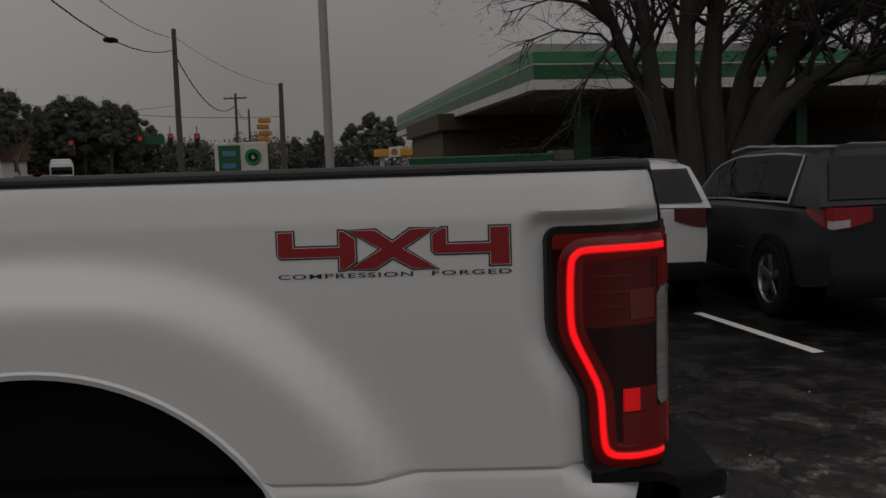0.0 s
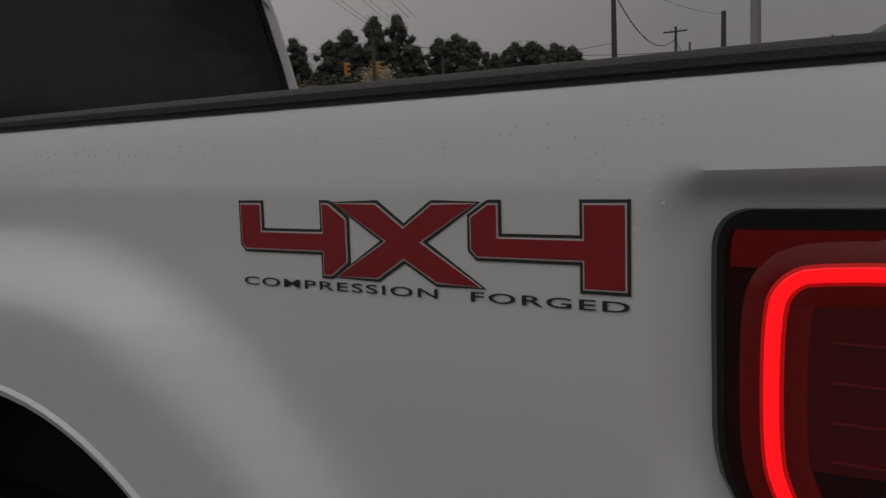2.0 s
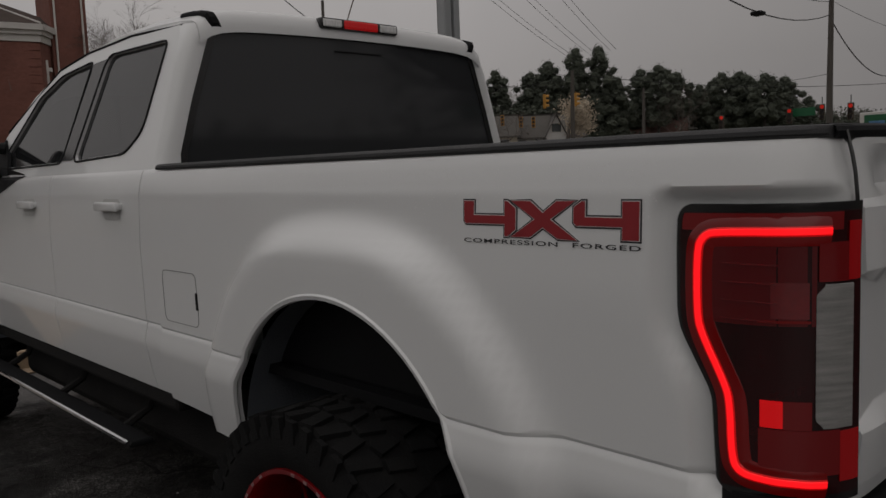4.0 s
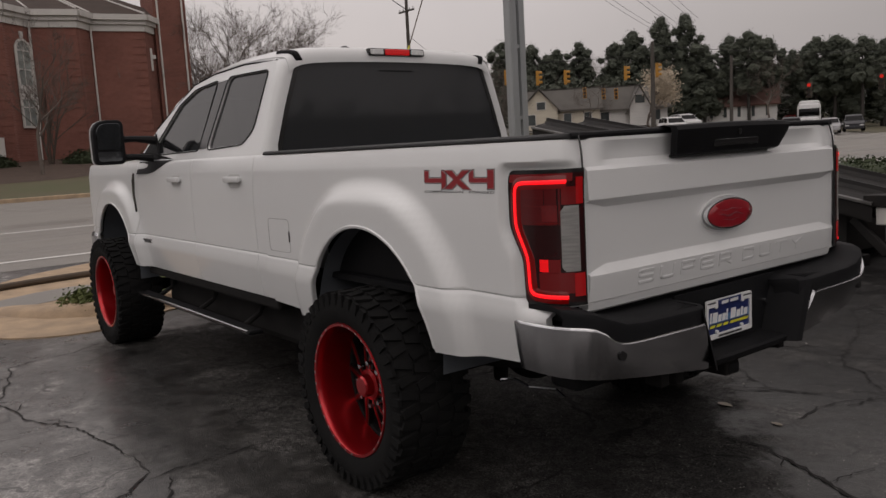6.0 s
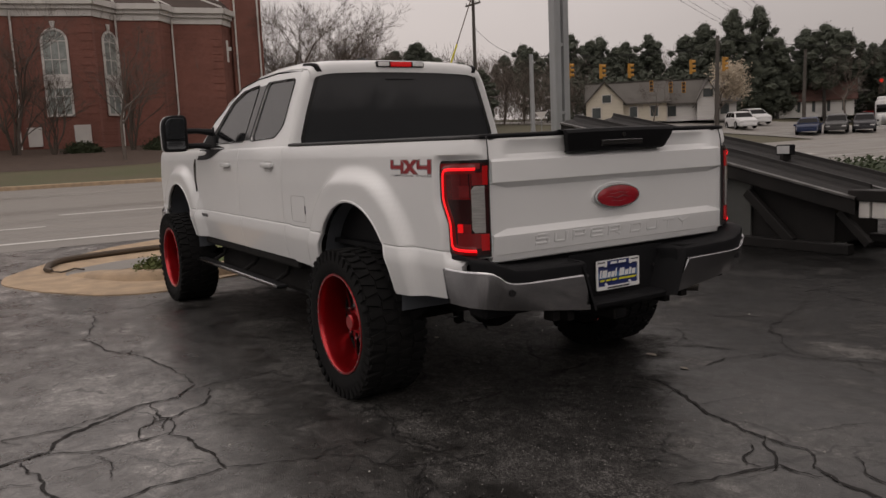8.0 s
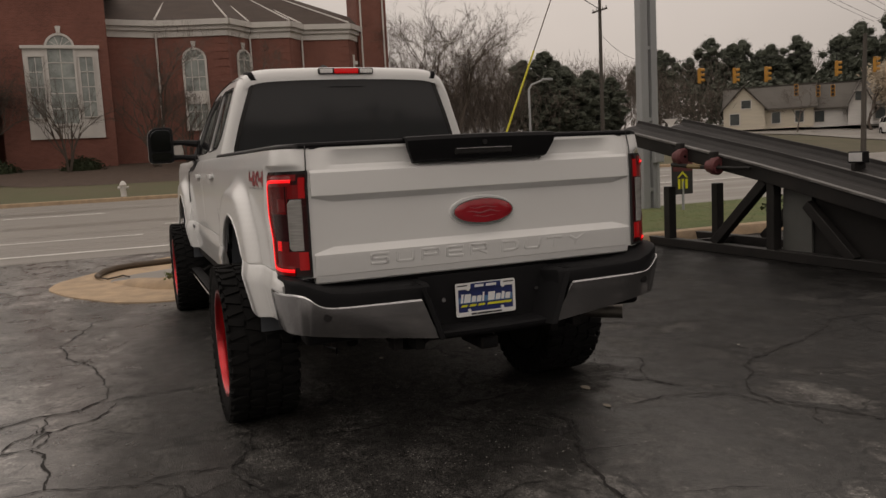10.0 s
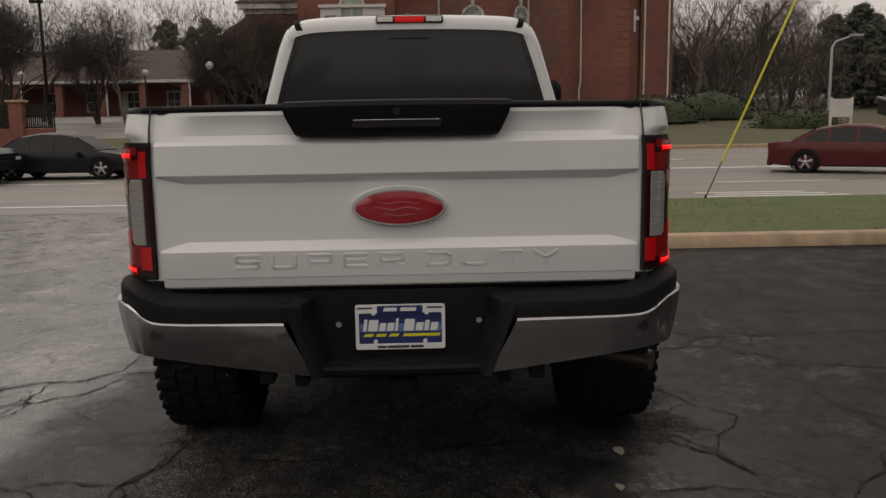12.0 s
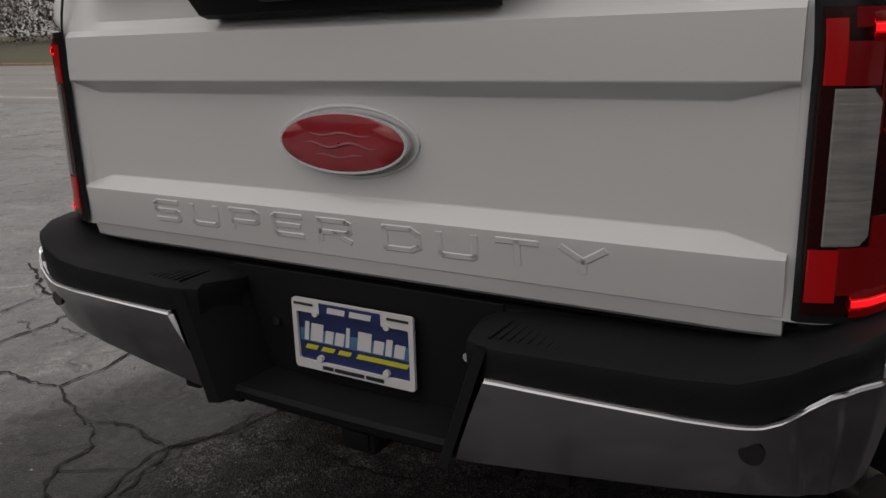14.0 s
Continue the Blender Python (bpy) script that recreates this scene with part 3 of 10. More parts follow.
sheet(bm, rounded([(-8.25, 0.65), (-8.6, 0.91), (-8.89, 1.37), (-9.04, 1.89), (-8.9, 2.2), (-8.3, 2.0), (-8.0, 1.50), (-7.86, 1.10), (-7.80, 0.80), (-7.90, 0.62)], 0.08), [], lambda u, v: Vector((u, v, 0.019)))
solo("pavement_patch", bm, ROAD, "grey asphalt patch in the concrete apron", kind="structure")
bm = bmesh.new()
hose_line = [(-11.6, 5.6), (-10.6, 4.0), (-10.0, 2.9), (-9.84, 2.31), (-9.77, 1.83), (-9.67, 1.38), (-9.54, 0.97), (-9.35, 0.70), (-8.97, 0.53), (-8.54, 0.45), (-8.30, 0.50)]
tube(bm, [(x, y, 0.058) for x, y in hose_line], [0.046] * 9 + [0.040, 0.022], 8)
hose = solo("drain_hose", bm, surface("brown_hose", (0.075, 0.05, 0.03), (0.05, 0.035, 0.022), rough=0.7), "brown ribbed hose lying along the concrete apron", "hose", smooth=True)
bm = bmesh.new()
tube(bm, [(-8.30, 0.50, 0.05), (-8.14, 0.60, 0.044), (-8.32, 0.74, 0.044), (-8.41, 0.80, 0.044), (-8.18, 0.88, 0.044)], 0.012, 6)
part("torn_end", bm, CRACK_RUBBER, hose, "thin torn dark end of the hose")
bm = bmesh.new()
sheet(bm, [(2.33, 8.40), (2.43, 8.43), (2.88, 6.54), (2.77, 6.50)], [], lambda u, v: Vector((u, v, 0.004)))
solo("parking_line", bm, MARK, "worn white parking line", kind="structure")

# ---- the pickup truck: nose towards -x, its middle line at y = YC ----
YC, REAR, SIDE = 2.515, 0.40, 1.50
AXLE_R, AXLE_F, WHEEL_R = -0.85, -5.08, 0.468
truck = thing("pickup_truck", "lifted white crew cab pickup truck parked on wet asphalt", "pickup truck", (-2.7, YC, 0))


CAB_Y = 2.535


def mirrored(bm, flip, middle=YC):
    """The other side of the truck."""
    if flip:
        bmesh.ops.transform(bm, matrix=Matrix.Translation((0, 2 * middle, 0)) @ Matrix.Diagonal((1, -1, 1, 1)), verts=bm.verts)
    return bm


def side_y(x, z):
    """The outside of the truck's near side at a place along it and a height."""
    y = SIDE + table(z, [0.66, 0.72, 0.80, 0.88, 0.93, 0.995, 1.001, 1.010, 1.10, 1.30, 1.49, 1.505, 1.52, 1.56, 1.578, 1.590],
                     [0.050, 0.034, 0.016, 0.001, -0.008, 0.006, 0.011, 0.004, 0.003, 0.0, 0.010, 0.013, 0.016, 0.025, 0.033, 0.045])
    if x < -1.96:
        y += 0.022
    for axle, a in ((-0.82, 0.062), (AXLE_F, 0.058)):
        d = math.hypot((x - axle) / 0.53, max(0.0, z - 0.73) / 0.50)
        y -= a * (1 - smoothstep(1.28, 1.48, d)) * (1 - smoothstep(1.33, 1.47, z))
    if x > 0.0:
        edge_x = 0.146 + table(z, [0.985, 1.0, 1.14, 1.17, 1.25, 1.29, 1.45, 1.478], [0.095, 0.078, 0.070, 0.060, 0.014, 0.006, 0.006, 0.018])
        y += 0.026 * smoothstep(edge_x - 0.055, edge_x - 0.012, x) * (1 - smoothstep(1.474, 1.500, z)) * smoothstep(0.955, 0.985, z)
    return y


def rounded_outline(corners):
    """A closed outline round corners given as place and radius."""
    out = []
    n = len(corners)
    for i, (y, z, r) in enumerate(corners):
        c = Vector((y, z))
        before, after = Vector(corners[i - 1][:2]) - c, Vector(corners[(i + 1) % n][:2]) - c
        p, q = c + before.normalized() * r, c + after.normalized() * r
        for k in range(7):
            t = k / 6
            out.append(p * (1 - t) ** 2 + c * 2 * t * (1 - t) + q * t * t)
    return out


def loft_x(outline, steps):
    """A closed body of outlines in y and z, one at each x, scaled about their middle."""
    b = bmesh.new()
    mid = sum(outline, Vector((0, 0))) / len(outline)
    rings = []
    for x, k in steps:
        rings.append([b.verts.new((x, *(mid + (p - mid) * k))) for p in outline])
    for r0, r1 in zip(rings, rings[1:]):
        for i in range(len(outline)):
            j = (i + 1) % len(outline)
            b.faces.new((r0[i], r0[j], r1[j], r1[i]))
    b.faces.new(rings[0][::-1])
    b.faces.new(rings[-1])
    bmesh.ops.recalc_face_normals(b, faces=b.faces)
    return b


def glass_half(z):
    return table(z, [1.56, 1.64, 1.85, 2.07, 2.125, 2.150, 2.17], [0.878, 0.874, 0.812, 0.736, 0.712, 0.66, 0.60])


def arch(x, axle, half, top, low):
    u = (x - axle) / half
    return low if abs(u) >= 1 else max(low, 0.73 + (top - 0.73) * math.sqrt(1 - u * u))


def columns(x0, x1, step, axle=None, half=0.0):
    """Places along the side, close together at the ends of a wheel arch."""
    xs = list(np.arange(x0, x1, step)) + [x1]
    if axle is not None:
        xs = [x for x in xs if abs(x - axle) > half + 0.004] + [axle + half * math.cos(a) for a in np.linspace(0.0, math.pi, 37)]
    return sorted(set(round(float(x), 4) for x in xs))


def panel_rows(xs, low, top, corner=None):
    """Rows of places up a side panel over the columns xs; where the panel is whole its rows keep to the creases."""
    fixed = [0.70, 0.74, 0.80, 0.86, 0.90, 0.93, 0.965, 0.984, 0.995, 1.001, 1.010, 1.018, 1.03, 1.05, 1.08, 1.11, 1.14, 1.17, 1.20, 1.23, 1.26, 1.29, 1.32, 1.34, 1.36, 1.38, 1.40, 1.42, 1.44, 1.455, 1.47, 1.482, 1.492, 1.500, 1.508, 1.514, 1.52, 1.545, 1.565, 1.578, 1.588]
    rows = []
    for k in range(len(fixed)):
        row = []
        for x in xs:
            zl = low(x)
            z = fixed[k]
            if z < zl:
                z = zl
            z = min(z, top)
            dx, dy = corner(x) if corner else (0, 0)
            row.append(Vector((min(x + dx, table(z, [1.47, 1.58], [0.392, 0.364])), min(side_y(min(x, 0.24), z) + dy, 1.655) if corner else side_y(x, z) + dy, z)))
        rows.append(row)
    return rows


def clean(bm):
    bmesh.ops.remove_doubles(bm, verts=bm.verts, dist=0.0006)
    bmesh.ops.dissolve_degenerate(bm, edges=bm.edges, dist=0.0004)
    return bm


CORNER = ([0.20, 0.24, 0.28, 0.32, 0.36, 0.40, 0.44, 0.48], [0.0, 0.0, 0.0, -0.005, -0.012, -0.025, -0.046, -0.078], [0.0, 0.003, 0.009, 0.022, 0.045, 0.075, 0.110, 0.150])


def bed_corner(x):
    return table(x, CORNER[0], CORNER[1]), table(x, CORNER[0], CORNER[2])


for flip in (False, True):
    # bed side with its wheel arch and the rounded rear corner
    bm = bmesh.new()
    xs = sorted(columns(-1.95, 0.48, 0.025, -0.82, 0.52) + [0.09, 0.11, 0.125, 0.14, 0.15, 0.16, 0.18])
    low = lambda x: arch(x, -0.82, 0.52, 1.23, table(x, [-1.95, -1.34, -0.3, 0.2, 0.30, 0.33, 0.5], [0.735, 0.715, 0.722, 0.755, 0.76, 0.975, 0.980]))
    grid(bm, panel_rows(xs, low, 1.580, bed_corner), (0, 0.03, 0))
    bed_side = part("bed_side", mirrored(clean(bm), flip), PAINT, truck, smooth=True)
    # rolled lip round the arch
    bm = bmesh.new()
    lip = [(-0.82 + 0.52 * math.cos(a), 0.73 + 0.50 * math.sin(a)) for a in np.linspace(0.02, math.pi - 0.02, 40)]
    tube(bm, [(x, side_y(x, z) + 0.006, z) for x, z in lip], 0.011, 6)
    part("arch_lip", mirrored(bm, flip), PAINT, bed_side, smooth=True)
    # black liner inside the arch
    bm = bmesh.new()
    grid(bm, [[(-0.82 + r * math.cos(a), y, 0.70 + r * math.sin(a)) for a in np.linspace(-0.15, math.pi + 0.15, 26)] for y, r in ((SIDE + 0.0, 0.535), (SIDE + 0.42, 0.545), (SIDE + 0.43, 0.1))])
    part("wheel_well", mirrored(bm, flip), WELL, bed_side, "black wheel well liner", smooth=True)
    # bed rail cap
    bm = bmesh.new()
    sec = [(1.529, 1.5765), (1.526, 1.579), (1.527, 1.586), (1.536, 1.592), (1.552, 1.594), (1.60, 1.594), (1.612, 1.590), (1.612, 1.570)]
    grid(bm, [[(min(x + table(x, CORNER[0], CORNER[1]), 0.370), y + table(x, CORNER[0], CORNER[2]) * (1 if y < 1.58 else 0.9), z + table(x, [-1.95, 0.0, 0.4], [0.008, 0.0, -0.002])) for y, z in sec] for x in (-1.95, -1.5, -0.9, -0.3, 0.1, 0.20, 0.24, 0.26, 0.28, 0.30, 0.32, 0.34, 0.36, 0.38, 0.40, 0.42, 0.44, 0.455)], (0, 0, -0.004))
    part("rail_cap", mirrored(bm, flip), RAIL_GREY, bed_side, "black plastic bed rail cap", smooth=True)
    # inner bed wall
    bm = bmesh.new()
    sheet(bm, [(-1.94, 0.95), (-1.40, 0.95), (-1.40, 1.29), (-0.24, 1.29), (-0.24, 0.95), (0.36, 0.95), (0.36, 1.578), (-1.94, 1.578)], [], lambda u, v: Vector((u, 1.600, v)), (0, 0.012, 0))
    part("inner_wall", mirrored(bm, flip), PAINT, bed_side)
    bm = bmesh.new()
    box(bm, (-1.42, 1.60, 0.94), (-0.22, 1.96, 1.31), 0.03)
    part("wheel_house", mirrored(bm, flip), BLACK_PLASTIC, bed_side)

    # doors, cab corner, fender
    def side_panel(name, x0, x1, lo, tp, label="", axle=None, half=0.0, top_of_arch=0.0):
        b = bmesh.new()
        lw = (lambda x: arch(x, axle, half, top_of_arch, lo(x))) if axle is not None else lo
        grid(b, panel_rows(columns(x0, x1, 0.06, axle, half), lw, tp), (0, 0.025, 0))
        return part(name, mirrored(clean(b), flip), PAINT, truck, label, smooth=True)

    sill = lambda x: 0.735
    side_panel("cab_corner", -2.125, -1.985, sill, 1.588)
    rear_door = side_panel("rear_door", -3.165, -2.131, sill, 1.588)
    front_door = side_panel("front_door", -4.43, -3.171, sill, 1.588)
    fender = side_panel("front_fender", -5.98, -4.436, lambda x: 0.735 if x > -5.4 else 0.95, 1.588, "", AXLE_F, 0.54, 1.25)
    bm = bmesh.new()
    lip = [(AXLE_F + 0.54 * math.cos(a), 0.73 + 0.52 * math.sin(a)) for a in np.linspace(0.02, math.pi - 0.35, 36)]
    tube(bm, [(x, side_y(x, z) + 0.006, z) for x, z in lip], 0.011, 6)
    part("arch_lip", mirrored(bm, flip), PAINT, fender, smooth=True)
    bm = bmesh.new()
    grid(bm, [[(AXLE_F + r * math.cos(a), y, 0.70 + r * math.sin(a)) for a in np.linspace(-0.15, math.pi + 0.15, 26)] for y, r in ((SIDE + 0.01, 0.56), (SIDE + 0.42, 0.57), (SIDE + 0.43, 0.1))])
    part("wheel_well", mirrored(bm, flip), WELL, fender, smooth=True)
    # dark fender vent with a chrome edge
    bm = bmesh.new()
    sheet(bm, [(-4.49, 1.50), (-4.53, 1.50), (-4.57, 1.44), (-4.55, 1.30), (-4.49, 1.18), (-4.47, 1.18), (-4.50, 1.32)], [], lambda u, v: Vector((u, side_y(u, v) - 0.004, v)), (0, 0.012, 0))
    part("fender_vent", mirrored(bm, flip), BLACK_GLOSS, fender, "narrow black fender vent")
    bm = bmesh.new()
    box(bm, (-4.42, side_y(-4.3, 0.955) - 0.006, 0.936), (-4.14, side_y(-4.3, 0.955) + 0.01, 0.974), 0.003)
    part("door_badge", mirrored(bm, flip), CHROME_BRIGHT, front_door, "small chrome badge with black bars")
    bm = bmesh.new()
    box(bm, (-4.40, side_y(-4.3, 0.955) - 0.0085, 0.941), (-4.17, side_y(-4.3, 0.955), 0.969), 0.002)
    part("badge_bar", mirrored(bm, flip), DECAL_BLACK, front_door)
    # handles on their cups
    for door, hx in ((rear_door, -2.40), (front_door, -3.47)):
        ys = side_y(hx, 1.435)
        bm = bmesh.new()
        box(bm, (hx - 0.115, ys - 0.034, 1.427), (hx + 0.115, ys - 0.012, 1.463), 0.009)
        box(bm, (hx - 0.105, ys - 0.03, 1.432), (hx - 0.065, ys + 0.01, 1.458), 0.004)
        box(bm, (hx + 0.065, ys - 0.03, 1.432), (hx + 0.105, ys + 0.01, 1.458), 0.004)
        part("door_handle", mirrored(bm, flip), PAINT, door, smooth=True)
        # flat greyer sheet on the door: the cup's shade put into its colour
        bm = bmesh.new()
        sheet(bm, rounded([(hx - 0.085, 1.39), (hx + 0.085, 1.39), (hx + 0.095, 1.475), (hx - 0.095, 1.475)], 0.03), [], lambda u, v: Vector((u, side_y(u, v) - 0.0015, v)))
        part("handle_cup", mirrored(bm, flip), surface("cup_shade", (0.5, 0.5, 0.49), rough=0.5), door)
    # the seams of doors, as dark gaps
    for x, door in ((-2.128, rear_door), (-3.168, rear_door), (-4.433, front_door), (-1.959, rear_door)):
        bm = bmesh.new()
        rows = [[(x - 0.004, side_y(x, z) + 0.012, z), (x + 0.004, side_y(x, z) + 0.012, z)] for z in np.linspace(0.74, 1.585, 14)]
        grid(bm, rows)
        part("seam", mirrored(bm, flip), UNDER, door)
    # chrome-edged step board
    step = part("side_step", mirrored((lambda b: (box(b, (-4.52, 1.47, 0.485), (-2.24, 1.565, 0.513), 0.010), b)[1])(bmesh.new()), flip), BLACK_PLASTIC, truck, "black side step with a chrome edge")
    bm = bmesh.new()
    tube(bm, [(-4.53, 1.458, 0.513), (-2.23, 1.458, 0.513)], 0.012, 8)
    part("chrome_edge", mirrored(bm, flip), CHROME_BRIGHT, step, smooth=True)
    for bx in (-4.2, -3.3, -2.5):
        bm = bmesh.new()
        tube(bm, [(bx, 1.555, 0.505), (bx, 1.66, 0.56), (bx, 1.72, 0.70)], 0.018, 6)
        part("step_bracket", mirrored(bm, flip), UNDER, step)
    # rocker under the doors
    bm = bmesh.new()
    box(bm, (-4.45, 1.56, 0.66), (-1.98, 1.70, 0.745), 0.02)
    part("rocker", mirrored(bm, flip), UNDER, truck)

    # side of the greenhouse with two windows
    def green(u, v):
        return Vector((u, 1.562 + (v - 1.585) * 0.30 + 0.10 * max(0.0, v - 2.04), v))

    outer = [(-2.060, 1.585), (-2.063, 1.80), (-2.070, 2.02), (-2.085, 2.10), (-2.13, 2.150), (-2.6, 2.168), (-3.1, 2.155), (-3.45, 2.115), (-3.75, 2.01), (-4.1, 1.83), (-4.43, 1.62), (-4.43, 1.585)]
    w_rear = rounded([(-2.94, 1.645), (-2.36, 1.66), (-2.23, 1.74), (-2.17, 2.085), (-2.79, 2.105)], 0.05)
    w_front = rounded([(-4.14, 1.64), (-3.10, 1.645), (-2.98, 2.10), (-3.38, 2.075), (-3.66, 1.985)], 0.04)
    bm = bmesh.new()
    sheet(bm, outer, [w_rear, w_front], green, (0, 0.035, 0))
    frame_side = part("door_frame", mirrored(bm, flip, CAB_Y), PAINT, truck)
    bm = bmesh.new()
    sheet(bm, inflate(w_rear, 0.004), [], lambda u, v: green(u, v) + Vector((0, 0.012, 0)))
    part("rear_side_window", mirrored(bm, flip, CAB_Y), SIDE_TINT, truck, "dark tinted side window")
    bm = bmesh.new()
    sheet(bm, inflate(w_front, 0.004), [], lambda u, v: green(u, v) + Vector((0, 0.012, 0)))
    part("front_side_window", mirrored(bm, flip, CAB_Y), SIDE_TINT, truck, "dark tinted side window")
    for w in (w_rear, w_front):
        bm = bmesh.new()
        pts = [green(u, v) + Vector((0, -0.002, 0)) for u, v in inflate(w, 0.006)]
        tube(bm, pts + [pts[0]], 0.005, 5)
        part("window_seal", mirrored(bm, flip, CAB_Y), BLACK_PLASTIC, frame_side)
    # black pillar between the windows
    bm = bmesh.new()
    sheet(bm, [(-2.955, 1.65), (-3.09, 1.65), (-2.975, 2.09), (-2.80, 2.095)], [], lambda u, v: green(u, v) + Vector((0, -0.004, 0)))
    part("pillar_trim", mirrored(bm, flip, CAB_Y), BLACK_GLOSS, frame_side)
    # rounded cab corner behind the windows
    bm = bmesh.new()
    rows = []
    for z in [1.585, 1.66, 1.75, 1.85, 1.95, 2.02, 2.07, 2.11, 2.14]:
        xs_ = table(z, [1.585, 1.80, 2.02, 2.10, 2.150], [-2.060, -2.063, -2.070, -2.085, -2.13])
        a = green(xs_, z)
        c = Vector((-2.022, CAB_Y - glass_half(z) - 0.004, z))
        b = Vector((c.x + 0.006, a.y + 0.006, z))
        rows.append([(1 - t) ** 2 * a + 2 * t * (1 - t) * b + t * t * c for t in np.linspace(0, 1, 7)])
    grid(bm, rows)
    part("cab_pillar", mirrored(bm, flip, CAB_Y), PAINT, truck, smooth=True)
    # drip rail and roof end cap
    bm = bmesh.new()
    tube(bm, [green(-2.10, 2.125) + Vector((0, 0.012, 0.012)), green(-2.6, 2.160) + Vector((0, 0.004, 0.008)), green(-3.1, 2.150) + Vector((0, 0.004, 0.008)), green(-3.45, 2.110) + Vector((0, 0.004, 0.008)), green(-4.1, 1.84)], 0.007, 5)
    part("drip_rail", mirrored(bm, flip, CAB_Y), BLACK_PLASTIC, frame_side)
    bm = bmesh.new()
    rows = [[Vector(p) + Vector((dx, dy, dz)) for dx, dy, dz in ((0, -0.018, 0), (0.004, -0.014, 0.008), (0.004, 0.014, 0.010), (0, 0.020, 0))] for p in ((-2.010, 1.838, 2.130), (-2.012, 1.826, 2.154), (-2.024, 1.820, 2.172), (-2.06, 1.816, 2.184), (-2.13, 1.814, 2.192), (-2.22, 1.814, 2.198))]
    grid(bm, rows, (-0.006, 0, -0.012))
    part("roof_ditch_trim", mirrored(bm, flip, CAB_Y), BLACK_PLASTIC, frame_side)

    # towing mirror: black shell, white cap on its nose, two glasses
    shell = rounded_outline(((1.15, 1.58, 0.05), (1.38, 1.58, 0.045), (1.38, 1.92, 0.05), (1.15, 1.92, 0.115)))
    mirror_part = part("side_mirror", mirrored(loft_x(shell, ((-4.118, 0.955), (-4.124, 0.99), (-4.132, 1.0), (-4.19, 1.0))), flip), BLACK_PLASTIC, truck, "large black towing mirror", smooth=True)
    upper = rounded_outline(((1.175, 1.695, 0.02), (1.355, 1.695, 0.02), (1.355, 1.895, 0.035), (1.175, 1.895, 0.085)))
    part("mirror_glass", mirrored(loft_x(upper, ((-4.112, 0.97), (-4.114, 1.0), (-4.125, 1.0))), flip), surface("mirror_glass", (0.07, 0.075, 0.08), rough=0.08, metal=1.0), mirror_part)
    lower = rounded_outline(((1.175, 1.605, 0.028), (1.355, 1.605, 0.028), (1.355, 1.680, 0.018), (1.175, 1.680, 0.018)))
    part("blind_spot_glass", mirrored(loft_x(lower, ((-4.112, 0.97), (-4.114, 1.0), (-4.125, 1.0))), flip), surface("mirror_glass_low", (0.12, 0.125, 0.13), rough=0.08, metal=1.0), mirror_part)
    part("mirror_cap", mirrored(loft_x(shell, ((-4.188, 1.012), (-4.215, 1.016), (-4.245, 0.97), (-4.268, 0.86), (-4.278, 0.70))), flip), PAINT, mirror_part, "white mirror cap", smooth=True)
    for z in (1.63, 1.77):
        bm = bmesh.new()
        tube(bm, [(-4.17, 1.34, z), (-4.12, 1.46, z), (-4.05, 1.60, z - 0.02)], [0.028, 0.024, 0.034], 8)
        part("mirror_arm", mirrored(bm, flip), BLACK_PLASTIC, mirror_part, smooth=True)
    bm = bmesh.new()
    sheet(bm, [(-4.36, 1.60), (-3.90, 1.60), (-3.98, 1.70), (-4.10, 1.80)], [], lambda u, v: green(u, v) + Vector((0, -0.012, 0)), (0, 0.02, 0))
    part("mirror_sail", mirrored(bm, flip), BLACK_PLASTIC, mirror_part)
    bm = bmesh.new()
    sheet(bm, [(-3.60, 1.590), (-3.72, 1.572), (-3.86, 1.535), (-3.98, 1.508), (-4.12, 1.494), (-4.41, 1.490), (-4.41, 1.590)], [], lambda u, v: Vector((u, side_y(u, v) - 0.006, v)), (0, 0.012, 0))
    grid(bm, [[(u, side_y(u, 1.588) - 0.007, 1.586), (u, side_y(u, 1.588) + 0.004, 1.594), green(u, table(u, [-4.2, -3.9, -3.62], [1.66, 1.635, 1.604])) + Vector((0, -0.014, 0))] for u in np.linspace(-4.40, -3.62, 12)])
    part("sail_panel", mirrored(bm, flip), BLACK_PLASTIC, mirror_part, "black panel under the window corner")

# fuel flap on the near bed side
bm = bmesh.new()
flap = rounded([(-1.90, 1.225), (-1.64, 1.225), (-1.64, 1.04), (-1.90, 1.04)], 0.03)
pts = [Vector((u, side_y(u, v) + 0.0002, v)) for u, v in flap]
tube(bm, pts + [pts[0]], 0.0018, 4)
fuel_flap = part("fuel_flap", bm, surface("flap_gap", (0.22, 0.22, 0.22), rough=0.6), truck, "flush white fuel flap")
bm = bmesh.new()
box(bm, (-1.652, side_y(-1.65, 1.13) - 0.003, 1.10), (-1.636, side_y(-1.65, 1.13) + 0.01, 1.16), 0.003)
part("flap_notch", bm, BLACK_PLASTIC, fuel_flap)


# ---- roof, rear window, hood, inside ----
bm = bmesh.new()
rows = []
for x, drop in ((-2.012, 0.070), (-2.020, 0.040), (-2.035, 0.020), (-2.07, 0.005), (-2.15, -0.006), (-2.4, -0.022), (-2.8, -0.028), (-3.2, -0.008), (-3.5, 0.045), (-3.75, 0.16)):
    row = []
    for t in np.linspace(-1, 1, 33):
        row.append((x, CAB_Y + 0.768 * t, 2.228 - 0.022 * abs(t) ** 2.2 - 0.048 * abs(t) ** 14 - drop))
    rows.append(row)
grid(bm, rows, (0, 0, -0.03))
roof = part("roof", bm, PAINT, truck, smooth=True)
bm = bmesh.new()
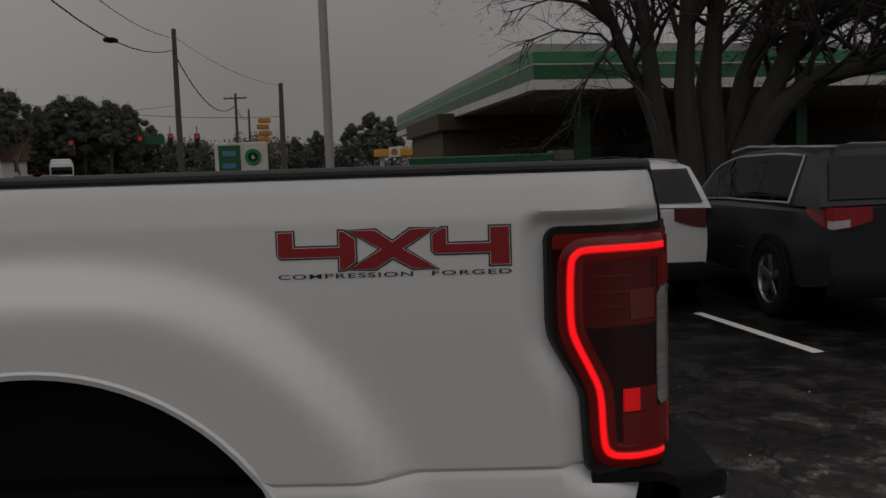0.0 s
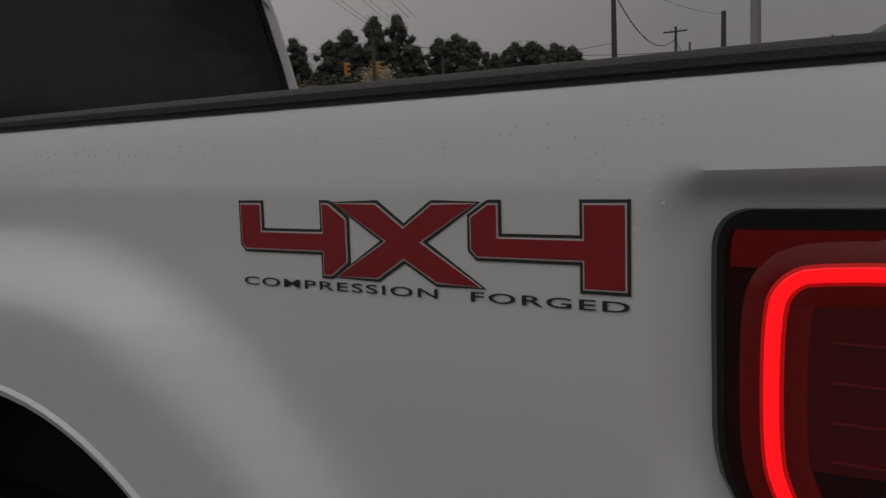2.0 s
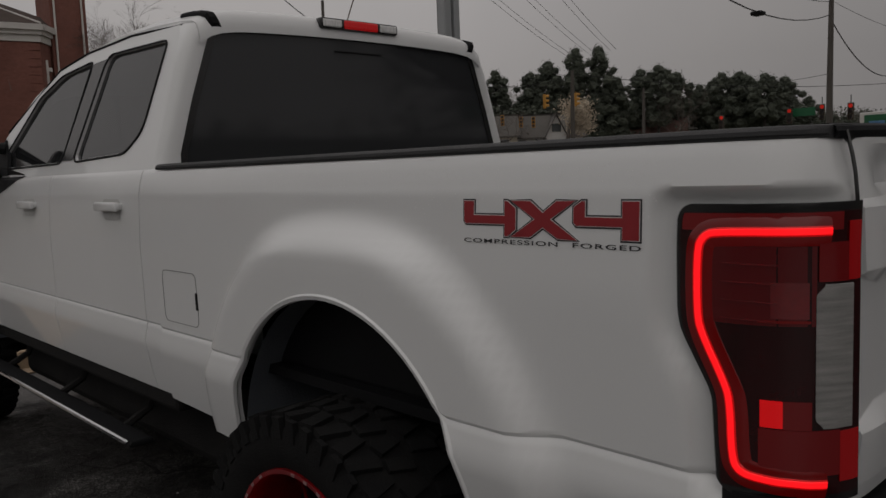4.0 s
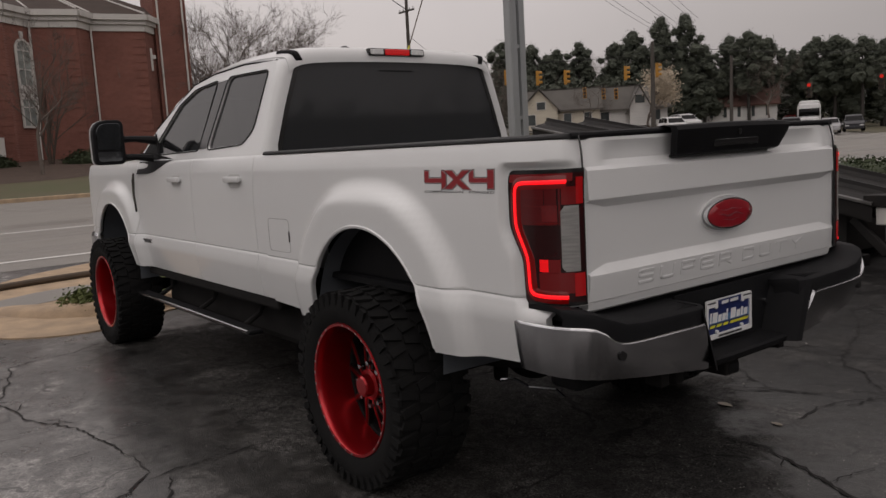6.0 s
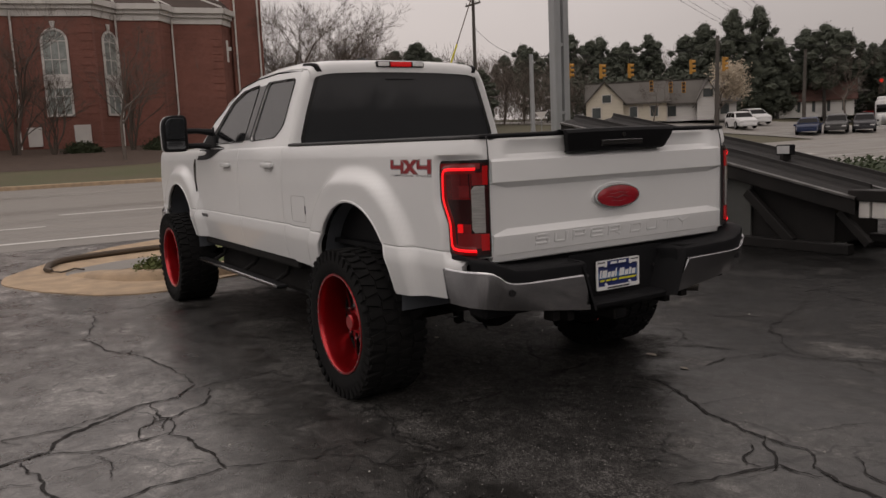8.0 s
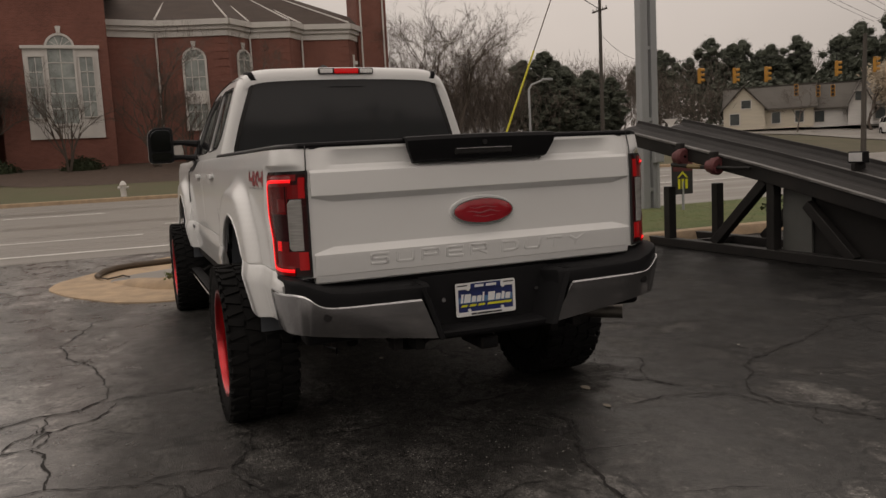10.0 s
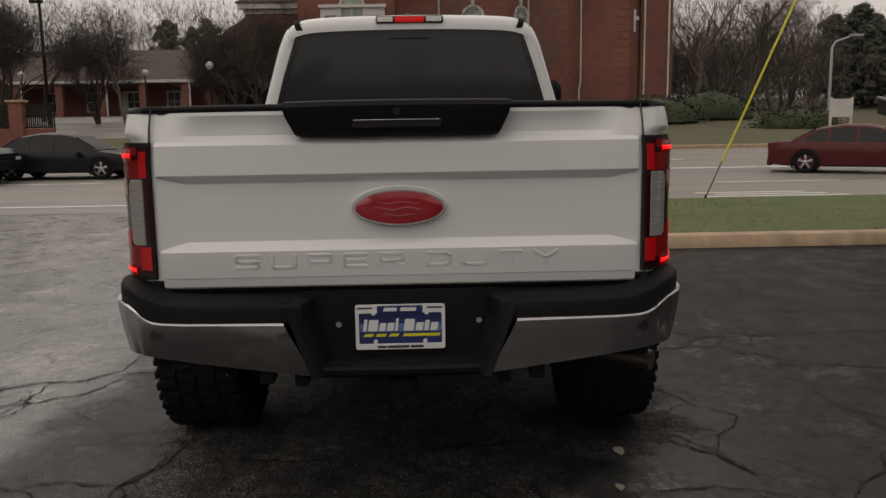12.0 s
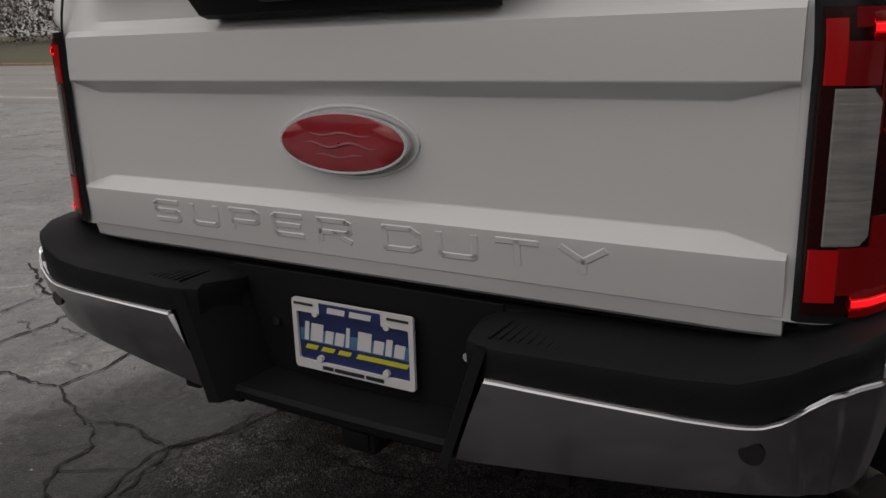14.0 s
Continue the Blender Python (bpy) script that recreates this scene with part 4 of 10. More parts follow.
tube(bm, [(-2.53, YC, 2.235), (-2.62, YC, 2.285), (-2.70, YC, 2.280), (-2.82, YC, 2.235)], [0.045, 0.028, 0.030, 0.012], 10)
part("roof_antenna", bm, BLACK_PLASTIC, roof, smooth=True)

rear_x = lambda z: -2.022 - (z - 1.62) * 0.004
win_z = [1.64, 1.74, 1.85, 1.96, 2.07, 2.100, 2.125, 2.142, 2.150]
win = [(CAB_Y - 0.876, 1.56), (CAB_Y + 0.876, 1.56)] + [(CAB_Y + glass_half(z), z) for z in win_z] + [(CAB_Y + 0.3, 2.160), (CAB_Y - 0.3, 2.160)] + [(CAB_Y - glass_half(z), z) for z in win_z[::-1]]
out = [(CAB_Y - 0.882, 1.42), (CAB_Y + 0.882, 1.42)] + [(CAB_Y + glass_half(z) + 0.006, z) for z in win_z[:-2]] + [(CAB_Y + 0.70, 2.168), (CAB_Y + 0.40, 2.182), (CAB_Y - 0.40, 2.182), (CAB_Y - 0.70, 2.168)] + [(CAB_Y - glass_half(z) - 0.006, z) for z in win_z[:-2][::-1]]
bm = bmesh.new()
sheet(bm, out, [win], lambda u, v: Vector((rear_x(v), u, v)), (-0.03, 0, 0))
part("cab_rear_frame", bm, PAINT, truck)
bm = bmesh.new()
sheet(bm, inflate(win, 0.004), [], lambda u, v: Vector((rear_x(v) - 0.006, u, v)))
rear_glass = part("rear_window", bm, TINT, truck, "dark tinted rear window")
bm = bmesh.new()
inner = inflate(win, -0.03)
sheet(bm, inflate(win, 0.002), [inner], lambda u, v: Vector((rear_x(v) - 0.002, u, v)))
part("window_border", bm, BLACK_GLOSS, rear_glass)
bm = bmesh.new()
box(bm, (rear_x(2.09) - 0.001, CAB_Y - 0.13, 2.072), (rear_x(2.09) + 0.004, CAB_Y + 0.13, 2.077))
part("defroster_line", bm, BLACK_PLASTIC, rear_glass)
# high brake light
bm = bmesh.new()
box(bm, (-2.045, CAB_Y - 0.215, 2.165), (-1.996, CAB_Y + 0.215, 2.213), 0.012)
brake = part("high_brake_light", bm, BLACK_GLOSS, truck, "high brake light with clear ends", smooth=True)
bm = bmesh.new()
box(bm, (-2.006, CAB_Y - 0.095, 2.170), (-1.992, CAB_Y + 0.095, 2.208), 0.008)
part("red_lens", bm, LED_SOFT, brake)
for s in (-1, 1):
    bm = bmesh.new()
    box(bm, (-2.006, CAB_Y + s * 0.155 - 0.05, 2.172), (-1.993, CAB_Y + s * 0.155 + 0.05, 2.206), 0.006)
    part("clear_lens", bm, BRIGHT_LENS, brake)
# hood, windshield and front
bm = bmesh.new()
rows = [[(x, YC + 0.93 * t, zz - 0.05 * abs(t) ** 3 + 0.03 * (1 - smoothstep(0.3, 0.5, abs(t)))) for t in np.linspace(-1, 1, 17)] for x, zz in ((-4.30, 1.66), (-4.6, 1.66), (-5.3, 1.63), (-5.8, 1.58), (-5.98, 1.50))]
grid(bm, rows, (0, 0, -0.03))
part("hood", bm, PAINT, truck, smooth=True)
bm = bmesh.new()
grid(bm, [[(-4.40, YC + 0.86 * t, 1.64) for t in np.linspace(-1, 1, 9)], [(-3.72, YC + 0.72 * t, 2.09) for t in np.linspace(-1, 1, 9)]])
part("windshield", bm, TINT, truck)
bm = bmesh.new()
box(bm, (-6.02, YC - 0.92, 0.95), (-5.97, YC + 0.92, 1.50), 0.02)
part("grille", bm, BLACK_GLOSS, truck)
bm = bmesh.new()
box(bm, (-6.13, YC - 1.0, 0.70), (-5.93, YC + 1.0, 0.95), 0.05)
part("front_bumper", bm, CHROME, truck)
# cabin: floor, seats and dash as seen dimly through the glass
bm = bmesh.new()
box(bm, (-4.40, 1.60, 0.76), (-2.06, 2 * YC - 1.60, 0.82))
cabin = part("cabin_floor", bm, CABIN, truck)
bm = bmesh.new()
box(bm, (-4.42, 1.62, 0.80), (-4.20, 2 * YC - 1.62, 1.58), 0.05)
part("dashboard", bm, CABIN, cabin)
for x, ys in ((-3.25, (YC - 0.42, YC + 0.42)), (-2.40, (YC - 0.48, YC, YC + 0.48))):
    for y in ys:
        bm = bmesh.new()
        box(bm, (x - 0.06, y - 0.23, 0.95), (x + 0.10, y + 0.23, 1.62), 0.05)
        box(bm, (x - 0.02, y - 0.12, 1.66), (x + 0.08, y + 0.12, 1.84), 0.035)
        part("seat_back", bm, CABIN, cabin, smooth=True)
bm = bmesh.new()
box(bm, (-2.07, 1.60, 0.80), (-2.05, 2 * YC - 1.60, 1.56))
part("cab_rear_wall", bm, CABIN, cabin)
# bed floor, bulkhead
bm = bmesh.new()
box(bm, (-1.95, 1.56, 0.93), (0.36, 2 * YC - 1.56, 0.96))
bed_floor = part("bed_floor", bm, BLACK_PLASTIC, truck, "ribbed black bed floor")
for y in np.arange(1.70, 3.35, 0.12):
    bm = bmesh.new()
    box(bm, (-1.93, y, 0.955), (0.34, y + 0.06, 0.972), 0.004)
    part("floor_rib", bm, BLACK_PLASTIC, bed_floor)
bm = bmesh.new()
box(bm, (-1.955, 1.56, 0.93), (-1.925, 2 * YC - 1.56, 1.585), 0.008)
part("bed_bulkhead", bm, PAINT, truck)

# ---- tailgate ----
TZ = [0.945, 0.952, 0.965, 0.983, 0.985, 1.00, 1.03, 1.055, 1.079, 1.081, 1.098, 1.113, 1.116, 1.16, 1.22, 1.28, 1.320, 1.323, 1.338, 1.351, 1.354, 1.40, 1.44, 1.456, 1.460, 1.470, 1.48, 1.49, 1.505, 1.52, 1.535, 1.55, 1.56, 1.568, 1.575]


def gate_side(y):
    return min(1.0, max(0.0, (abs(y - YC) - 0.755) / 0.090))


def gate_z(y, z):
    """Row heights: both creases pinch together towards the gate's edges."""
    k = gate_side(y)
    return z + k * (table(z, [0.945, 1.080, 1.115, 1.322, 1.352, 1.460, 1.575], [0.945, 1.080, 1.090, 1.345, 1.352, 1.460, 1.575]) - z)


def gate_x(y, z):
    d = abs(y - YC)
    side = 1 - gate_side(y)
    dish = 0.011 * smoothstep(0.30, 0.98, d)
    a = table(z, [0.945, 0.952, 0.983, 0.985, 1.079, 1.081, 1.113, 1.116, 1.320, 1.323, 1.351, 1.354, 1.456, 1.460, 1.470, 1.575], [-0.018, -0.010, -0.003, -0.001, 0.011, 0.011, -0.018 + dish, -0.019 + dish, -0.017 + dish, -0.016 + dish, 0.013, 0.014, 0.010, 0.007, -0.003, -0.030])
    if z < 1.09 or z > 1.34:
        a -= 0.006 * (1 - side) ** 2
    scoop = (1 - smoothstep(0.64, 0.80, d)) * table(z, [1.458, 1.470, 1.490, 1.515, 1.540, 1.560, 1.575], [0, 0.016, 0.036, 0.030, 0.017, 0.001, 0.0])
    return REAR + a - scoop


bm = bmesh.new()
ys = list(np.linspace(1.664, 1.80, 15)) + list(np.linspace(1.83, 3.20, 40)) + list(np.linspace(3.23, 3.366, 15))
grid(bm, [[(gate_x(y, z), y, gate_z(y, z)) for y in ys] for z in TZ], (-0.05, 0, 0))
tailgate = part("tailgate", bm, PAINT, truck, "white tailgate with stamped lettering", smooth=True, sharp=14)
bm = bmesh.new()
box(bm, (0.310, 1.67, 0.95), (0.322, 3.36, 1.570))
part("inner_panel", bm, PAINT, tailgate)
# black top cap and the handle housing
bm = bmesh.new()
sec = [(0.305, 1.573), (0.305, 1.588), (0.315, 1.594), (0.362, 1.596), (0.373, 1.591), (0.376, 1.583), (0.371, 1.574)]
grid(bm, [[(x, y, z + dz) for x, z in sec] for y, dz in ((1.622, -0.002), (1.8, 0.0), (2.515, 0.004), (3.23, 0.0), (3.408, -0.002))], (0, 0, -0.003))
part("top_cap", bm, BLACK_PLASTIC, tailgate, "black plastic tailgate cap", smooth=True)
bm = bmesh.new()
rows = []
for z, half, x in ((1.484, 0.345, 0.395), (1.482, 0.350, 0.412), (1.490, 0.358, 0.428), (1.520, 0.372, 0.440), (1.550, 0.386, 0.452), (1.582, 0.394, 0.462), (1.598, 0.394, 0.452), (1.603, 0.390, 0.42), (1.596, 0.385, 0.36)):
    rows.append([(x - 0.012 * abs(t) ** 8, YC + half * t, z + (0.004 * (1 - t * t) if z > 1.58 else 0)) for t in np.linspace(-1, 1, 25)])
grid(bm, rows, (-0.03, 0, 0))
housing = part("handle_housing", bm, BLACK_PLASTIC, tailgate, "black handle housing", smooth=True)
bm = bmesh.new()
box(bm, (0.430, YC - 0.155, 1.508), (0.447, YC + 0.155, 1.538), 0.006)
part("handle_slot", bm, BLACK_GLOSS, housing)
bm = bmesh.new()
box(bm, (0.440, YC - 0.150, 1.534), (0.4505, YC + 0.150, 1.538), 0.001)
part("slot_edge", bm, CHROME, housing)
bm = bmesh.new()
tube(bm, [(0.44, YC, 1.565), (0.4590, YC, 1.565)], 0.014, 12)
part("camera_eye", bm, BLACK_GLOSS, housing)

# stamped wide letters, drawn with strokes on a 2 x 1 cell
STROKES = {
    "S": [[(1, 1), (0.12, 1), (0, 0.88), (0, 0.58), (0.1, 0.5), (0.9, 0.5), (1, 0.42), (1, 0.1), (0.9, 0), (0, 0)]],
    "U": [[(0, 1), (0, 0.12), (0.1, 0), (0.9, 0), (1, 0.12), (1, 1)]],
    "P": [[(0, 0), (0, 1), (0.9, 1), (1, 0.9), (1, 0.5), (0.9, 0.4), (0, 0.4)]],
    "E": [[(1, 1), (0.1, 1), (0, 0.9), (0, 0.1), (0.1, 0), (1, 0)], [(0, 0.5), (0.9, 0.5)]],
    "R": [[(0, 0), (0, 1), (0.9, 1), (1, 0.9), (1, 0.5), (0.9, 0.4), (0, 0.4)], [(0.5, 0.4), (1, 0)]],
    "D": [[(0, 0), (0, 1), (0.8, 1), (1, 0.8), (1, 0.2), (0.8, 0), (0, 0)]],
    "T": [[(0, 1), (1, 1)], [(0.5, 1), (0.5, 0)]],
    "Y": [[(0, 1), (0.5, 0.45), (1, 1)], [(0.5, 0.45), (0.5, 0)]],
}


def stroke(bm, pts, half_h, half_v, place, rise):
    """A raised bar with sloping flanks along flat points."""
    for (a, b), (c, d) in zip(pts, pts[1:]):
        u = Vector((c - a, d - b))
        if u.length < 1e-6:
            continue
        u.normalize()
        n = Vector((-u.y * half_h, u.x * half_v))
        e = Vector((u.x * half_h, u.y * half_v)) * 0.6
        base, topv = [], []
        for p, s in (((a, b), -1), ((c, d), 1)):
            p = Vector(p)
            for k in (-1, 1):
                base.append(bm.verts.new(place(*(p + s * e * 1.2 + k * n * 1.35), 0.0)))
                topv.append(bm.verts.new(place(*(p + s * e * 0.8 + k * n * 0.75), rise)))
        o = (0, 1, 3, 2)
        bm.faces.new([topv[i] for i in o])
        for i in range(4):
            bm.faces.new((base[o[i]], base[o[(i + 1) % 4]], topv[o[(i + 1) % 4]], topv[o[i]]))


word = "SUPER DUTY"
cell = (3.118 - 1.918) / 9.35
y_at = 1.918
for ch in word:
    if ch == " ":
        y_at += 0.32 * cell
        continue
    bm = bmesh.new()
    for line in STROKES[ch]:
        stroke(bm, [(y_at + 0.012 + u * (cell * 0.80 - 0.024), 1.020 + v * 0.044) for u, v in line], 0.0075, 0.0060, lambda u, v, r: Vector((gate_x(u, v) - 0.001 + r, u, v)), 0.0026)
    part("stamped_letter", bm, PAINT, tailgate)
    y_at += cell

# oval badge: chrome ring, red face, plain swash
bm = bmesh.new()
cz = 1.229
ring = [(YC + 0.161 * math.cos(a), cz + 0.0635 * math.sin(a)) for a in np.linspace(0, 2 * math.pi, 48)[:-1]]
sheet(bm, ring, [], lambda u, v: Vector((REAR + 0.010, u, v)), (-0.025, 0, 0))
badge = part("oval_badge", bm, CHROME_BRIGHT, tailgate, "red oval badge in a chrome ring")
bm = bmesh.new()
rows = []
for r, x in ((1.0, 0.0106), (0.97, 0.0128), (0.7, 0.0150), (0.35, 0.0162), (0.02, 0.0166)):
    rows.append([(REAR + x, YC + 0.1555 * r * math.cos(a), cz + 0.058 * r * math.sin(a)) for a in np.linspace(0, 2 * math.pi, 49)])
grid(bm, rows)
part("badge_face", bm, BADGE_RED, badge, smooth=True)
SWASH = surface("swash_metal", (0.30, 0.10, 0.11), (0.22, 0.06, 0.07), rough=0.3, metal=0.7)
for lift_, wave_, r in ((0.018, 0.003, 0.0026), (-0.004, 0.005, 0.0034), (-0.026, 0.003, 0.0022)):
    bm = bmesh.new()
    reach_ = 0.10 * math.sqrt(1 - (lift_ / 0.055) ** 2)
    pts = [(u * reach_, lift_ + wave_ * math.sin(1.9 * math.pi * u + 60 * lift_)) for u in np.linspace(-1, 1, 33)]
    tube(bm, [(REAR + 0.0165 - 0.006 * (abs(u) / 0.15) ** 2 - 0.006 * (abs(v) / 0.0525) ** 2, YC + u, cz + v) for u, v in pts], [r * (0.35 + 0.65 * math.sin(math.pi * k / 32)) for k in range(33)], 6)
    part("badge_swash", bm, SWASH, badge, smooth=True)
bm = bmesh.new()
pts = [(gate_x(u, v) + 0.001, u, v) for u, v in [(YC + 0.172 * math.cos(a), cz + 0.073 * math.sin(a)) for a in np.linspace(0, 2 * math.pi, 40)]]
tube(bm, pts, 0.0045, 6)
part("badge_rim", bm, PAINT, tailgate, smooth=True)

# ---- tail lights ----
LP = [(0.152, 1.520), (0.20, 1.520), (0.27, 1.524), (0.320, 1.538), (0.356, 1.560), (0.380, 1.588), (0.394, 1.620), (0.399, 1.644)]
LS = [0.0]
for p, q_ in zip(LP, LP[1:]):
    LS.append(LS[-1] + math.dist(p, q_))
LEND = LS[-1]


def lamp_at(s, z, out_by):
    """A place on the tail light, s metres round its corner, out_by proud of the body."""
    x, y = table(s, LS, [p[0] for p in LP]), table(s, LS, [p[1] for p in LP])
    d = 0.01
    tx, ty = table(min(s + d, LEND), LS, [p[0] for p in LP]) - table(max(s - d, 0), LS, [p[0] for p in LP]), table(min(s + d, LEND), LS, [p[1] for p in LP]) - table(max(s - d, 0), LS, [p[1] for p in LP])
    n = Vector((ty, -tx, 0)).normalized()
    return Vector((x, y + 0.006 * smoothstep(1.38, 1.50, z), z)) + n * out_by


lamp_front = lambda z: table(z, [0.985, 0.988, 0.994, 1.004, 1.14, 1.155, 1.17, 1.25, 1.265, 1.29, 1.442, 1.450, 1.457, 1.463, 1.467, 1.469, 1.470], [0.100, 0.090, 0.081, 0.074, 0.067, 0.063, 0.056, 0.012, 0.007, 0.004, 0.004, 0.0055, 0.0085, 0.0135, 0.0195, 0.025, 0.031])


def lamp_patch(name, z0, z1, s0, s1, out_by, mat_, parent, flip, label="", nz=10, ns=8, ribs=0):
    """A patch on the lens; s0 and s1 may be functions of the height."""
    b = bmesh.new()
    rows_ = []
    for z in ([z0 + (z1 - z0) * (0.5 - 0.5 * math.cos(math.pi * i / (nz - 1))) for i in range(nz)] if nz in (40, 34) else np.linspace(z0, z1, nz)):
        a = s0(z) if callable(s0) else s0
        c = s1(z) if callable(s1) else s1
        k = 0.0008 * (1 if int(round((z - z0) * 1000 / 3)) % 2 else 0) if ribs else 0
        rows_.append([lamp_at(s, z, out_by + k) for s in np.linspace(a, c, ns)])
    grid(b, rows_, None)
    g = bmesh.ops.extrude_face_region(b, geom=list(b.faces))
    vs = [v for v in g["geom"] if isinstance(v, bmesh.types.BMVert)]
    bmesh.ops.translate(b, vec=Vector((-0.006, 0.008, 0)), verts=vs)
    return part(name, mirrored(b, flip), mat_, parent, label, smooth=True)


def lamp_band(name, line, half, out_by, mat_, parent, flip):
    """A lit light guide along (s, z) places."""
    b = bmesh.new()
    pts = [Vector(p) for p in line]
    rows_ = []
    for i, p in enumerate(pts):
        d = (pts[min(i + 1, len(pts) - 1)] - pts[max(i - 1, 0)]).normalized()
        n = Vector((-d.y, d.x)) * half
        rows_.append([lamp_at(*(p + n), out_by - 0.002), lamp_at(*(p + n * 0.5), out_by + 0.002), lamp_at(*(p - n * 0.5), out_by + 0.002), lamp_at(*(p - n), out_by - 0.002)])
    grid(b, rows_, (0.004, 0.006, 0))
    return part(name, mirrored(b, flip), mat_, parent, smooth=True)


def dense(line, n=8):
    out_ = []
    for (a, b), (c, d) in zip(line, line[1:]):
        out_ += [(a + (c - a) * k / n, b + (d - b) * k / n) for k in range(n)]
    return out_ + [line[-1]]


def softened(line):
    """The same line with its corners cut twice."""
    for _ in range(2):
        line = [line[0]] + [q_ for (a_, b_), (c_, d_) in zip(line, line[1:]) for q_ in ((0.75 * a_ + 0.25 * c_, 0.75 * b_ + 0.25 * d_), (0.25 * a_ + 0.75 * c_, 0.25 * b_ + 0.75 * d_))] + [line[-1]]
    return dense(line, 2)


for flip in (False, True):
    light = lamp_patch("tail_light", 0.985, 1.470, lamp_front, LEND, 0.008, BLACK_GLOSS, truck, flip, "smoked tail light with a lit red light guide", 40, 16)
    lamp_patch("dark_lens", 1.0, 1.456, lambda z: lamp_front(z) + 0.008, LEND - 0.006, 0.011, DARK_RED, light, flip, "", 34, 14)
    lamp_patch("upper_red_lens", 1.427, 1.455, lambda z: lamp_front(z) + 0.012, 0.262, 0.0125, UPPER_LIT, light, flip, "", 6, 14)
    lamp_patch("rear_red_lens", 1.346, 1.408, 0.225, 0.2735, 0.0135, DULL_RED, light, flip)
    lamp_patch("rear_lit_lens", 1.347, 1.440, 0.274, LEND - 0.010, 0.0135, REAR_LIT, light, flip, "lit red rear lens")
    lamp_patch("lower_red_lens", 1.032, 1.106, 0.142, 0.2595, 0.0135, DULL_RED, light, flip)
    lamp_patch("rear_lit_lens", 1.020, 1.103, 0.260, LEND - 0.010, 0.0135, REAR_LIT, light, flip, "lit red rear lens")
    lamp_patch("clear_lens", 1.109, 1.342, lambda z: 0.221 + 0.012 * (1 - smoothstep(1.109, 1.125, z)) + 0.014 * smoothstep(1.322, 1.342, z), LEND - 0.026, 0.0135, WHITE_LENS, light, flip, "ribbed clear reversing lens", 77, 6, ribs=1)
    guide = softened([(0.236, 1.426), (0.075, 1.426), (0.055, 1.417), (0.046, 1.396), (0.045, 1.290), (0.052, 1.255), (0.092, 1.175), (0.101, 1.145), (0.104, 1.050), (0.114, 1.030), (0.138, 1.022), (0.232, 1.018)])
    # the guide's glow falloff, laid on as two wider emissive bands
    lamp_band("guide_glow", guide, 0.0235, 0.0142, LED_HALO, light, flip)
    lamp_band("guide_glow", guide, 0.0128, 0.0152, LED_MID, light, flip)
    lamp_band("light_guide", guide, 0.0085, 0.0162, LED, light, flip)
    lamp_patch("inner_reflector", 1.275, 1.402, 0.068, 0.222, 0.0122, LIT_INNER, light, flip)
    lamp_patch("lit_block", 1.109, 1.153, 0.145, 0.176, 0.0145, LIT_BLOCK, light, flip, "lit red bulb block")
    lamp_patch("dim_block", 1.107, 1.153, 0.1765, 0.216, 0.0142, DULL_RED, light, flip)
    lamp_patch("reflector_block", 1.287, 1.345, 0.160, 0.212, 0.0130, RED_LENS, light, flip)
    lamp_patch("reflector_edge", 1.280, 1.284, 0.140, 0.214, 0.0140, LED_HALO, light, flip, "", 3)
    for z in (1.285, 1.315, 1.345, 1.375):
        lamp_band("reflector_fin", dense([(0.085, z), (0.165, z - 0.003)], 3), 0.0011, 0.0135, RED_LENS, light, flip)

# ---- decal: three layers of cut film on the near bed side ----
DX, DZ = -0.352, 1.4755
FIGURES = [
    [(0, 0), (0.031, 0), (0.031, 0.034), (0.117, 0.034), (0.117, 0), (0.126, 0), (0.149, 0.018), (0.149, 0.068), (0.128, 0.085), (0.117, 0.085), (0.117, 0.057), (0.006, 0.057), (0, 0.050)],
    [(0.134, 0), (0.187, 0), (0.219, 0.026), (0.252, 0), (0.300, 0), (0.240, 0.042), (0.304, 0.087), (0.256, 0.086), (0.219, 0.062), (0.187, 0.085), (0.134, 0.085), (0.196, 0.042)],
    [(0.293, 0.014), (0.312, 0), (0.322, 0), (0.322, 0.034), (0.402, 0.034), (0.402, 0), (0.440, 0), (0.440, 0.083), (0.402, 0.083), (0.402, 0.056), (0.300, 0.056), (0.293, 0.048)],
]


def decal_place(lift):
    return lambda u, v: Vector((u, SIDE + (v - 1.30) * (0.010 / 0.19) - lift, v))


decal = None
for outline in FIGURES:
    flat = [(DX + u, DZ - 0.875 * v) for u, v in outline]
    for grow, lift, mat_ in ((0.0030, 0.0012, DECAL_BLACK), (0.0000, 0.0020, DECAL_PALE), (-0.0014, 0.0027, DECAL_RED)):
        bm = bmesh.new()
        sheet(bm, inflate(flat, grow), [], decal_place(lift), (0, 0.0008, 0))
        if decal is None:
            decal = part("side_decal", bm, mat_, truck, "red and black off-road decal")
        else:
            part("decal_figure", bm, mat_, decal)


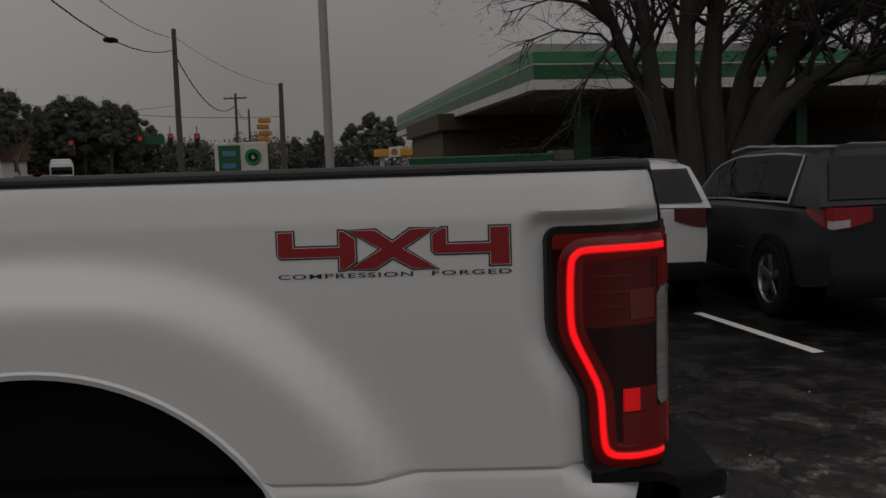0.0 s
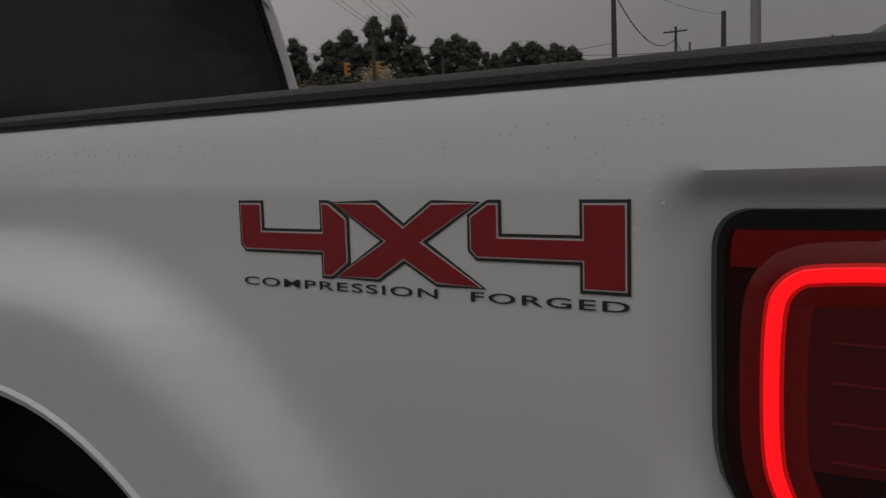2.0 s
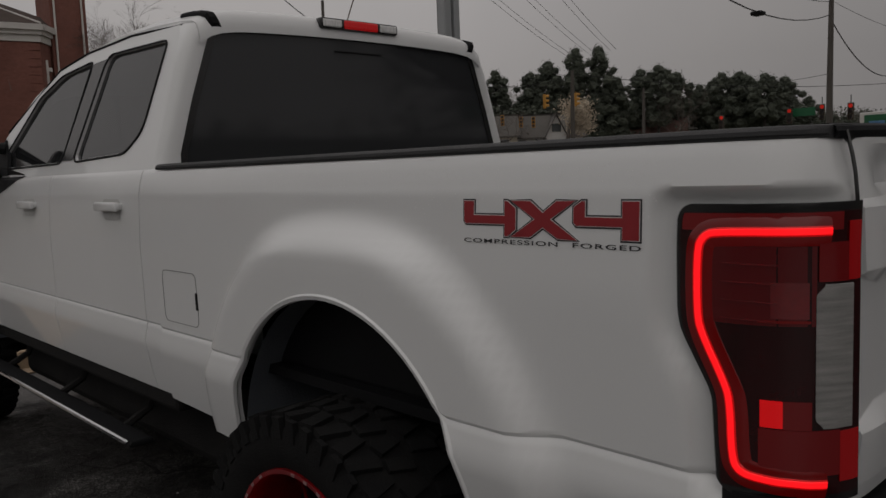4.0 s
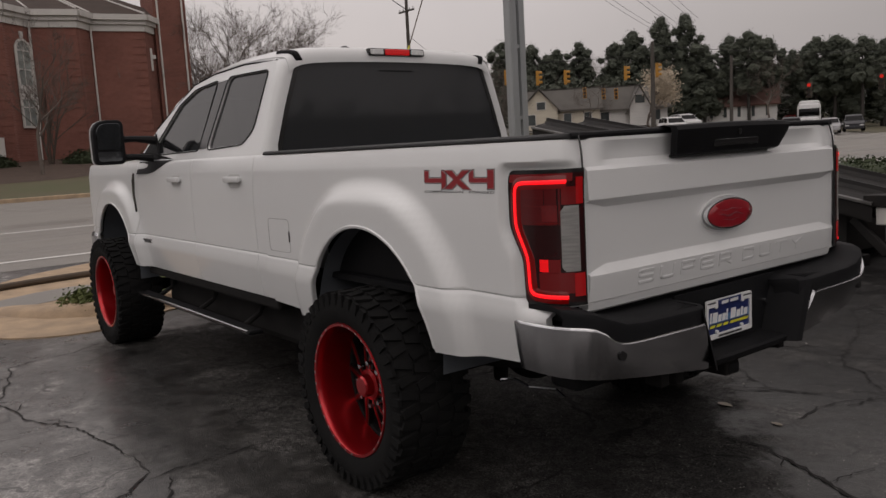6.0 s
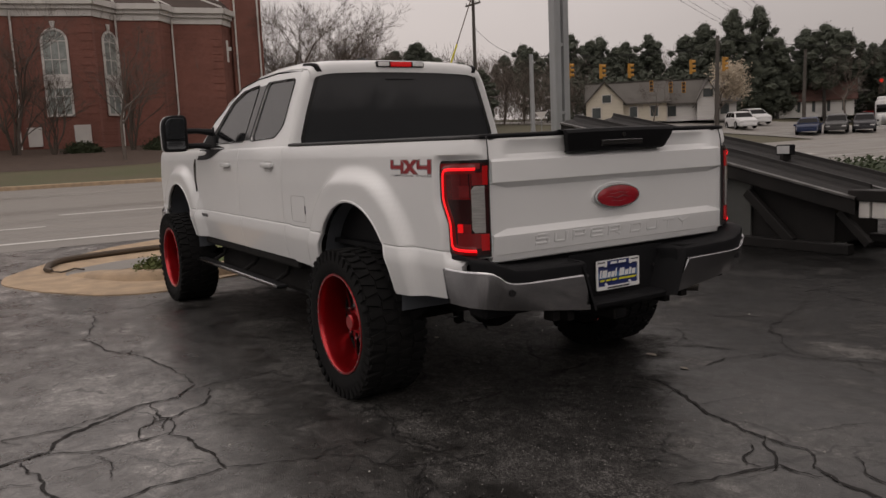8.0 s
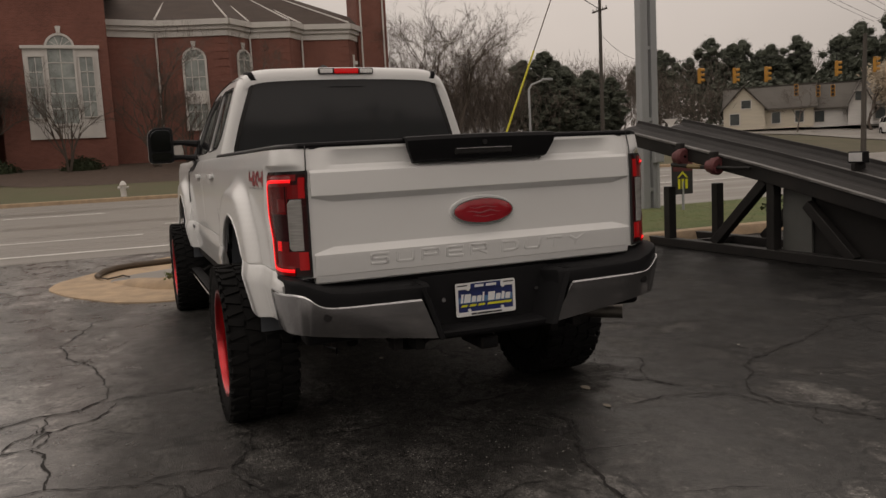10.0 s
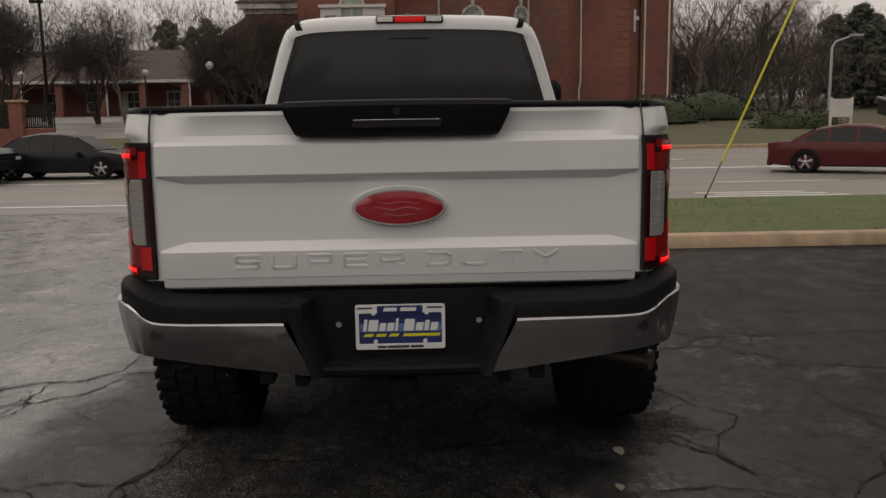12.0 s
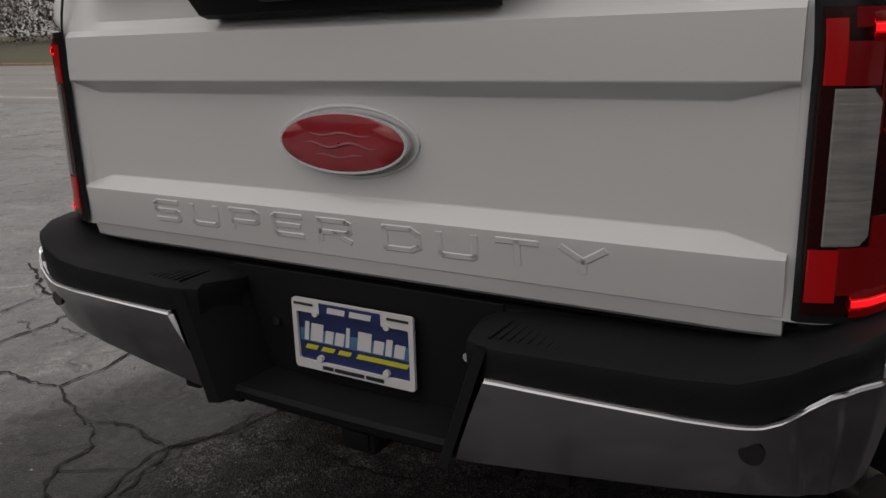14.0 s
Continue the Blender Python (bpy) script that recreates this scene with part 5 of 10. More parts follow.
def lettering(text, size, wide, place, name, mat_, parent, space=1.0):
    """Flat letters in the built-in font, laid by place(u, v)."""
    cu = bpy.data.curves.new(name, "FONT")
    cu.body, cu.size, cu.space_character = text, size, space
    cu.align_x = "LEFT"
    cu.offset = size * 0.012
    tmp = bpy.data.objects.new(name, cu)
    scene.collection.objects.link(tmp)
    bpy.context.view_layer.update()
    me = bpy.data.meshes.new_from_object(tmp.evaluated_get(bpy.context.evaluated_depsgraph_get()))
    bpy.data.objects.remove(tmp)
    xs_ = [v.co.x for v in me.vertices]
    x0, k = min(xs_), wide / (max(xs_) - min(xs_))
    b = bmesh.new()
    b.from_mesh(me)
    bpy.data.meshes.remove(me)
    for v in b.verts:
        v.co = place((v.co.x - x0) * k, v.co.y)
    return part(name, b, mat_, parent)


for text_, at_, wide_ in (("COMPRESSION", 0.000, 0.2560), ("FORGED", 0.2920, 0.1500)):
    lettering(text_, 0.0128, wide_, lambda u, v: Vector((DX + at_ + u, SIDE + (1.3862 + v - 1.30) * (0.010 / 0.19) - 0.0014, 1.3862 + v)), "decal_word", DECAL_BLACK, decal, 1.15)

# ---- rear bumper ----
bumper = part("bumper_core", (lambda b: (box(b, (0.24, 1.60, 0.66), (0.385, 2 * YC - 1.60, 0.925), 0.02), b)[1])(bmesh.new()), BLACK_PLASTIC, truck, "black and chrome rear step bumper")
BP = [(0.215, 1.492), (0.30, 1.490), (0.385, 1.498), (0.450, 1.520), (0.502, 1.560), (0.532, 1.610), (0.547, 1.680), (0.555, 1.78), (0.560, 1.95), (0.562, 2.22)]
for flip in (False, True):
    bm = bmesh.new()
    rows = []
    path = dense(BP, 6)
    for t in [*np.linspace(0, 0.96, 12), 0.985, 1.0]:
        row = []
        for x, y in path:
            top = table(y, [1.49, 1.545, 1.575, 1.60, 1.63, 1.66, 1.70, 1.76, 2.22], [0.925, 0.925, 0.919, 0.903, 0.877, 0.863, 0.858, 0.856, 0.853])
            bot = table(y, [1.49, 1.53, 1.60, 1.70, 1.80, 1.95, 2.19], [0.735, 0.735, 0.728, 0.715, 0.700, 0.680, 0.648])
            if x < 0.4 and y < 1.53:
                bot = 0.735
            z = bot + (top - bot) * t
            limit = 2.112 + (0.853 - z) / 0.20 * 0.092
            k = 0.012 - 0.055 * (1 - t) ** 1.4 - 0.008 * smoothstep(0.96, 1.0, t)
            yy = min(y, limit)
            nx, ny = (1, 0) if y > 1.6 else (table(y, [1.49, 1.60], [0.1, 1]), table(y, [1.49, 1.60], [-1, -0.2]))
            row.append((x + nx * k - 0.012, yy + ny * k * 0.6, z))
        rows.append(row)
    grid(bm, rows, (-0.03, 0.01, 0))
    chrome = part("chrome_wing", mirrored(clean(bm), flip), CHROME, truck, "brushed chrome bumper wing", smooth=True)
    # brighter strip added along the wing's top in place of its highlight
    bm = bmesh.new()
    tube(bm, [Vector(p) + Vector((0.002, 0, -0.002)) for p in rows[-1] if p[1] < 2.1125], 0.0026, 5)
    part("edge_highlight", mirrored(bm, flip), CHROME_BRIGHT, chrome, smooth=True)
    bm = bmesh.new()
    tube(bm, [(0.490, 1.672, 0.814), (0.5385, 1.672, 0.814)], 0.019, 16)
    part("parking_sensor", mirrored(bm, flip), BLACK_GLOSS, chrome, smooth=True)
    # black tread pad on top
    bm = bmesh.new()
    rows = []
    for y, xf, zt, zb in ((1.515, 0.405, 0.985, 0.93), (1.535, 0.455, 0.985, 0.925), (1.575, 0.500, 0.980, 0.92), (1.63, 0.530, 0.955, 0.90), (1.70, 0.541, 0.930, 0.860), (1.80, 0.547, 0.922, 0.852), (2.10, 0.550, 0.915, 0.850), (2.17, 0.52, 0.91, 0.845), (2.20, 0.42, 0.90, 0.83)):
        rows.append([(0.235, y, zt + 0.005), (0.36, y, zt + 0.006), (xf - 0.02, y, zt), (xf - 0.004, y, zt - 0.010), (xf, y, zt - 0.025), (xf - 0.004, y, zb)])
    grid(bm, rows, (0, 0, -0.02))
    pad = part("step_pad", mirrored(bm, flip), BLACK_PLASTIC, truck, "black plastic bumper pad", smooth=True)
    for k in range(22):
        bm = bmesh.new()
        box(bm, (0.43, 1.74 + 0.018 * k, 0.905), (0.522, 1.746 + 0.018 * k, 0.9186), 0.001)
        part("tread_rib", mirrored(bm, flip), BLACK_PLASTIC, pad)
    # side of the middle recess
    bm = bmesh.new()
    rows = [[(x, y0 + (0.90 - z) / 0.25 * 0.085, z) for x, y0 in ((0.548, 2.115), (0.536, 2.14), (0.48, 2.165), (0.39, 2.185))] for z in np.linspace(0.645, 0.90, 7)]
    grid(bm, rows)
    part("recess_side", mirrored(bm, flip), BLACK_PLASTIC, bumper, smooth=True)
    bm = bmesh.new()
    box(bm, (0.30, 2.12, 0.58), (0.42, 2.17, 0.66), 0.008)
    part("bumper_bracket", mirrored(bm, flip), UNDER, bumper)
    bm = bmesh.new()
    box(bm, (0.36, 2.00, 0.60), (0.44, 2.05, 0.66), 0.006)
    part("bumper_bracket", mirrored(bm, flip), UNDER, bumper)
bm = bmesh.new()
rows = [[(x, y, z + 0.006 * (abs(y - YC) / 0.38) ** 2) for y in np.linspace(2.15, 2.88, 15)] for x, z in ((0.385, 0.682), (0.44, 0.676), (0.490, 0.671), (0.500, 0.662), (0.496, 0.645), (0.475, 0.628), (0.36, 0.618))]
grid(bm, rows)
part("middle_step", bm, BLACK_PLASTIC, bumper, "black middle step with a moulded tread", smooth=True)
bm = bmesh.new()
box(bm, (0.383, 2.16, 0.62), (0.388, 2.87, 0.93), 0.002)
part("recess_back", bm, BLACK_PLASTIC, bumper)
bm = bmesh.new()
box(bm, (0.15, YC - 0.048, 0.535), (0.415, YC + 0.048, 0.600), 0.012)
hitch = part("hitch_receiver", bm, UNDER, truck, "black hitch receiver")
bm = bmesh.new()
box(bm, (0.41, YC - 0.036, 0.545), (0.422, YC + 0.036, 0.590), 0.006)
part("hitch_cap", bm, BLACK_PLASTIC, hitch, smooth=True)
bm = bmesh.new()
tube(bm, [(0.386, 2.285, 0.805), (0.398, 2.285, 0.805)], 0.011, 14)
part("plate_lock", bm, CHROME, bumper)
bm = bmesh.new()
tube(bm, [(0.386, 2.795, 0.812), (0.402, 2.795, 0.812)], 0.010, 14)
part("plate_lock", bm, CHROME_BRIGHT, bumper)
bm = bmesh.new()
for y in (1.657, 2 * YC - 1.657):
    box(bm, (0.29, y - 0.012, 0.95), (0.345, y + 0.012, 1.568))
part("gate_gap", bm, UNDER, truck, "dark gap beside the tailgate")
for flip in (False, True):
    bm = bmesh.new()
    tube(bm, [(0.378, 1.655, 1.582), (0.388, 1.652, 1.545), (0.394, 1.650, 1.515), (0.398, 1.648, 1.480), (0.399, 1.648, 1.462)], 0.0035, 6)
    part("gate_seam", mirrored(bm, flip), BLACK_GLOSS, truck, "dark curved seam beside the tailgate")
# dealer plate in a white frame; its writing is shown as plain bars
PX = 0.3985
bm = bmesh.new()
sheet(bm, rounded([(2.346, 0.711), (2.671, 0.711), (2.671, 0.877), (2.346, 0.877)], 0.010), [rounded([(2.358, 0.731), (2.659, 0.731), (2.659, 0.846), (2.358, 0.846)], 0.006)], lambda u, v: Vector((PX, u, v)), (0.008, 0, 0))
plate = part("plate_frame", bm, PLATE_WHITE, truck, "white plate frame round a blue dealer plate")
bm = bmesh.new()
box(bm, (PX - 0.004, 2.352, 0.716), (PX + 0.001, 2.665, 0.872))
part("blue_plate", bm, PLATE_BLUE, plate)


def plate_bar(y0, y1, z0, z1, mat_, name, lift=0.002, slant=0.0):
    b = bmesh.new()
    sheet(b, [(y0, z0), (y1, z0), (y1 + slant, z1), (y0 + slant, z1)], [], lambda u, v: Vector((PX + lift, u, v)), (0.0008, 0, 0))
    return part(name, b, mat_, plate)


plate_bar(2.360, 2.657, 0.775, 0.805, PLATE_LIGHT, "light_band", 0.0012)
plate_bar(2.425, 2.590, 0.846, 0.873, PLATE_BLUE, "header_panel", 0.0084)
x = 2.372
for w, h in ((0.012, 0.044), (0.034, 0.042), (0.022, 0.030), (0.024, 0.030), (0.010, 0.046), (0, 0), (0.036, 0.043), (0.026, 0.030), (0.016, 0.038), (0.026, 0.030)):
    if w:
        plate_bar(x, x + w, 0.778, 0.778 + h, PLATE_WHITE, "word_bar", 0.002, 0.006)
    x += (w + 0.006) if w else 0.016
for y0, y1 in ((2.372, 2.405), (2.417, 2.452), (2.464, 2.498), (2.515, 2.648)):
    plate_bar(y0, y1, 0.757, 0.768, PLATE_YELLOW, "yellow_dash", 0.002, 0.008)
for y0, y1 in ((2.447, 2.495), (2.508, 2.565)):
    plate_bar(y0, y1, 0.853, 0.866, PLATE_WHITE, "header_bar", 0.0094, 0.003)
for y0, y1 in ((2.425, 2.455), (2.459, 2.540), (2.545, 2.592)):
    plate_bar(y0, y1, 0.716, 0.725, DECAL_BLACK, "address_bar", 0.0084)
for y0 in (2.353, 2.606):
    plate_bar(y0, y0 + 0.055, 0.862, 0.868, DECAL_BLACK, "corner_bar", 0.0084)
for y0, z0 in ((2.418, 0.739), (2.598, 0.739), (2.412, 0.846), (2.604, 0.846)):
    bm = bmesh.new()
    tube(bm, [(PX, y0, z0), (PX + 0.010, y0, z0)], 0.008, 10)
    part("plate_screw", bm, PLATE_WHITE, plate)

# ---- wheels ----
bm = bmesh.new()
hub = (0, 0, 0)
R = WHEEL_R
tyre_prof = [(0.312, 0.012), (0.335, 0.0), (0.385, -0.012), (0.425, -0.006), (0.447, 0.012), (0.455, 0.03), (0.457, 0.18), (0.455, 0.33), (0.447, 0.348), (0.425, 0.366), (0.36, 0.36), (0.312, 0.345)]
lathe(bm, tyre_prof, 56, hub)
TYRE_MESH = from_bm("tyre", bm, TYRE, True)
bm = bmesh.new()
for k in range(44):
    a = 2 * math.pi * k / 44
    for y0, y1, da, h in ((0.0, 0.085, 0.0, 0.013), (0.095, 0.17, 0.07, 0.012), (0.19, 0.265, 0.0, 0.012), (0.275, 0.36, 0.07, 0.013)):
        m = Matrix.Rotation(a + da, 4, "Y") @ pose(0, 0, R - 0.012, 0, 0, 16 if k % 2 else -12)
        yc = (y0 + y1) / 2
        v = box(bm, (-0.019, -(y1 - y0) / 2, -0.004), (0.019, (y1 - y0) / 2, h))
        bmesh.ops.transform(bm, matrix=Matrix.Translation((0, yc, 0)) @ m, verts=v)
    for y0, s in ((-0.006, -1), (0.366, 1)):
        m = Matrix.Rotation(a + 0.05, 4, "Y") @ pose(0, y0, R - 0.038, 0, 0, 0)
        v = box(bm, (-0.016, -0.008, -0.026), (0.016, 0.008, 0.030))
        bmesh.ops.transform(bm, matrix=m, verts=v)
TREAD_MESH = from_bm("tread", bm, TYRE)
bm = bmesh.new()
lathe(bm, [(0.300, 0.20), (0.296, 0.05), (0.299, 0.012), (0.304, 0.004), (0.316, 0.002), (0.320, 0.012), (0.316, 0.02)], 64, hub)
RIM_MESH = from_bm("rim", bm, RIM_RED, True)
bm = bmesh.new()
lathe(bm, [(0.297, 0.34), (0.285, 0.345), (0.283, 0.20), (0.297, 0.195)], 40, hub)
DRUM_MESH = from_bm("rim_barrel", bm, UNDER, True)
bm = bmesh.new()
lathe(bm, [(0.30, 0.345), (0.10, 0.34), (0.01, 0.30)], 40, hub)
lathe(bm, [(0.20, 0.30), (0.20, 0.27), (0.06, 0.268)], 40, hub)
BRAKE_MESH = from_bm("brake_disc", bm, UNDER, True)


def spoke_mesh(dish, width, mat_, lift=0.0):
    b = bmesh.new()
    for s in (-1, 1):
        rows_ = []
        for r, y, w in ((0.06, 0.135 * dish, 0.020), (0.12, 0.145 * dish, 0.020), (0.20, 0.17 * dish, 0.018), (0.296, 0.195 * dish, 0.017)):
            off = s * (0.010 + 0.075 * r / 0.3)
            rows_.append([(off - w * width, y - lift, r), (off + w * width, y - lift, r)])
        grid(b, rows_, (0, 0.025, 0))
    return from_bm("spoke", b, mat_)


SPOKE_MESH = spoke_mesh(1.0, 1.0, surface("black_spoke", (0.02, 0.018, 0.018), rough=0.3, metal=0.4))
SPOKE_EDGE = spoke_mesh(1.0, 0.30, RIM_RED, 0.003)
bm = bmesh.new()
lathe(bm, [(0.075, 0.16), (0.075, 0.125), (0.055, 0.118), (0.050, 0.085), (0.042, 0.078), (0.002, 0.078)], 24, hub)
HUB_MESH = from_bm("hub_cap", bm, RIM_RED, True)
bm = bmesh.new()
tube(bm, [(0, 0.118, 0.105), (0, 0.145, 0.105)], 0.011, 8)
NUT_MESH = from_bm("lug_nut", bm, CHROME)
bm = bmesh.new()
for k in range(34):
    if 14 <= k <= 16 or k > 31:
        continue
    a = 2 * math.pi * k / 34
    v = box(bm, (-0.007, -0.0008, -0.004), (0.007, 0.0008, 0.004))
    bmesh.ops.transform(bm, matrix=Matrix.Rotation(a, 4, "Y") @ pose(0, 0.0016, 0.3095), verts=v)
MARK_MESH = from_bm("rim_marks", bm, surface("rim_mark", (0.30, 0.16, 0.16), rough=0.5))

base = Vector(truck.location)
for x, yo, flip in ((AXLE_R, 1.345, False), (AXLE_F, 1.345, False), (AXLE_R, 2 * YC - 1.345, True), (AXLE_F, 2 * YC - 1.345, True)):
    wheel = new("wheel", TYRE_MESH)
    wheel.parent = truck
    wheel.location = Vector((x, yo, WHEEL_R)) - base
    if flip:
        wheel.rotation_euler = (0, 0, math.pi)
    wheel["label"] = "large mud tyre on a deep red rim"
    for nm, me in (("tread", TREAD_MESH), ("rim", RIM_MESH), ("rim_barrel", DRUM_MESH), ("brake_disc", BRAKE_MESH), ("hub_cap", HUB_MESH), ("rim_lettering", MARK_MESH)):
        o = new(nm, me)
        o.parent = wheel
        if nm == "rim_lettering":
            tagged(o, kind="stuff")
    for k in range(6):
        for me in (SPOKE_MESH, SPOKE_EDGE):
            o = new("spoke", me)
            o.parent = wheel
            o.rotation_euler = (0, 2 * math.pi * k / 6 + 0.3, 0)
    for k in range(8):
        o = new("lug_nut", NUT_MESH)
        o.parent = wheel
        o.rotation_euler = (0, 2 * math.pi * k / 8, 0)

# ---- underbody ----
bm = bmesh.new()
for y in (2.05, 2.98):
    box(bm, (-5.7, y - 0.04, 0.66), (0.24, y + 0.04, 0.80), 0.01)
chassis = part("chassis_frame", bm, UNDER, truck)
for x in (AXLE_R, AXLE_F):
    bm = bmesh.new()
    tube(bm, [(x, 1.66, WHEEL_R), (x, 2 * YC - 1.66, WHEEL_R)], 0.055, 10)
    s = bmesh.ops.create_uvsphere(bm, u_segments=14, v_segments=10, radius=0.19)
    bmesh.ops.transform(bm, matrix=pose(x + 0.03, YC + (0 if x > -2 else 0.3), WHEEL_R), verts=s["verts"])
    part("axle", bm, UNDER, chassis, smooth=True)
for y in (1.98, 3.05):
    bm = bmesh.new()
    grid(bm, [[(x, y + dy, 0.60 - 0.10 * (1 - ((x + 0.85) / 0.75) ** 2)) for x in np.linspace(-1.6, -0.1, 14)] for dy in (-0.035, 0.035)], (0, 0, 0.05))
    part("leaf_spring", bm, UNDER, chassis)
    bm = bmesh.new()
    tube(bm, [(-0.60, y + (0.1 if y < YC else -0.1), 0.42), (-0.45, y, 0.80)], 0.035, 8)
    part("shock_absorber", bm, UNDER, chassis)
bm = bmesh.new()
tube(bm, [(-3.2, 3.10, 0.62), (-1.5, 3.12, 0.66), (-0.4, 3.16, 0.82), (-0.12, 3.22, 0.60), (0.0, 3.38, 0.56), (0.10, 3.52, 0.555)], 0.042, 12)
part("exhaust_pipe", bm, surface("dull_steel", (0.16, 0.15, 0.14), (0.08, 0.07, 0.06), rough=0.45, metal=0.9), chassis, "dull steel exhaust pipe", smooth=True)
bm = bmesh.new()
box(bm, (-4.7, 2.2, 0.42), (-2.2, 2.85, 0.80), 0.06)
box(bm, (-4.42, 1.70, 0.40), (-1.55, 2.08, 0.82), 0.05)
box(bm, (-4.42, 2.85, 0.44), (-1.75, 3.30, 0.82), 0.05)
part("gearbox_and_tank", bm, UNDER, chassis)
bm = bmesh.new()
tube(bm, [(-0.25, 1.78, 0.545), (-0.18, 1.80, 0.56), (-0.08, 1.79, 0.545), (0.05, 1.82, 0.555), (0.12, 1.80, 0.54)], 0.005, 5)
part("loose_cable", bm, CHROME, chassis)

# fine rain drops on the bed side
drng = random.Random(21)
bm = bmesh.new()
for _ in range(600):
    x, z = drng.uniform(-1.3, 0.12), 1.545 - 0.11 * drng.random() ** 1.5
    r = drng.uniform(0.0007, 0.0016)
    y = side_y(x, z) - 0.0003
    ring = [bm.verts.new((x + r * math.cos(k * 1.0472), y, z + 1.15 * r * math.sin(k * 1.0472))) for k in range(6)]
    tip = bm.verts.new((x, y - 0.26 * r, z))
    for k in range(6):
        bm.faces.new((ring[k], ring[(k + 1) % 6], tip))
solo("rain_drops", bm, surface("rain_drop", (0.82, 0.82, 0.82), (0.76, 0.76, 0.76), rough=0.06, scale=30, fine=100, coat=0.6), "fine rain drops on the white bed side", kind="stuff", smooth=True)

# ---- other vehicles ----
CAR_GLASS = glass("car_glass", (0.03, 0.03, 0.033), 0.03, 0.03, 0.45)
HEADLAMP = surface("headlamp", (0.55, 0.55, 0.55), (0.4, 0.4, 0.4), rough=0.15, coat=0.5)
ALLOY = surface("alloy", (0.45, 0.45, 0.46), (0.35, 0.35, 0.36), rough=0.3, metal=0.9)
DULL_LENS = surface("dull_red_lens", (0.11, 0.012, 0.018), (0.07, 0.008, 0.012), rough=0.2, fine=100, coat=0.4)
PAINTS = {}


def paint(key, c, rough=0.3):
    if key not in PAINTS:
        PAINTS[key] = surface("car_paint_" + key, c, tuple(0.85 * v for v in c), rough=rough, scale=2, fine=200, coat=0.05, spec=0.18)
    return PAINTS[key]


def wheel_meshes(r, w):
    b = bmesh.new()
    lathe(b, [(r * 0.64, 0.02), (r * 0.72, 0.0), (r * 0.92, 0.0), (r, 0.03), (r, w - 0.03), (r * 0.92, w), (r * 0.6, w)], 24, (0, 0, 0))
    tyre_ = from_bm("tyre", b, TYRE, True)
    b = bmesh.new()
    lathe(b, [(r * 0.66, 0.012), (r * 0.62, 0.03), (r * 0.60, 0.10)], 24, (0, 0, 0))
    lathe(b, [(r * 0.16, 0.028), (r * 0.10, 0.018), (0.004, 0.018)], 12, (0, 0, 0))
    for k in range(5):
        v = box(b, (-r * 0.10, 0.03, r * 0.08), (r * 0.10, 0.055, r * 0.63), 0.006)
        bmesh.ops.transform(b, matrix=Matrix.Rotation(2 * math.pi * k / 5, 4, "Y"), verts=v)
    rim_ = from_bm("rim", b, ALLOY, True)
    b = bmesh.new()
    lathe(b, [(r * 0.62, 0.11), (0.004, 0.11)], 20, (0, 0, 0))
    return tyre_, rim_, from_bm("brake_disc", b, UNDER)


WHEELS = {}


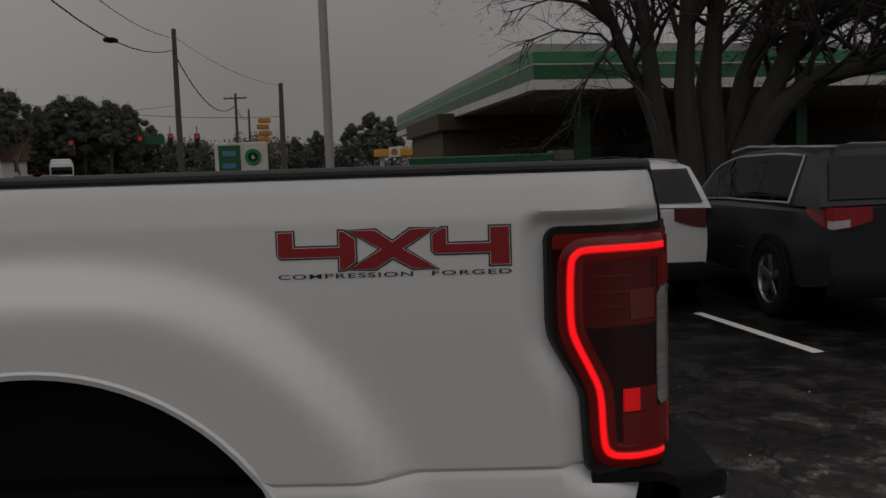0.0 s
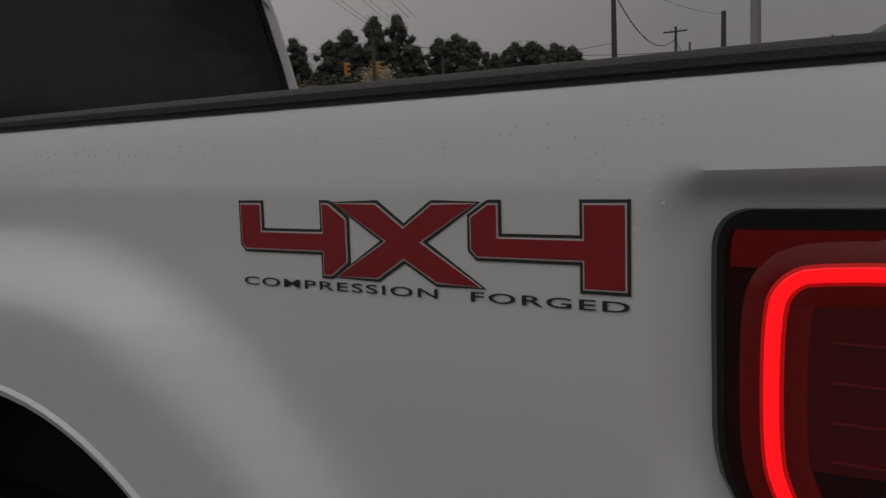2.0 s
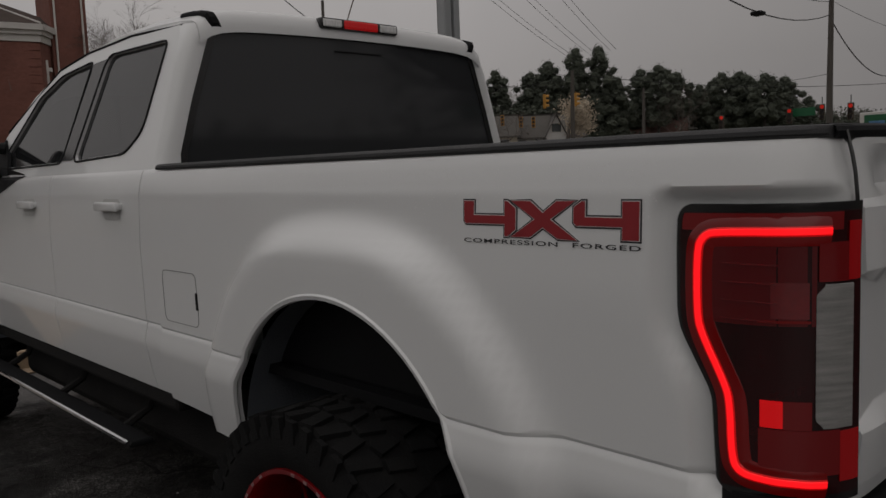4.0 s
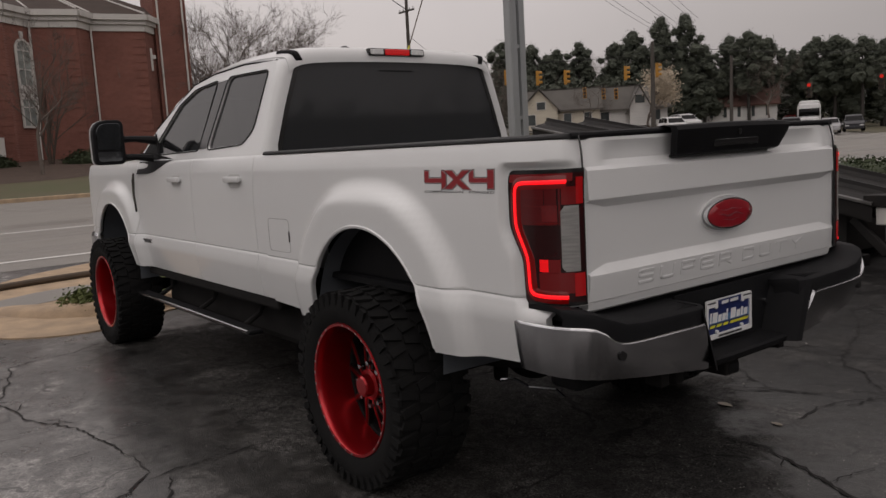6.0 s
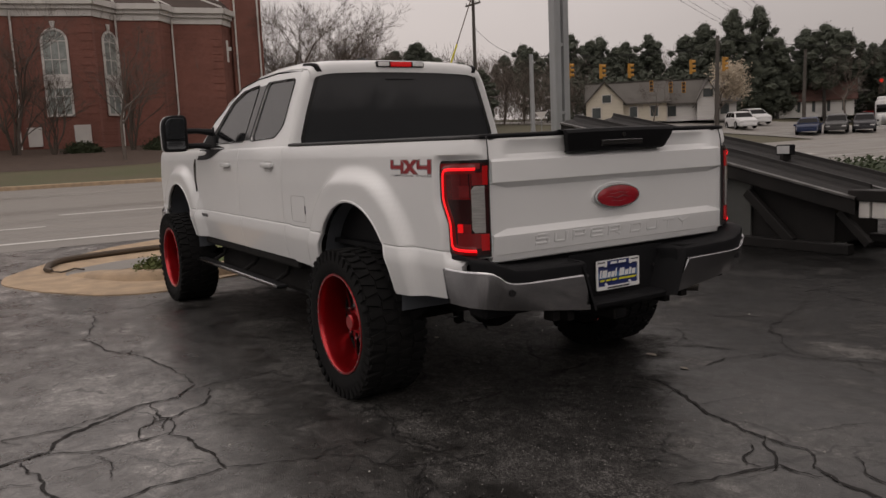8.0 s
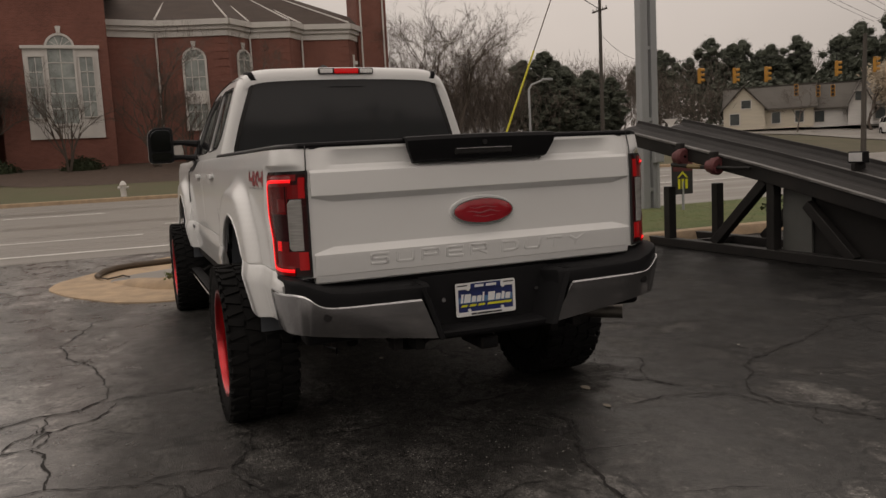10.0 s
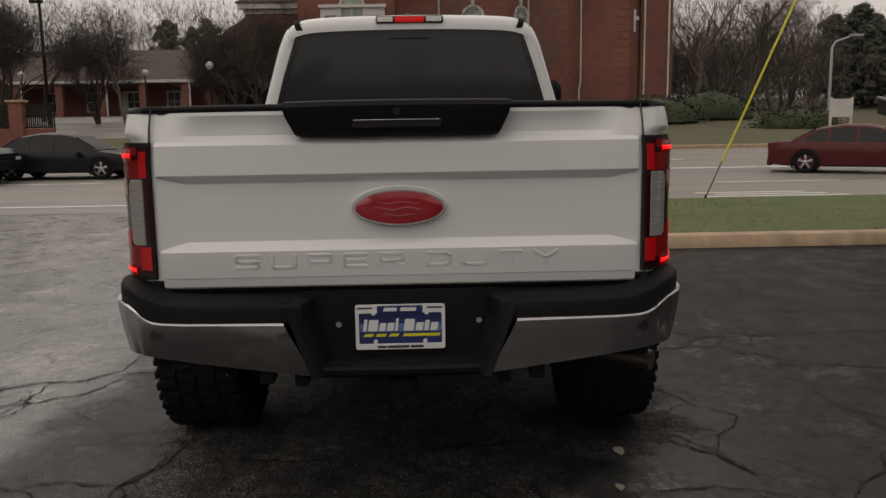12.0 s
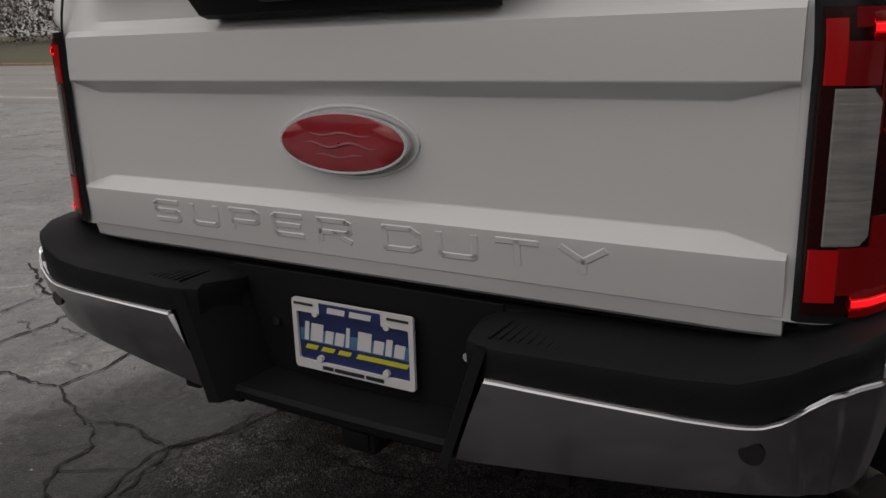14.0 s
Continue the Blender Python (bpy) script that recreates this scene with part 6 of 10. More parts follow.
def car(name, label, at, heading, col, L, W, H, belt, roof, wheelbase, overhang, r, lo=0.24, clad=None, rails=False, group="", chrome=False):
    """A car with its nose along +x of its own frame, from the belt line and roof line: lists of (x share, height share)."""
    top = thing(name, label, "truck" if "truck" in name else "car", (0, 0, 0), group)
    h = W / 2
    st = np.linspace(0, 1, 25)
    b = bmesh.new()
    rows_ = []
    for s in st:
        x = (s - 0.5) * L
        zb = H * table(s, [p[0] for p in belt], [p[1] for p in belt])
        taper = 1 - 0.10 * abs(2 * s - 1) ** 6 - 0.05 * abs(2 * s - 1) ** 2
        lo_ = lo + 0.10 * abs(2 * s - 1) ** 8
        mid = (zb + lo_) / 2
        half = [(h * 0.80 * taper, lo_), (h * 0.97 * taper, lo_ + 0.05), (h * taper, mid * 0.95), (h * taper, mid * 1.12), (h * 0.985 * taper, zb - 0.06), (h * 0.94 * taper, zb - 0.005), (h * 0.5 * taper, zb + 0.02)]
        rows_.append([(x, -y, z) for y, z in half] + [(x, y, z) for y, z in half[::-1]])
    grid(b, rows_)
    b.verts.ensure_lookup_table()
    n = len(rows_[0])
    b.faces.new([b.verts[i] for i in range(n)])
    b.faces.new([b.verts[(len(rows_) - 1) * n + i] for i in range(n)])
    part("body", b, col, top, smooth=True)
    # greenhouse
    b = bmesh.new()
    rs = [p[0] for p in roof]
    g = np.linspace(rs[0], rs[-1], 21)
    rows_ = []
    side_ = []
    for s in g:
        x = (s - 0.5) * L
        zb = H * table(s, [p[0] for p in belt], [p[1] for p in belt]) - 0.01
        zt = max(zb + 0.005, H * table(s, rs, [p[1] for p in roof]))
        k = (zt - zb) / (H - 0.6 * H)
        yt = h * (0.93 - 0.20 * min(1, k))
        rows_.append([(x, -h * 0.93, zb), (x, -yt, zt - 0.05 * min(1, k)), (x, -yt * 0.86, zt), (x, 0, zt + 0.015), (x, yt * 0.86, zt), (x, yt, zt - 0.05 * min(1, k)), (x, h * 0.93, zb)])
        side_.append((x, zb, zt, yt))
    grid(b, rows_)
    part("roof", b, col, top, smooth=True)
    # panes, each set a little proud
    def pane(s0, s1, f):
        for sg in (-1, 1):
            bb = bmesh.new()
            rr = []
            for s in np.linspace(s0, s1, 9):
                x = (s - 0.5) * L
                zb = float(np.interp(x, [q[0] for q in side_], [q[1] for q in side_]))
                zt = float(np.interp(x, [q[0] for q in side_], [q[2] for q in side_]))
                yt = float(np.interp(x, [q[0] for q in side_], [q[3] for q in side_]))
                a, c = 0.06, 0.80
                rr.append([(x, sg * (h * 0.93 + (yt - h * 0.93) * u * ((zt - 0.05) - zb) / max(0.02, zt - 0.05 - zb) + 0.006), zb + ((zt - 0.05) - zb) * u) for u in (a, 0.5, 0.93)])
            grid(bb, rr)
            part("side_window", bb, CAR_GLASS, top)
    a0, a1 = rs[0], rs[-1]
    span = a1 - a0
    pane(a0 + span * (0.17 if chrome else 0.13), a0 + (0.385 if chrome else 0.32) * span, 0)
    pane(a0 + (0.39 if chrome else 0.345) * span, a0 + (0.595 if chrome else 0.56) * span, 0)
    pane(a0 + span * (0.60 if chrome else 0.585), a0 + span * 0.86, 0)
    for i, j, nm in ((0, 1, "rear_window"), (-1, -2, "windshield")):
        bb = bmesh.new()
        p, q_ = roof[i], roof[j]
        x0, x1 = (p[0] - 0.5) * L, (q_[0] - 0.5) * L
        z0 = H * p[1]
        z1 = H * q_[1]
        out_ = -0.012 if i == 0 else 0.012
        grid(bb, [[(x0 + (x1 - x0) * u + out_, y * (h * 0.84 - 0.14 * h * u), z0 + (z1 - z0) * u + 0.012) for y in (-1, 0, 1)] for u in (0.10, 0.5, 0.90)])
        part(nm, bb, CAR_GLASS, top)
    if chrome:
        for sg in (-1, 1):
            bb = bmesh.new()
            pts = []
            for s in list(np.linspace(a0 + span * 0.16, a0 + span * 0.93, 14)):
                x = (s - 0.5) * L
                zb, zt, yt = (float(np.interp(x, [q[0] for q in side_], [q[i] for q in side_])) for i in (1, 2, 3))
                pts.append((x, zb, zt, yt))
            loop = [(x, sg * (h * 0.93 + 0.012), zb + 0.03) for x, zb, zt, yt in pts] + [(x, sg * (yt + 0.014), zt - 0.065) for x, zb, zt, yt in pts[::-1]]
            tube(bb, loop + [loop[0]], 0.013, 5)
            part("window_trim", bb, HEADLAMP, top, "chrome window trim")
    # lights
    zb0 = H * belt[0][1]
    zb1 = H * belt[-1][1]
    for sg in (-1, 1):
        wide_at = lambda q: h * (1 - 0.10 * abs(2 * q - 1) ** 6 - 0.05 * abs(2 * q - 1) ** 2)
        path_ = [((q - 0.5) * L, sg * (wide_at(q) + 0.008)) for q in (0.062, 0.045, 0.03, 0.015, 0.005)] + [(-L / 2 - 0.012, sg * (wide_at(0) - 0.02)), (-L / 2 - 0.014, sg * h * 0.68), (-L / 2 - 0.014, sg * h * 0.48)]
        for nm, f0, f1, mt, extra in (("tail_lamp", 0.0, 1.0, BADGE_RED if chrome else DULL_LENS, 0.0), ("clear_strip", 0.05, 0.40, HEADLAMP, 0.006)):
            if nm == "clear_strip" and not chrome:
                continue
            bb = bmesh.new()
            use = path_ if nm == "tail_lamp" else path_[4:7]
            low_ = [0.10, 0.05, 0.01, -0.02, -0.04, -0.05, -0.03, 0.03] if nm == "tail_lamp" else [-0.04, -0.05, -0.03]
            grid(bb, [[(x - extra, y + sg * extra * 0.5, (zb0 - 0.125 + dz) + (0.155 - dz) * f) for (x, y), dz in zip(use, low_)] for f in np.linspace(f0, f1, 4)], (0.02, -sg * 0.01, 0))
            lamp_ = part(nm, bb, mt, top if nm == "tail_lamp" else lamp_, smooth=True)
        bb = bmesh.new()
        box(bb, (L / 2 - 0.22, sg * h * 0.66 - 0.18, zb1 - 0.22), (L / 2 + 0.008, sg * h * 0.66 + 0.18, zb1 - 0.06), 0.04)
        part("headlamp", bb, HEADLAMP, top, smooth=True)
        bb = bmesh.new()
        xm = (rs[-1] - 0.5) * L - 0.10 * L
        box(bb, (xm - 0.10, sg * (h + 0.10) - 0.09, zb1 + 0.10), (xm + 0.02, sg * (h + 0.10) + 0.09, zb1 + 0.26), 0.03)
        part("side_mirror", bb, col, top, smooth=True)
        if rails:
            bb = bmesh.new()
            tube(bb, [((rs[1] - 0.5) * L, sg * h * 0.62, H * 0.985), (0, sg * h * 0.62, H * 1.02), ((rs[-2] - 0.5) * L, sg * h * 0.62, H * 0.99)], 0.018, 6)
            part("roof_rail", bb, ALLOY, top)
        for s0 in (0.35, 0.58):
            bb = bmesh.new()
            xh = (s0 - 0.5) * L
            box(bb, (xh - 0.10, sg * (h - 0.005) - 0.015, zb1 - 0.14), (xh + 0.10, sg * (h - 0.005) + 0.015, zb1 - 0.11), 0.006)
            part("door_handle", bb, col, top)
    for s0, nm in ((-1, "rear_bumper"), (1, "front_bumper")):
        bb = bmesh.new()
        box(bb, (s0 * L / 2 - 0.12, -h * 0.84, lo + 0.02), (s0 * L / 2 + 0.03 * s0 + 0.0, h * 0.84, lo + 0.30), 0.04) if s0 > 0 else box(bb, (-L / 2 - 0.03, -h * 0.84, lo + 0.02), (-L / 2 + 0.12, h * 0.84, lo + 0.24), 0.04)
        part(nm, bb, clad or col, top, smooth=True)
    bb = bmesh.new()
    box(bb, (-L / 2 - 0.02, -0.16, zb0 - 0.34), (-L / 2 + 0.03, 0.16, zb0 - 0.24), 0.004)
    part("number_plate", bb, PLATE_WHITE, top)
    # wheels in dark arches
    key = round(r, 3)
    if key not in WHEELS:
        WHEELS[key] = wheel_meshes(r, 0.22)
    for x in (-L / 2 + overhang, -L / 2 + overhang + wheelbase):
        for sg in (-1, 1):
            bb = bmesh.new()
            cc = [(x + (r + 0.075) * math.cos(a), r + (r + 0.065) * math.sin(a)) for a in np.linspace(-0.5, math.pi + 0.5, 22)]
            sheet(bb, cc, [[(x + (r + 0.012) * math.cos(a), r + (r + 0.012) * math.sin(a)) for a in np.linspace(0, 2 * math.pi, 25)[:-1]]], lambda u, v: Vector((u, sg * (h + 0.003), max(v, lo - 0.06))), (0, -sg * 0.03, 0))
            part("wheel_arch", bb, clad or UNDER, top)
            w = new("wheel", WHEELS[key][0])
            w.parent = top
            w.location = (x, sg * (h + 0.012), r)
            w.rotation_euler = (0, 0, 0 if sg < 0 else math.pi)
            for nm, me in (("rim", WHEELS[key][1]), ("brake_disc", WHEELS[key][2])):
                o = new(nm, me)
                o.parent = w
    top.matrix_basis = pose(at[0], at[1], at[2], 0, 0, heading)
    return top


SUV_BELT = [(0, 0.65), (0.05, 0.672), (0.5, 0.662), (0.72, 0.635), (0.78, 0.60), (0.95, 0.52), (1, 0.44)]
SUV_ROOF = [(0.012, 0.672), (0.075, 0.955), (0.10, 0.978), (0.25, 1.0), (0.48, 0.99), (0.60, 0.93), (0.76, 0.60)]
SEDAN_BELT = [(0, 0.60), (0.04, 0.655), (0.18, 0.66), (0.5, 0.63), (0.74, 0.62), (0.95, 0.52), (1, 0.42)]
SEDAN_ROOF = [(0.13, 0.66), (0.28, 0.93), (0.42, 1.0), (0.55, 0.985), (0.62, 0.94), (0.78, 0.63)]

# two cars in the neighbouring bays, seen past the tailgate
d_bay = 92.0
car("sport_utility_car", "black sport utility car with chrome window trim in a parking bay", (3.96, 9.72, 0), d_bay, paint("black", (0.028, 0.028, 0.030)), 5.0, 1.98, 1.71, SUV_BELT, SUV_ROOF, 3.0, 1.0, 0.39, 0.30, BLACK_PLASTIC, True, chrome=True)
car("compact_suv", "white compact sport utility car in a parking bay", (1.68, 10.98, 0), d_bay, paint("white", (0.62, 0.62, 0.62)), 4.65, 1.88, 1.63, SUV_BELT, SUV_ROOF, 2.75, 0.95, 0.36, 0.28, BLACK_PLASTIC, True)
# traffic standing on the road
car("sedan", "dark red sedan with a pale roof on the road", (-20.0, 15.4, 0.0), 58, paint("maroon", (0.085, 0.016, 0.017)), 4.75, 1.80, 1.42, SEDAN_BELT, SEDAN_ROOF, 2.75, 1.05, 0.33, 0.20)
car("sedan", "black sedan with pale wheels on the road", (-23.0, -8.9, land(-23.0, -8.9)), 90, paint("ink", (0.012, 0.012, 0.014)), 4.75, 1.85, 1.46, SEDAN_BELT, SEDAN_ROOF, 2.78, 1.05, 0.33, 0.20)
# black crew cab pickup behind the sedan: cab, open bed, chrome handles
PICKUP_BELT = [(0, 0.585), (0.36, 0.60), (0.5, 0.60), (0.72, 0.60), (0.78, 0.585), (0.97, 0.54), (1, 0.46)]
PICKUP_ROOF = [(0.375, 0.62), (0.405, 0.955), (0.43, 0.985), (0.52, 1.0), (0.60, 0.985), (0.66, 0.93), (0.76, 0.61)]
car("pickup_truck", "black crew cab pickup with chrome handles on the road", (-20.9, -12.6, land(-20.9, -12.6)), 90, paint("jet", (0.010, 0.011, 0.013)), 5.8, 2.0, 1.95, PICKUP_BELT, PICKUP_ROOF, 3.65, 1.15, 0.40, 0.42)
# cars waiting by the crossing, far off
for x, y, hd, key, c, suv in ((-34.6, 57.3, -60, "navy", (0.02, 0.03, 0.07), 0), (-34.2, 60.4, -60, "grey", (0.06, 0.06, 0.06), 1), (-33.8, 63.6, -60, "graphite", (0.04, 0.04, 0.045), 1), (-41.9, 58.6, -35, "white", (0.62, 0.62, 0.62), 1), (-44.8, 64.3, -30, "white", (0.62, 0.62, 0.62), 1), (-51.8, 95.2, -70, "red", (0.30, 0.02, 0.02), 0), (-33.0, 68.4, -62, "silver", (0.35, 0.35, 0.36), 0), (-33.2, 73.0, -62, "graphite", (0.04, 0.04, 0.045), 1)):
    word_ = {"navy": "dark blue", "grey": "dark grey", "graphite": "dark grey", "white": "white", "red": "red", "silver": "silver"}[key]
    car("sport_utility_car" if suv else "sedan", word_ + (" sport utility car" if suv else " sedan") + " far off beside the crossing", (x, y, land(x, y)), hd, paint(key, c), 4.25, 1.7, 1.52 if suv else 1.32, SUV_BELT if suv else SEDAN_BELT, SUV_ROOF if suv else SEDAN_ROOF, 2.5, 0.9, 0.31, 0.20, group="cars at the crossing")
# white tractor unit far off
semi = thing("semi_truck", "white semi truck tractor far off on the crossing road", "truck", (0, 0, 0))
WHITE = paint("white", (0.62, 0.62, 0.62))
for nm, lo_, hi_, bev, mt in (("cab", (-1.6, -1.2, 1.0), (1.2, 1.2, 3.6), 0.25, WHITE), ("hood", (1.0, -1.0, 0.9), (3.0, 1.0, 2.1), 0.3, WHITE), ("roof_fairing", (-1.5, -1.1, 3.3), (0.4, 1.1, 4.0), 0.3, WHITE), ("windshield", (1.12, -1.05, 2.25), (1.26, 1.05, 3.1), 0.05, CAR_GLASS), ("grille", (2.95, -0.5, 1.0), (3.06, 0.5, 1.9), 0.03, ALLOY), ("bumper", (2.7, -1.2, 0.4), (3.1, 1.2, 0.85), 0.08, WHITE), ("chassis", (-4.5, -0.5, 0.6), (1.0, 0.5, 1.0), 0.03, UNDER)):
    bm = bmesh.new()
    box(bm, lo_, hi_, bev)
    part(nm, bm, mt, semi, smooth=True)
for x in (2.2, -2.6, -3.8):
    for sg in (-1, 1):
        w = new("wheel", WHEELS[0.39][0])
        w.parent = semi
        w.location, w.scale, w.rotation_euler = (x, sg * 1.2, 0.5), (1.28, 1.28, 1.28), (0, 0, 0 if sg < 0 else math.pi)
semi.matrix_basis = pose(-45.0, 87.2, land(-45.0, 87.2) - 0.75, 0, 0, -62)

# ---- church across the road ----
def brick(name, a, b, mortar, scale=1.0):
    m = surface(name, a, b, rough=0.9, scale=0.6, fine=9)
    n, l = m.node_tree.nodes, m.node_tree.links
    p = n["Principled BSDF"]
    old = p.inputs["Base Color"].links[0].from_socket
    co, sep, cmb, br, mul = n.new("ShaderNodeTexCoord"), n.new("ShaderNodeSeparateXYZ"), n.new("ShaderNodeCombineXYZ"), n.new("ShaderNodeTexBrick"), n.new("ShaderNodeMix")
    add = n.new("ShaderNodeMath")
    add.operation = "ADD"
    l.new(co.outputs["Object"], sep.inputs[0])
    l.new(sep.outputs["X"], add.inputs[0])
    l.new(sep.outputs["Y"], add.inputs[1])
    l.new(add.outputs[0], cmb.inputs["X"])
    l.new(sep.outputs["Z"], cmb.inputs["Y"])
    l.new(cmb.outputs[0], br.inputs["Vector"])
    br.inputs["Scale"].default_value = scale
    br.inputs["Brick Width"].default_value, br.inputs["Row Height"].default_value, br.inputs["Mortar Size"].default_value = 0.21, 0.075, 0.008
    br.inputs["Color1"].default_value, br.inputs["Color2"].default_value = (1, 1, 1, 1), (0.74, 0.72, 0.72, 1)
    br.inputs["Mortar"].default_value = (*mortar, 1)
    mul.data_type, mul.blend_type = "RGBA", "MULTIPLY"
    mul.inputs["Factor"].default_value = 1.0
    l.new(old, mul.inputs["A"])
    l.new(br.outputs["Color"], mul.inputs["B"])
    l.new(mul.outputs["Result"], p.inputs["Base Color"])
    return m


BRICK = brick("red_brick", (0.215, 0.083, 0.060), (0.150, 0.058, 0.042), (1.25, 1.5, 1.7))
TRIM = surface("white_trim", (0.58, 0.56, 0.53), (0.48, 0.46, 0.44), rough=0.7, scale=1.2, fine=20)
SHINGLE = surface("brown_shingle", (0.045, 0.032, 0.027), (0.070, 0.050, 0.041), rough=0.9, scale=0.8, fine=14, bump=0.6, streak=(1, 1, 5))
PANE = surface("dim_window", (0.030, 0.036, 0.038), (0.07, 0.08, 0.08), rough=0.12, scale=0.7, fine=4)
CHURCH_PANE = surface("leaded_window", (0.34, 0.37, 0.35), (0.14, 0.16, 0.155), rough=0.18, scale=1.4, fine=9)
church = thing("church", "red brick church with white cornice and arched windows", "church", (-54, 4, 1.9))
BASE, EAVE = 1.4, 10.9


def arched(parent, centre, along, w, z0, z1, arch_top=True, rows_of=4, cols=2, panel=0.0, panes=None, border=0.13):
    """A window in a white frame, with bars, on a wall that runs along a direction."""
    cx, cy = centre
    d = Vector(along).normalized()
    n = Vector((d.y, -d.x))
    def at(u, v, o):
        return Vector((cx + d.x * u + n.x * o, cy + d.y * u + n.y * o, v))
    h = w / 2
    zs = z1 - (h if arch_top else 0)
    outl = [(-h, z0), (h, z0)] + ([(h * math.cos(a), zs + h * math.sin(a)) for a in np.linspace(0, math.pi, 13)] if arch_top else [(h, z1), (-h, z1)])
    b = bmesh.new()
    sheet(b, inflate(outl, border), [outl], lambda u, v: at(u, v, 0.05), (n.x * 0.10, n.y * 0.10, 0))
    win_ = part("window", b, TRIM, parent, "white framed window")
    b = bmesh.new()
    sheet(b, outl, [], lambda u, v: at(u, v, 0.06))
    part("pane", b, panes or PANE, win_)
    def bar(u0, v0, u1, v1):
        b_ = bmesh.new()
        sheet(b_, [(u0, v0), (u1, v0), (u1, v1), (u0, v1)], [], lambda u, v: at(u, v, 0.062), (n.x * 0.03, n.y * 0.03, 0))
        part("glazing_bar", b_, TRIM, win_)
    for i in range(1, rows_of + 1):
        z = z0 + (zs - z0) * i / rows_of
        bar(-h, z - 0.03, h, z + 0.03)
    for i in range(1, cols):
        u = -h + w * i / cols
        bar(u - 0.025, z0, u + 0.025, zs)
    if arch_top:
        for a in (0.6, 1.2, 1.94, 2.54):
            b = bmesh.new()
            tube(b, [at(0, zs, 0.075), at(0.96 * h * math.cos(a), zs + 0.96 * h * math.sin(a), 0.075)], 0.022, 4)
            part("glazing_bar", b, TRIM, win_)
        b = bmesh.new()
        sheet(b, [(-0.10, z1 + 0.16), (0.10, z1 + 0.16), (0.16, z1 + 0.55), (-0.16, z1 + 0.55)], [], lambda u, v: at(u, v, 0.03), (n.x * 0.08, n.y * 0.08, 0))
        part("keystone", b, TRIM, win_)
    if panel:
        b = bmesh.new()
        sheet(b, [(-h, z0 + panel), (h, z0 + panel), (h, z0 + panel + 0.86), (-h, z0 + panel + 0.86)], [], lambda u, v: at(u, v, 0.08), (n.x * 0.03, n.y * 0.03, 0))
        part("spandrel", b, TRIM, win_)


def brick_wall(a, c, z0, z1, thick, parent, quoins=True):
    """A straight brick wall from a to c, its outside towards the road, with projecting quoins at its first corner."""
    d = (Vector(c) - Vector(a)).normalized()
    n = Vector((d.y, -d.x))
    b = bmesh.new()
    sheet(b, [a, c, tuple(Vector(c) - n * thick), tuple(Vector(a) - n * thick)], [], lambda u, w: Vector((u, w, z0)), (0, 0, z1 - z0))
    w_ = part("wall", b, BRICK, parent)
    for k in range(18 if quoins else 0):
        b = bmesh.new()
        z = z0 + 0.4 + 0.5 * k
        e = Vector(c) - d * 0.33
        q = [tuple(e + d * 0.33 + n * 0.04), tuple(e - d * (0.33 + 0.12 * (k % 2)) + n * 0.04), tuple(e - d * 0.3 - n * 0.1), tuple(e + d * 0.33 - n * 0.1)]
        sheet(b, q, [], lambda u, w: Vector((u, w, z)), (0, 0, 0.36))
        part("quoin", b, BRICK, w_)
    return w_, d, n


# stepped bays that recede along the road: each a long face and a short return
BAYS = [(-52.4, 0.97), (-52.7, 3.9), (-51.3, 8.35), (-52.8, 10.0), (-52.05, 12.6), (-53.3, 13.7), (-52.6, 16.95), (-53.9, 18.0)]
for i, (a, c) in enumerate(zip(BAYS, BAYS[1:])):
    wall, d, n = brick_wall(a, c, BASE, EAVE, 0.35, church, i % 2 == 1)
    for o, z0, z1 in ((0.10, 10.30, 10.72), (0.26, 10.72, 10.98), (0.46, 10.98, 11.34)):
        bm = bmesh.new()
        e = d * (o * 0.42)
        q = [tuple(Vector(a) + n * o - e), tuple(Vector(c) + n * o + e), tuple(Vector(c) - n * 0.35), tuple(Vector(a) - n * 0.35)]
        sheet(bm, q, [], lambda u, w: Vector((u, w, z0)), (0, 0, z1 - z0))
        part("cornice", bm, TRIM, wall)
    if i in (0, 2, 4):
        x1, y1 = c
        bm = bmesh.new()
        tube(bm, [(x1 + 0.30, y1, 10.6), (x1 + 0.18, y1 + 0.02, 10.0), (x1 + 0.16, y1 + 0.02, 4.4), (x1 + 0.24, y1 - 0.1, 4.0), (x1 + 0.22, y1 - 0.1, 1.6)], 0.065, 6)
        part("downpipe", bm, TRIM, wall)
# gabled front block
wall, d, n = brick_wall((-50.3, -5.25), (-50.3, 0.95), BASE, 13.6, 0.35, church, False)
bm = bmesh.new()
box(bm, (-52.8, 0.60, BASE), (-50.65, 0.95, 13.6))
part("wall", bm, BRICK, church)
bm = bmesh.new()
g = [bm.verts.new(p) for p in ((-49.8, -5.9, 13.5), (-49.8, 1.6, 13.5), (-49.8, -2.15, 17.4), (-62, -5.9, 13.5), (-62, 1.6, 13.5), (-62, -2.15, 17.4))]
for f in ((0, 1, 2), (3, 5, 4), (0, 2, 5, 3), (1, 4, 5, 2), (0, 3, 4, 1)):
    bm.faces.new([g[i] for i in f])
part("gable_roof", bm, SHINGLE, church)
bm = bmesh.new()
sheet(bm, [(-5.5, 13.55), (1.2, 13.55), (-2.15, 17.1)], [], lambda u, v: Vector((-49.75, u, v)), (0.12, 0, 0))
part("gable_face", bm, BRICK, church)
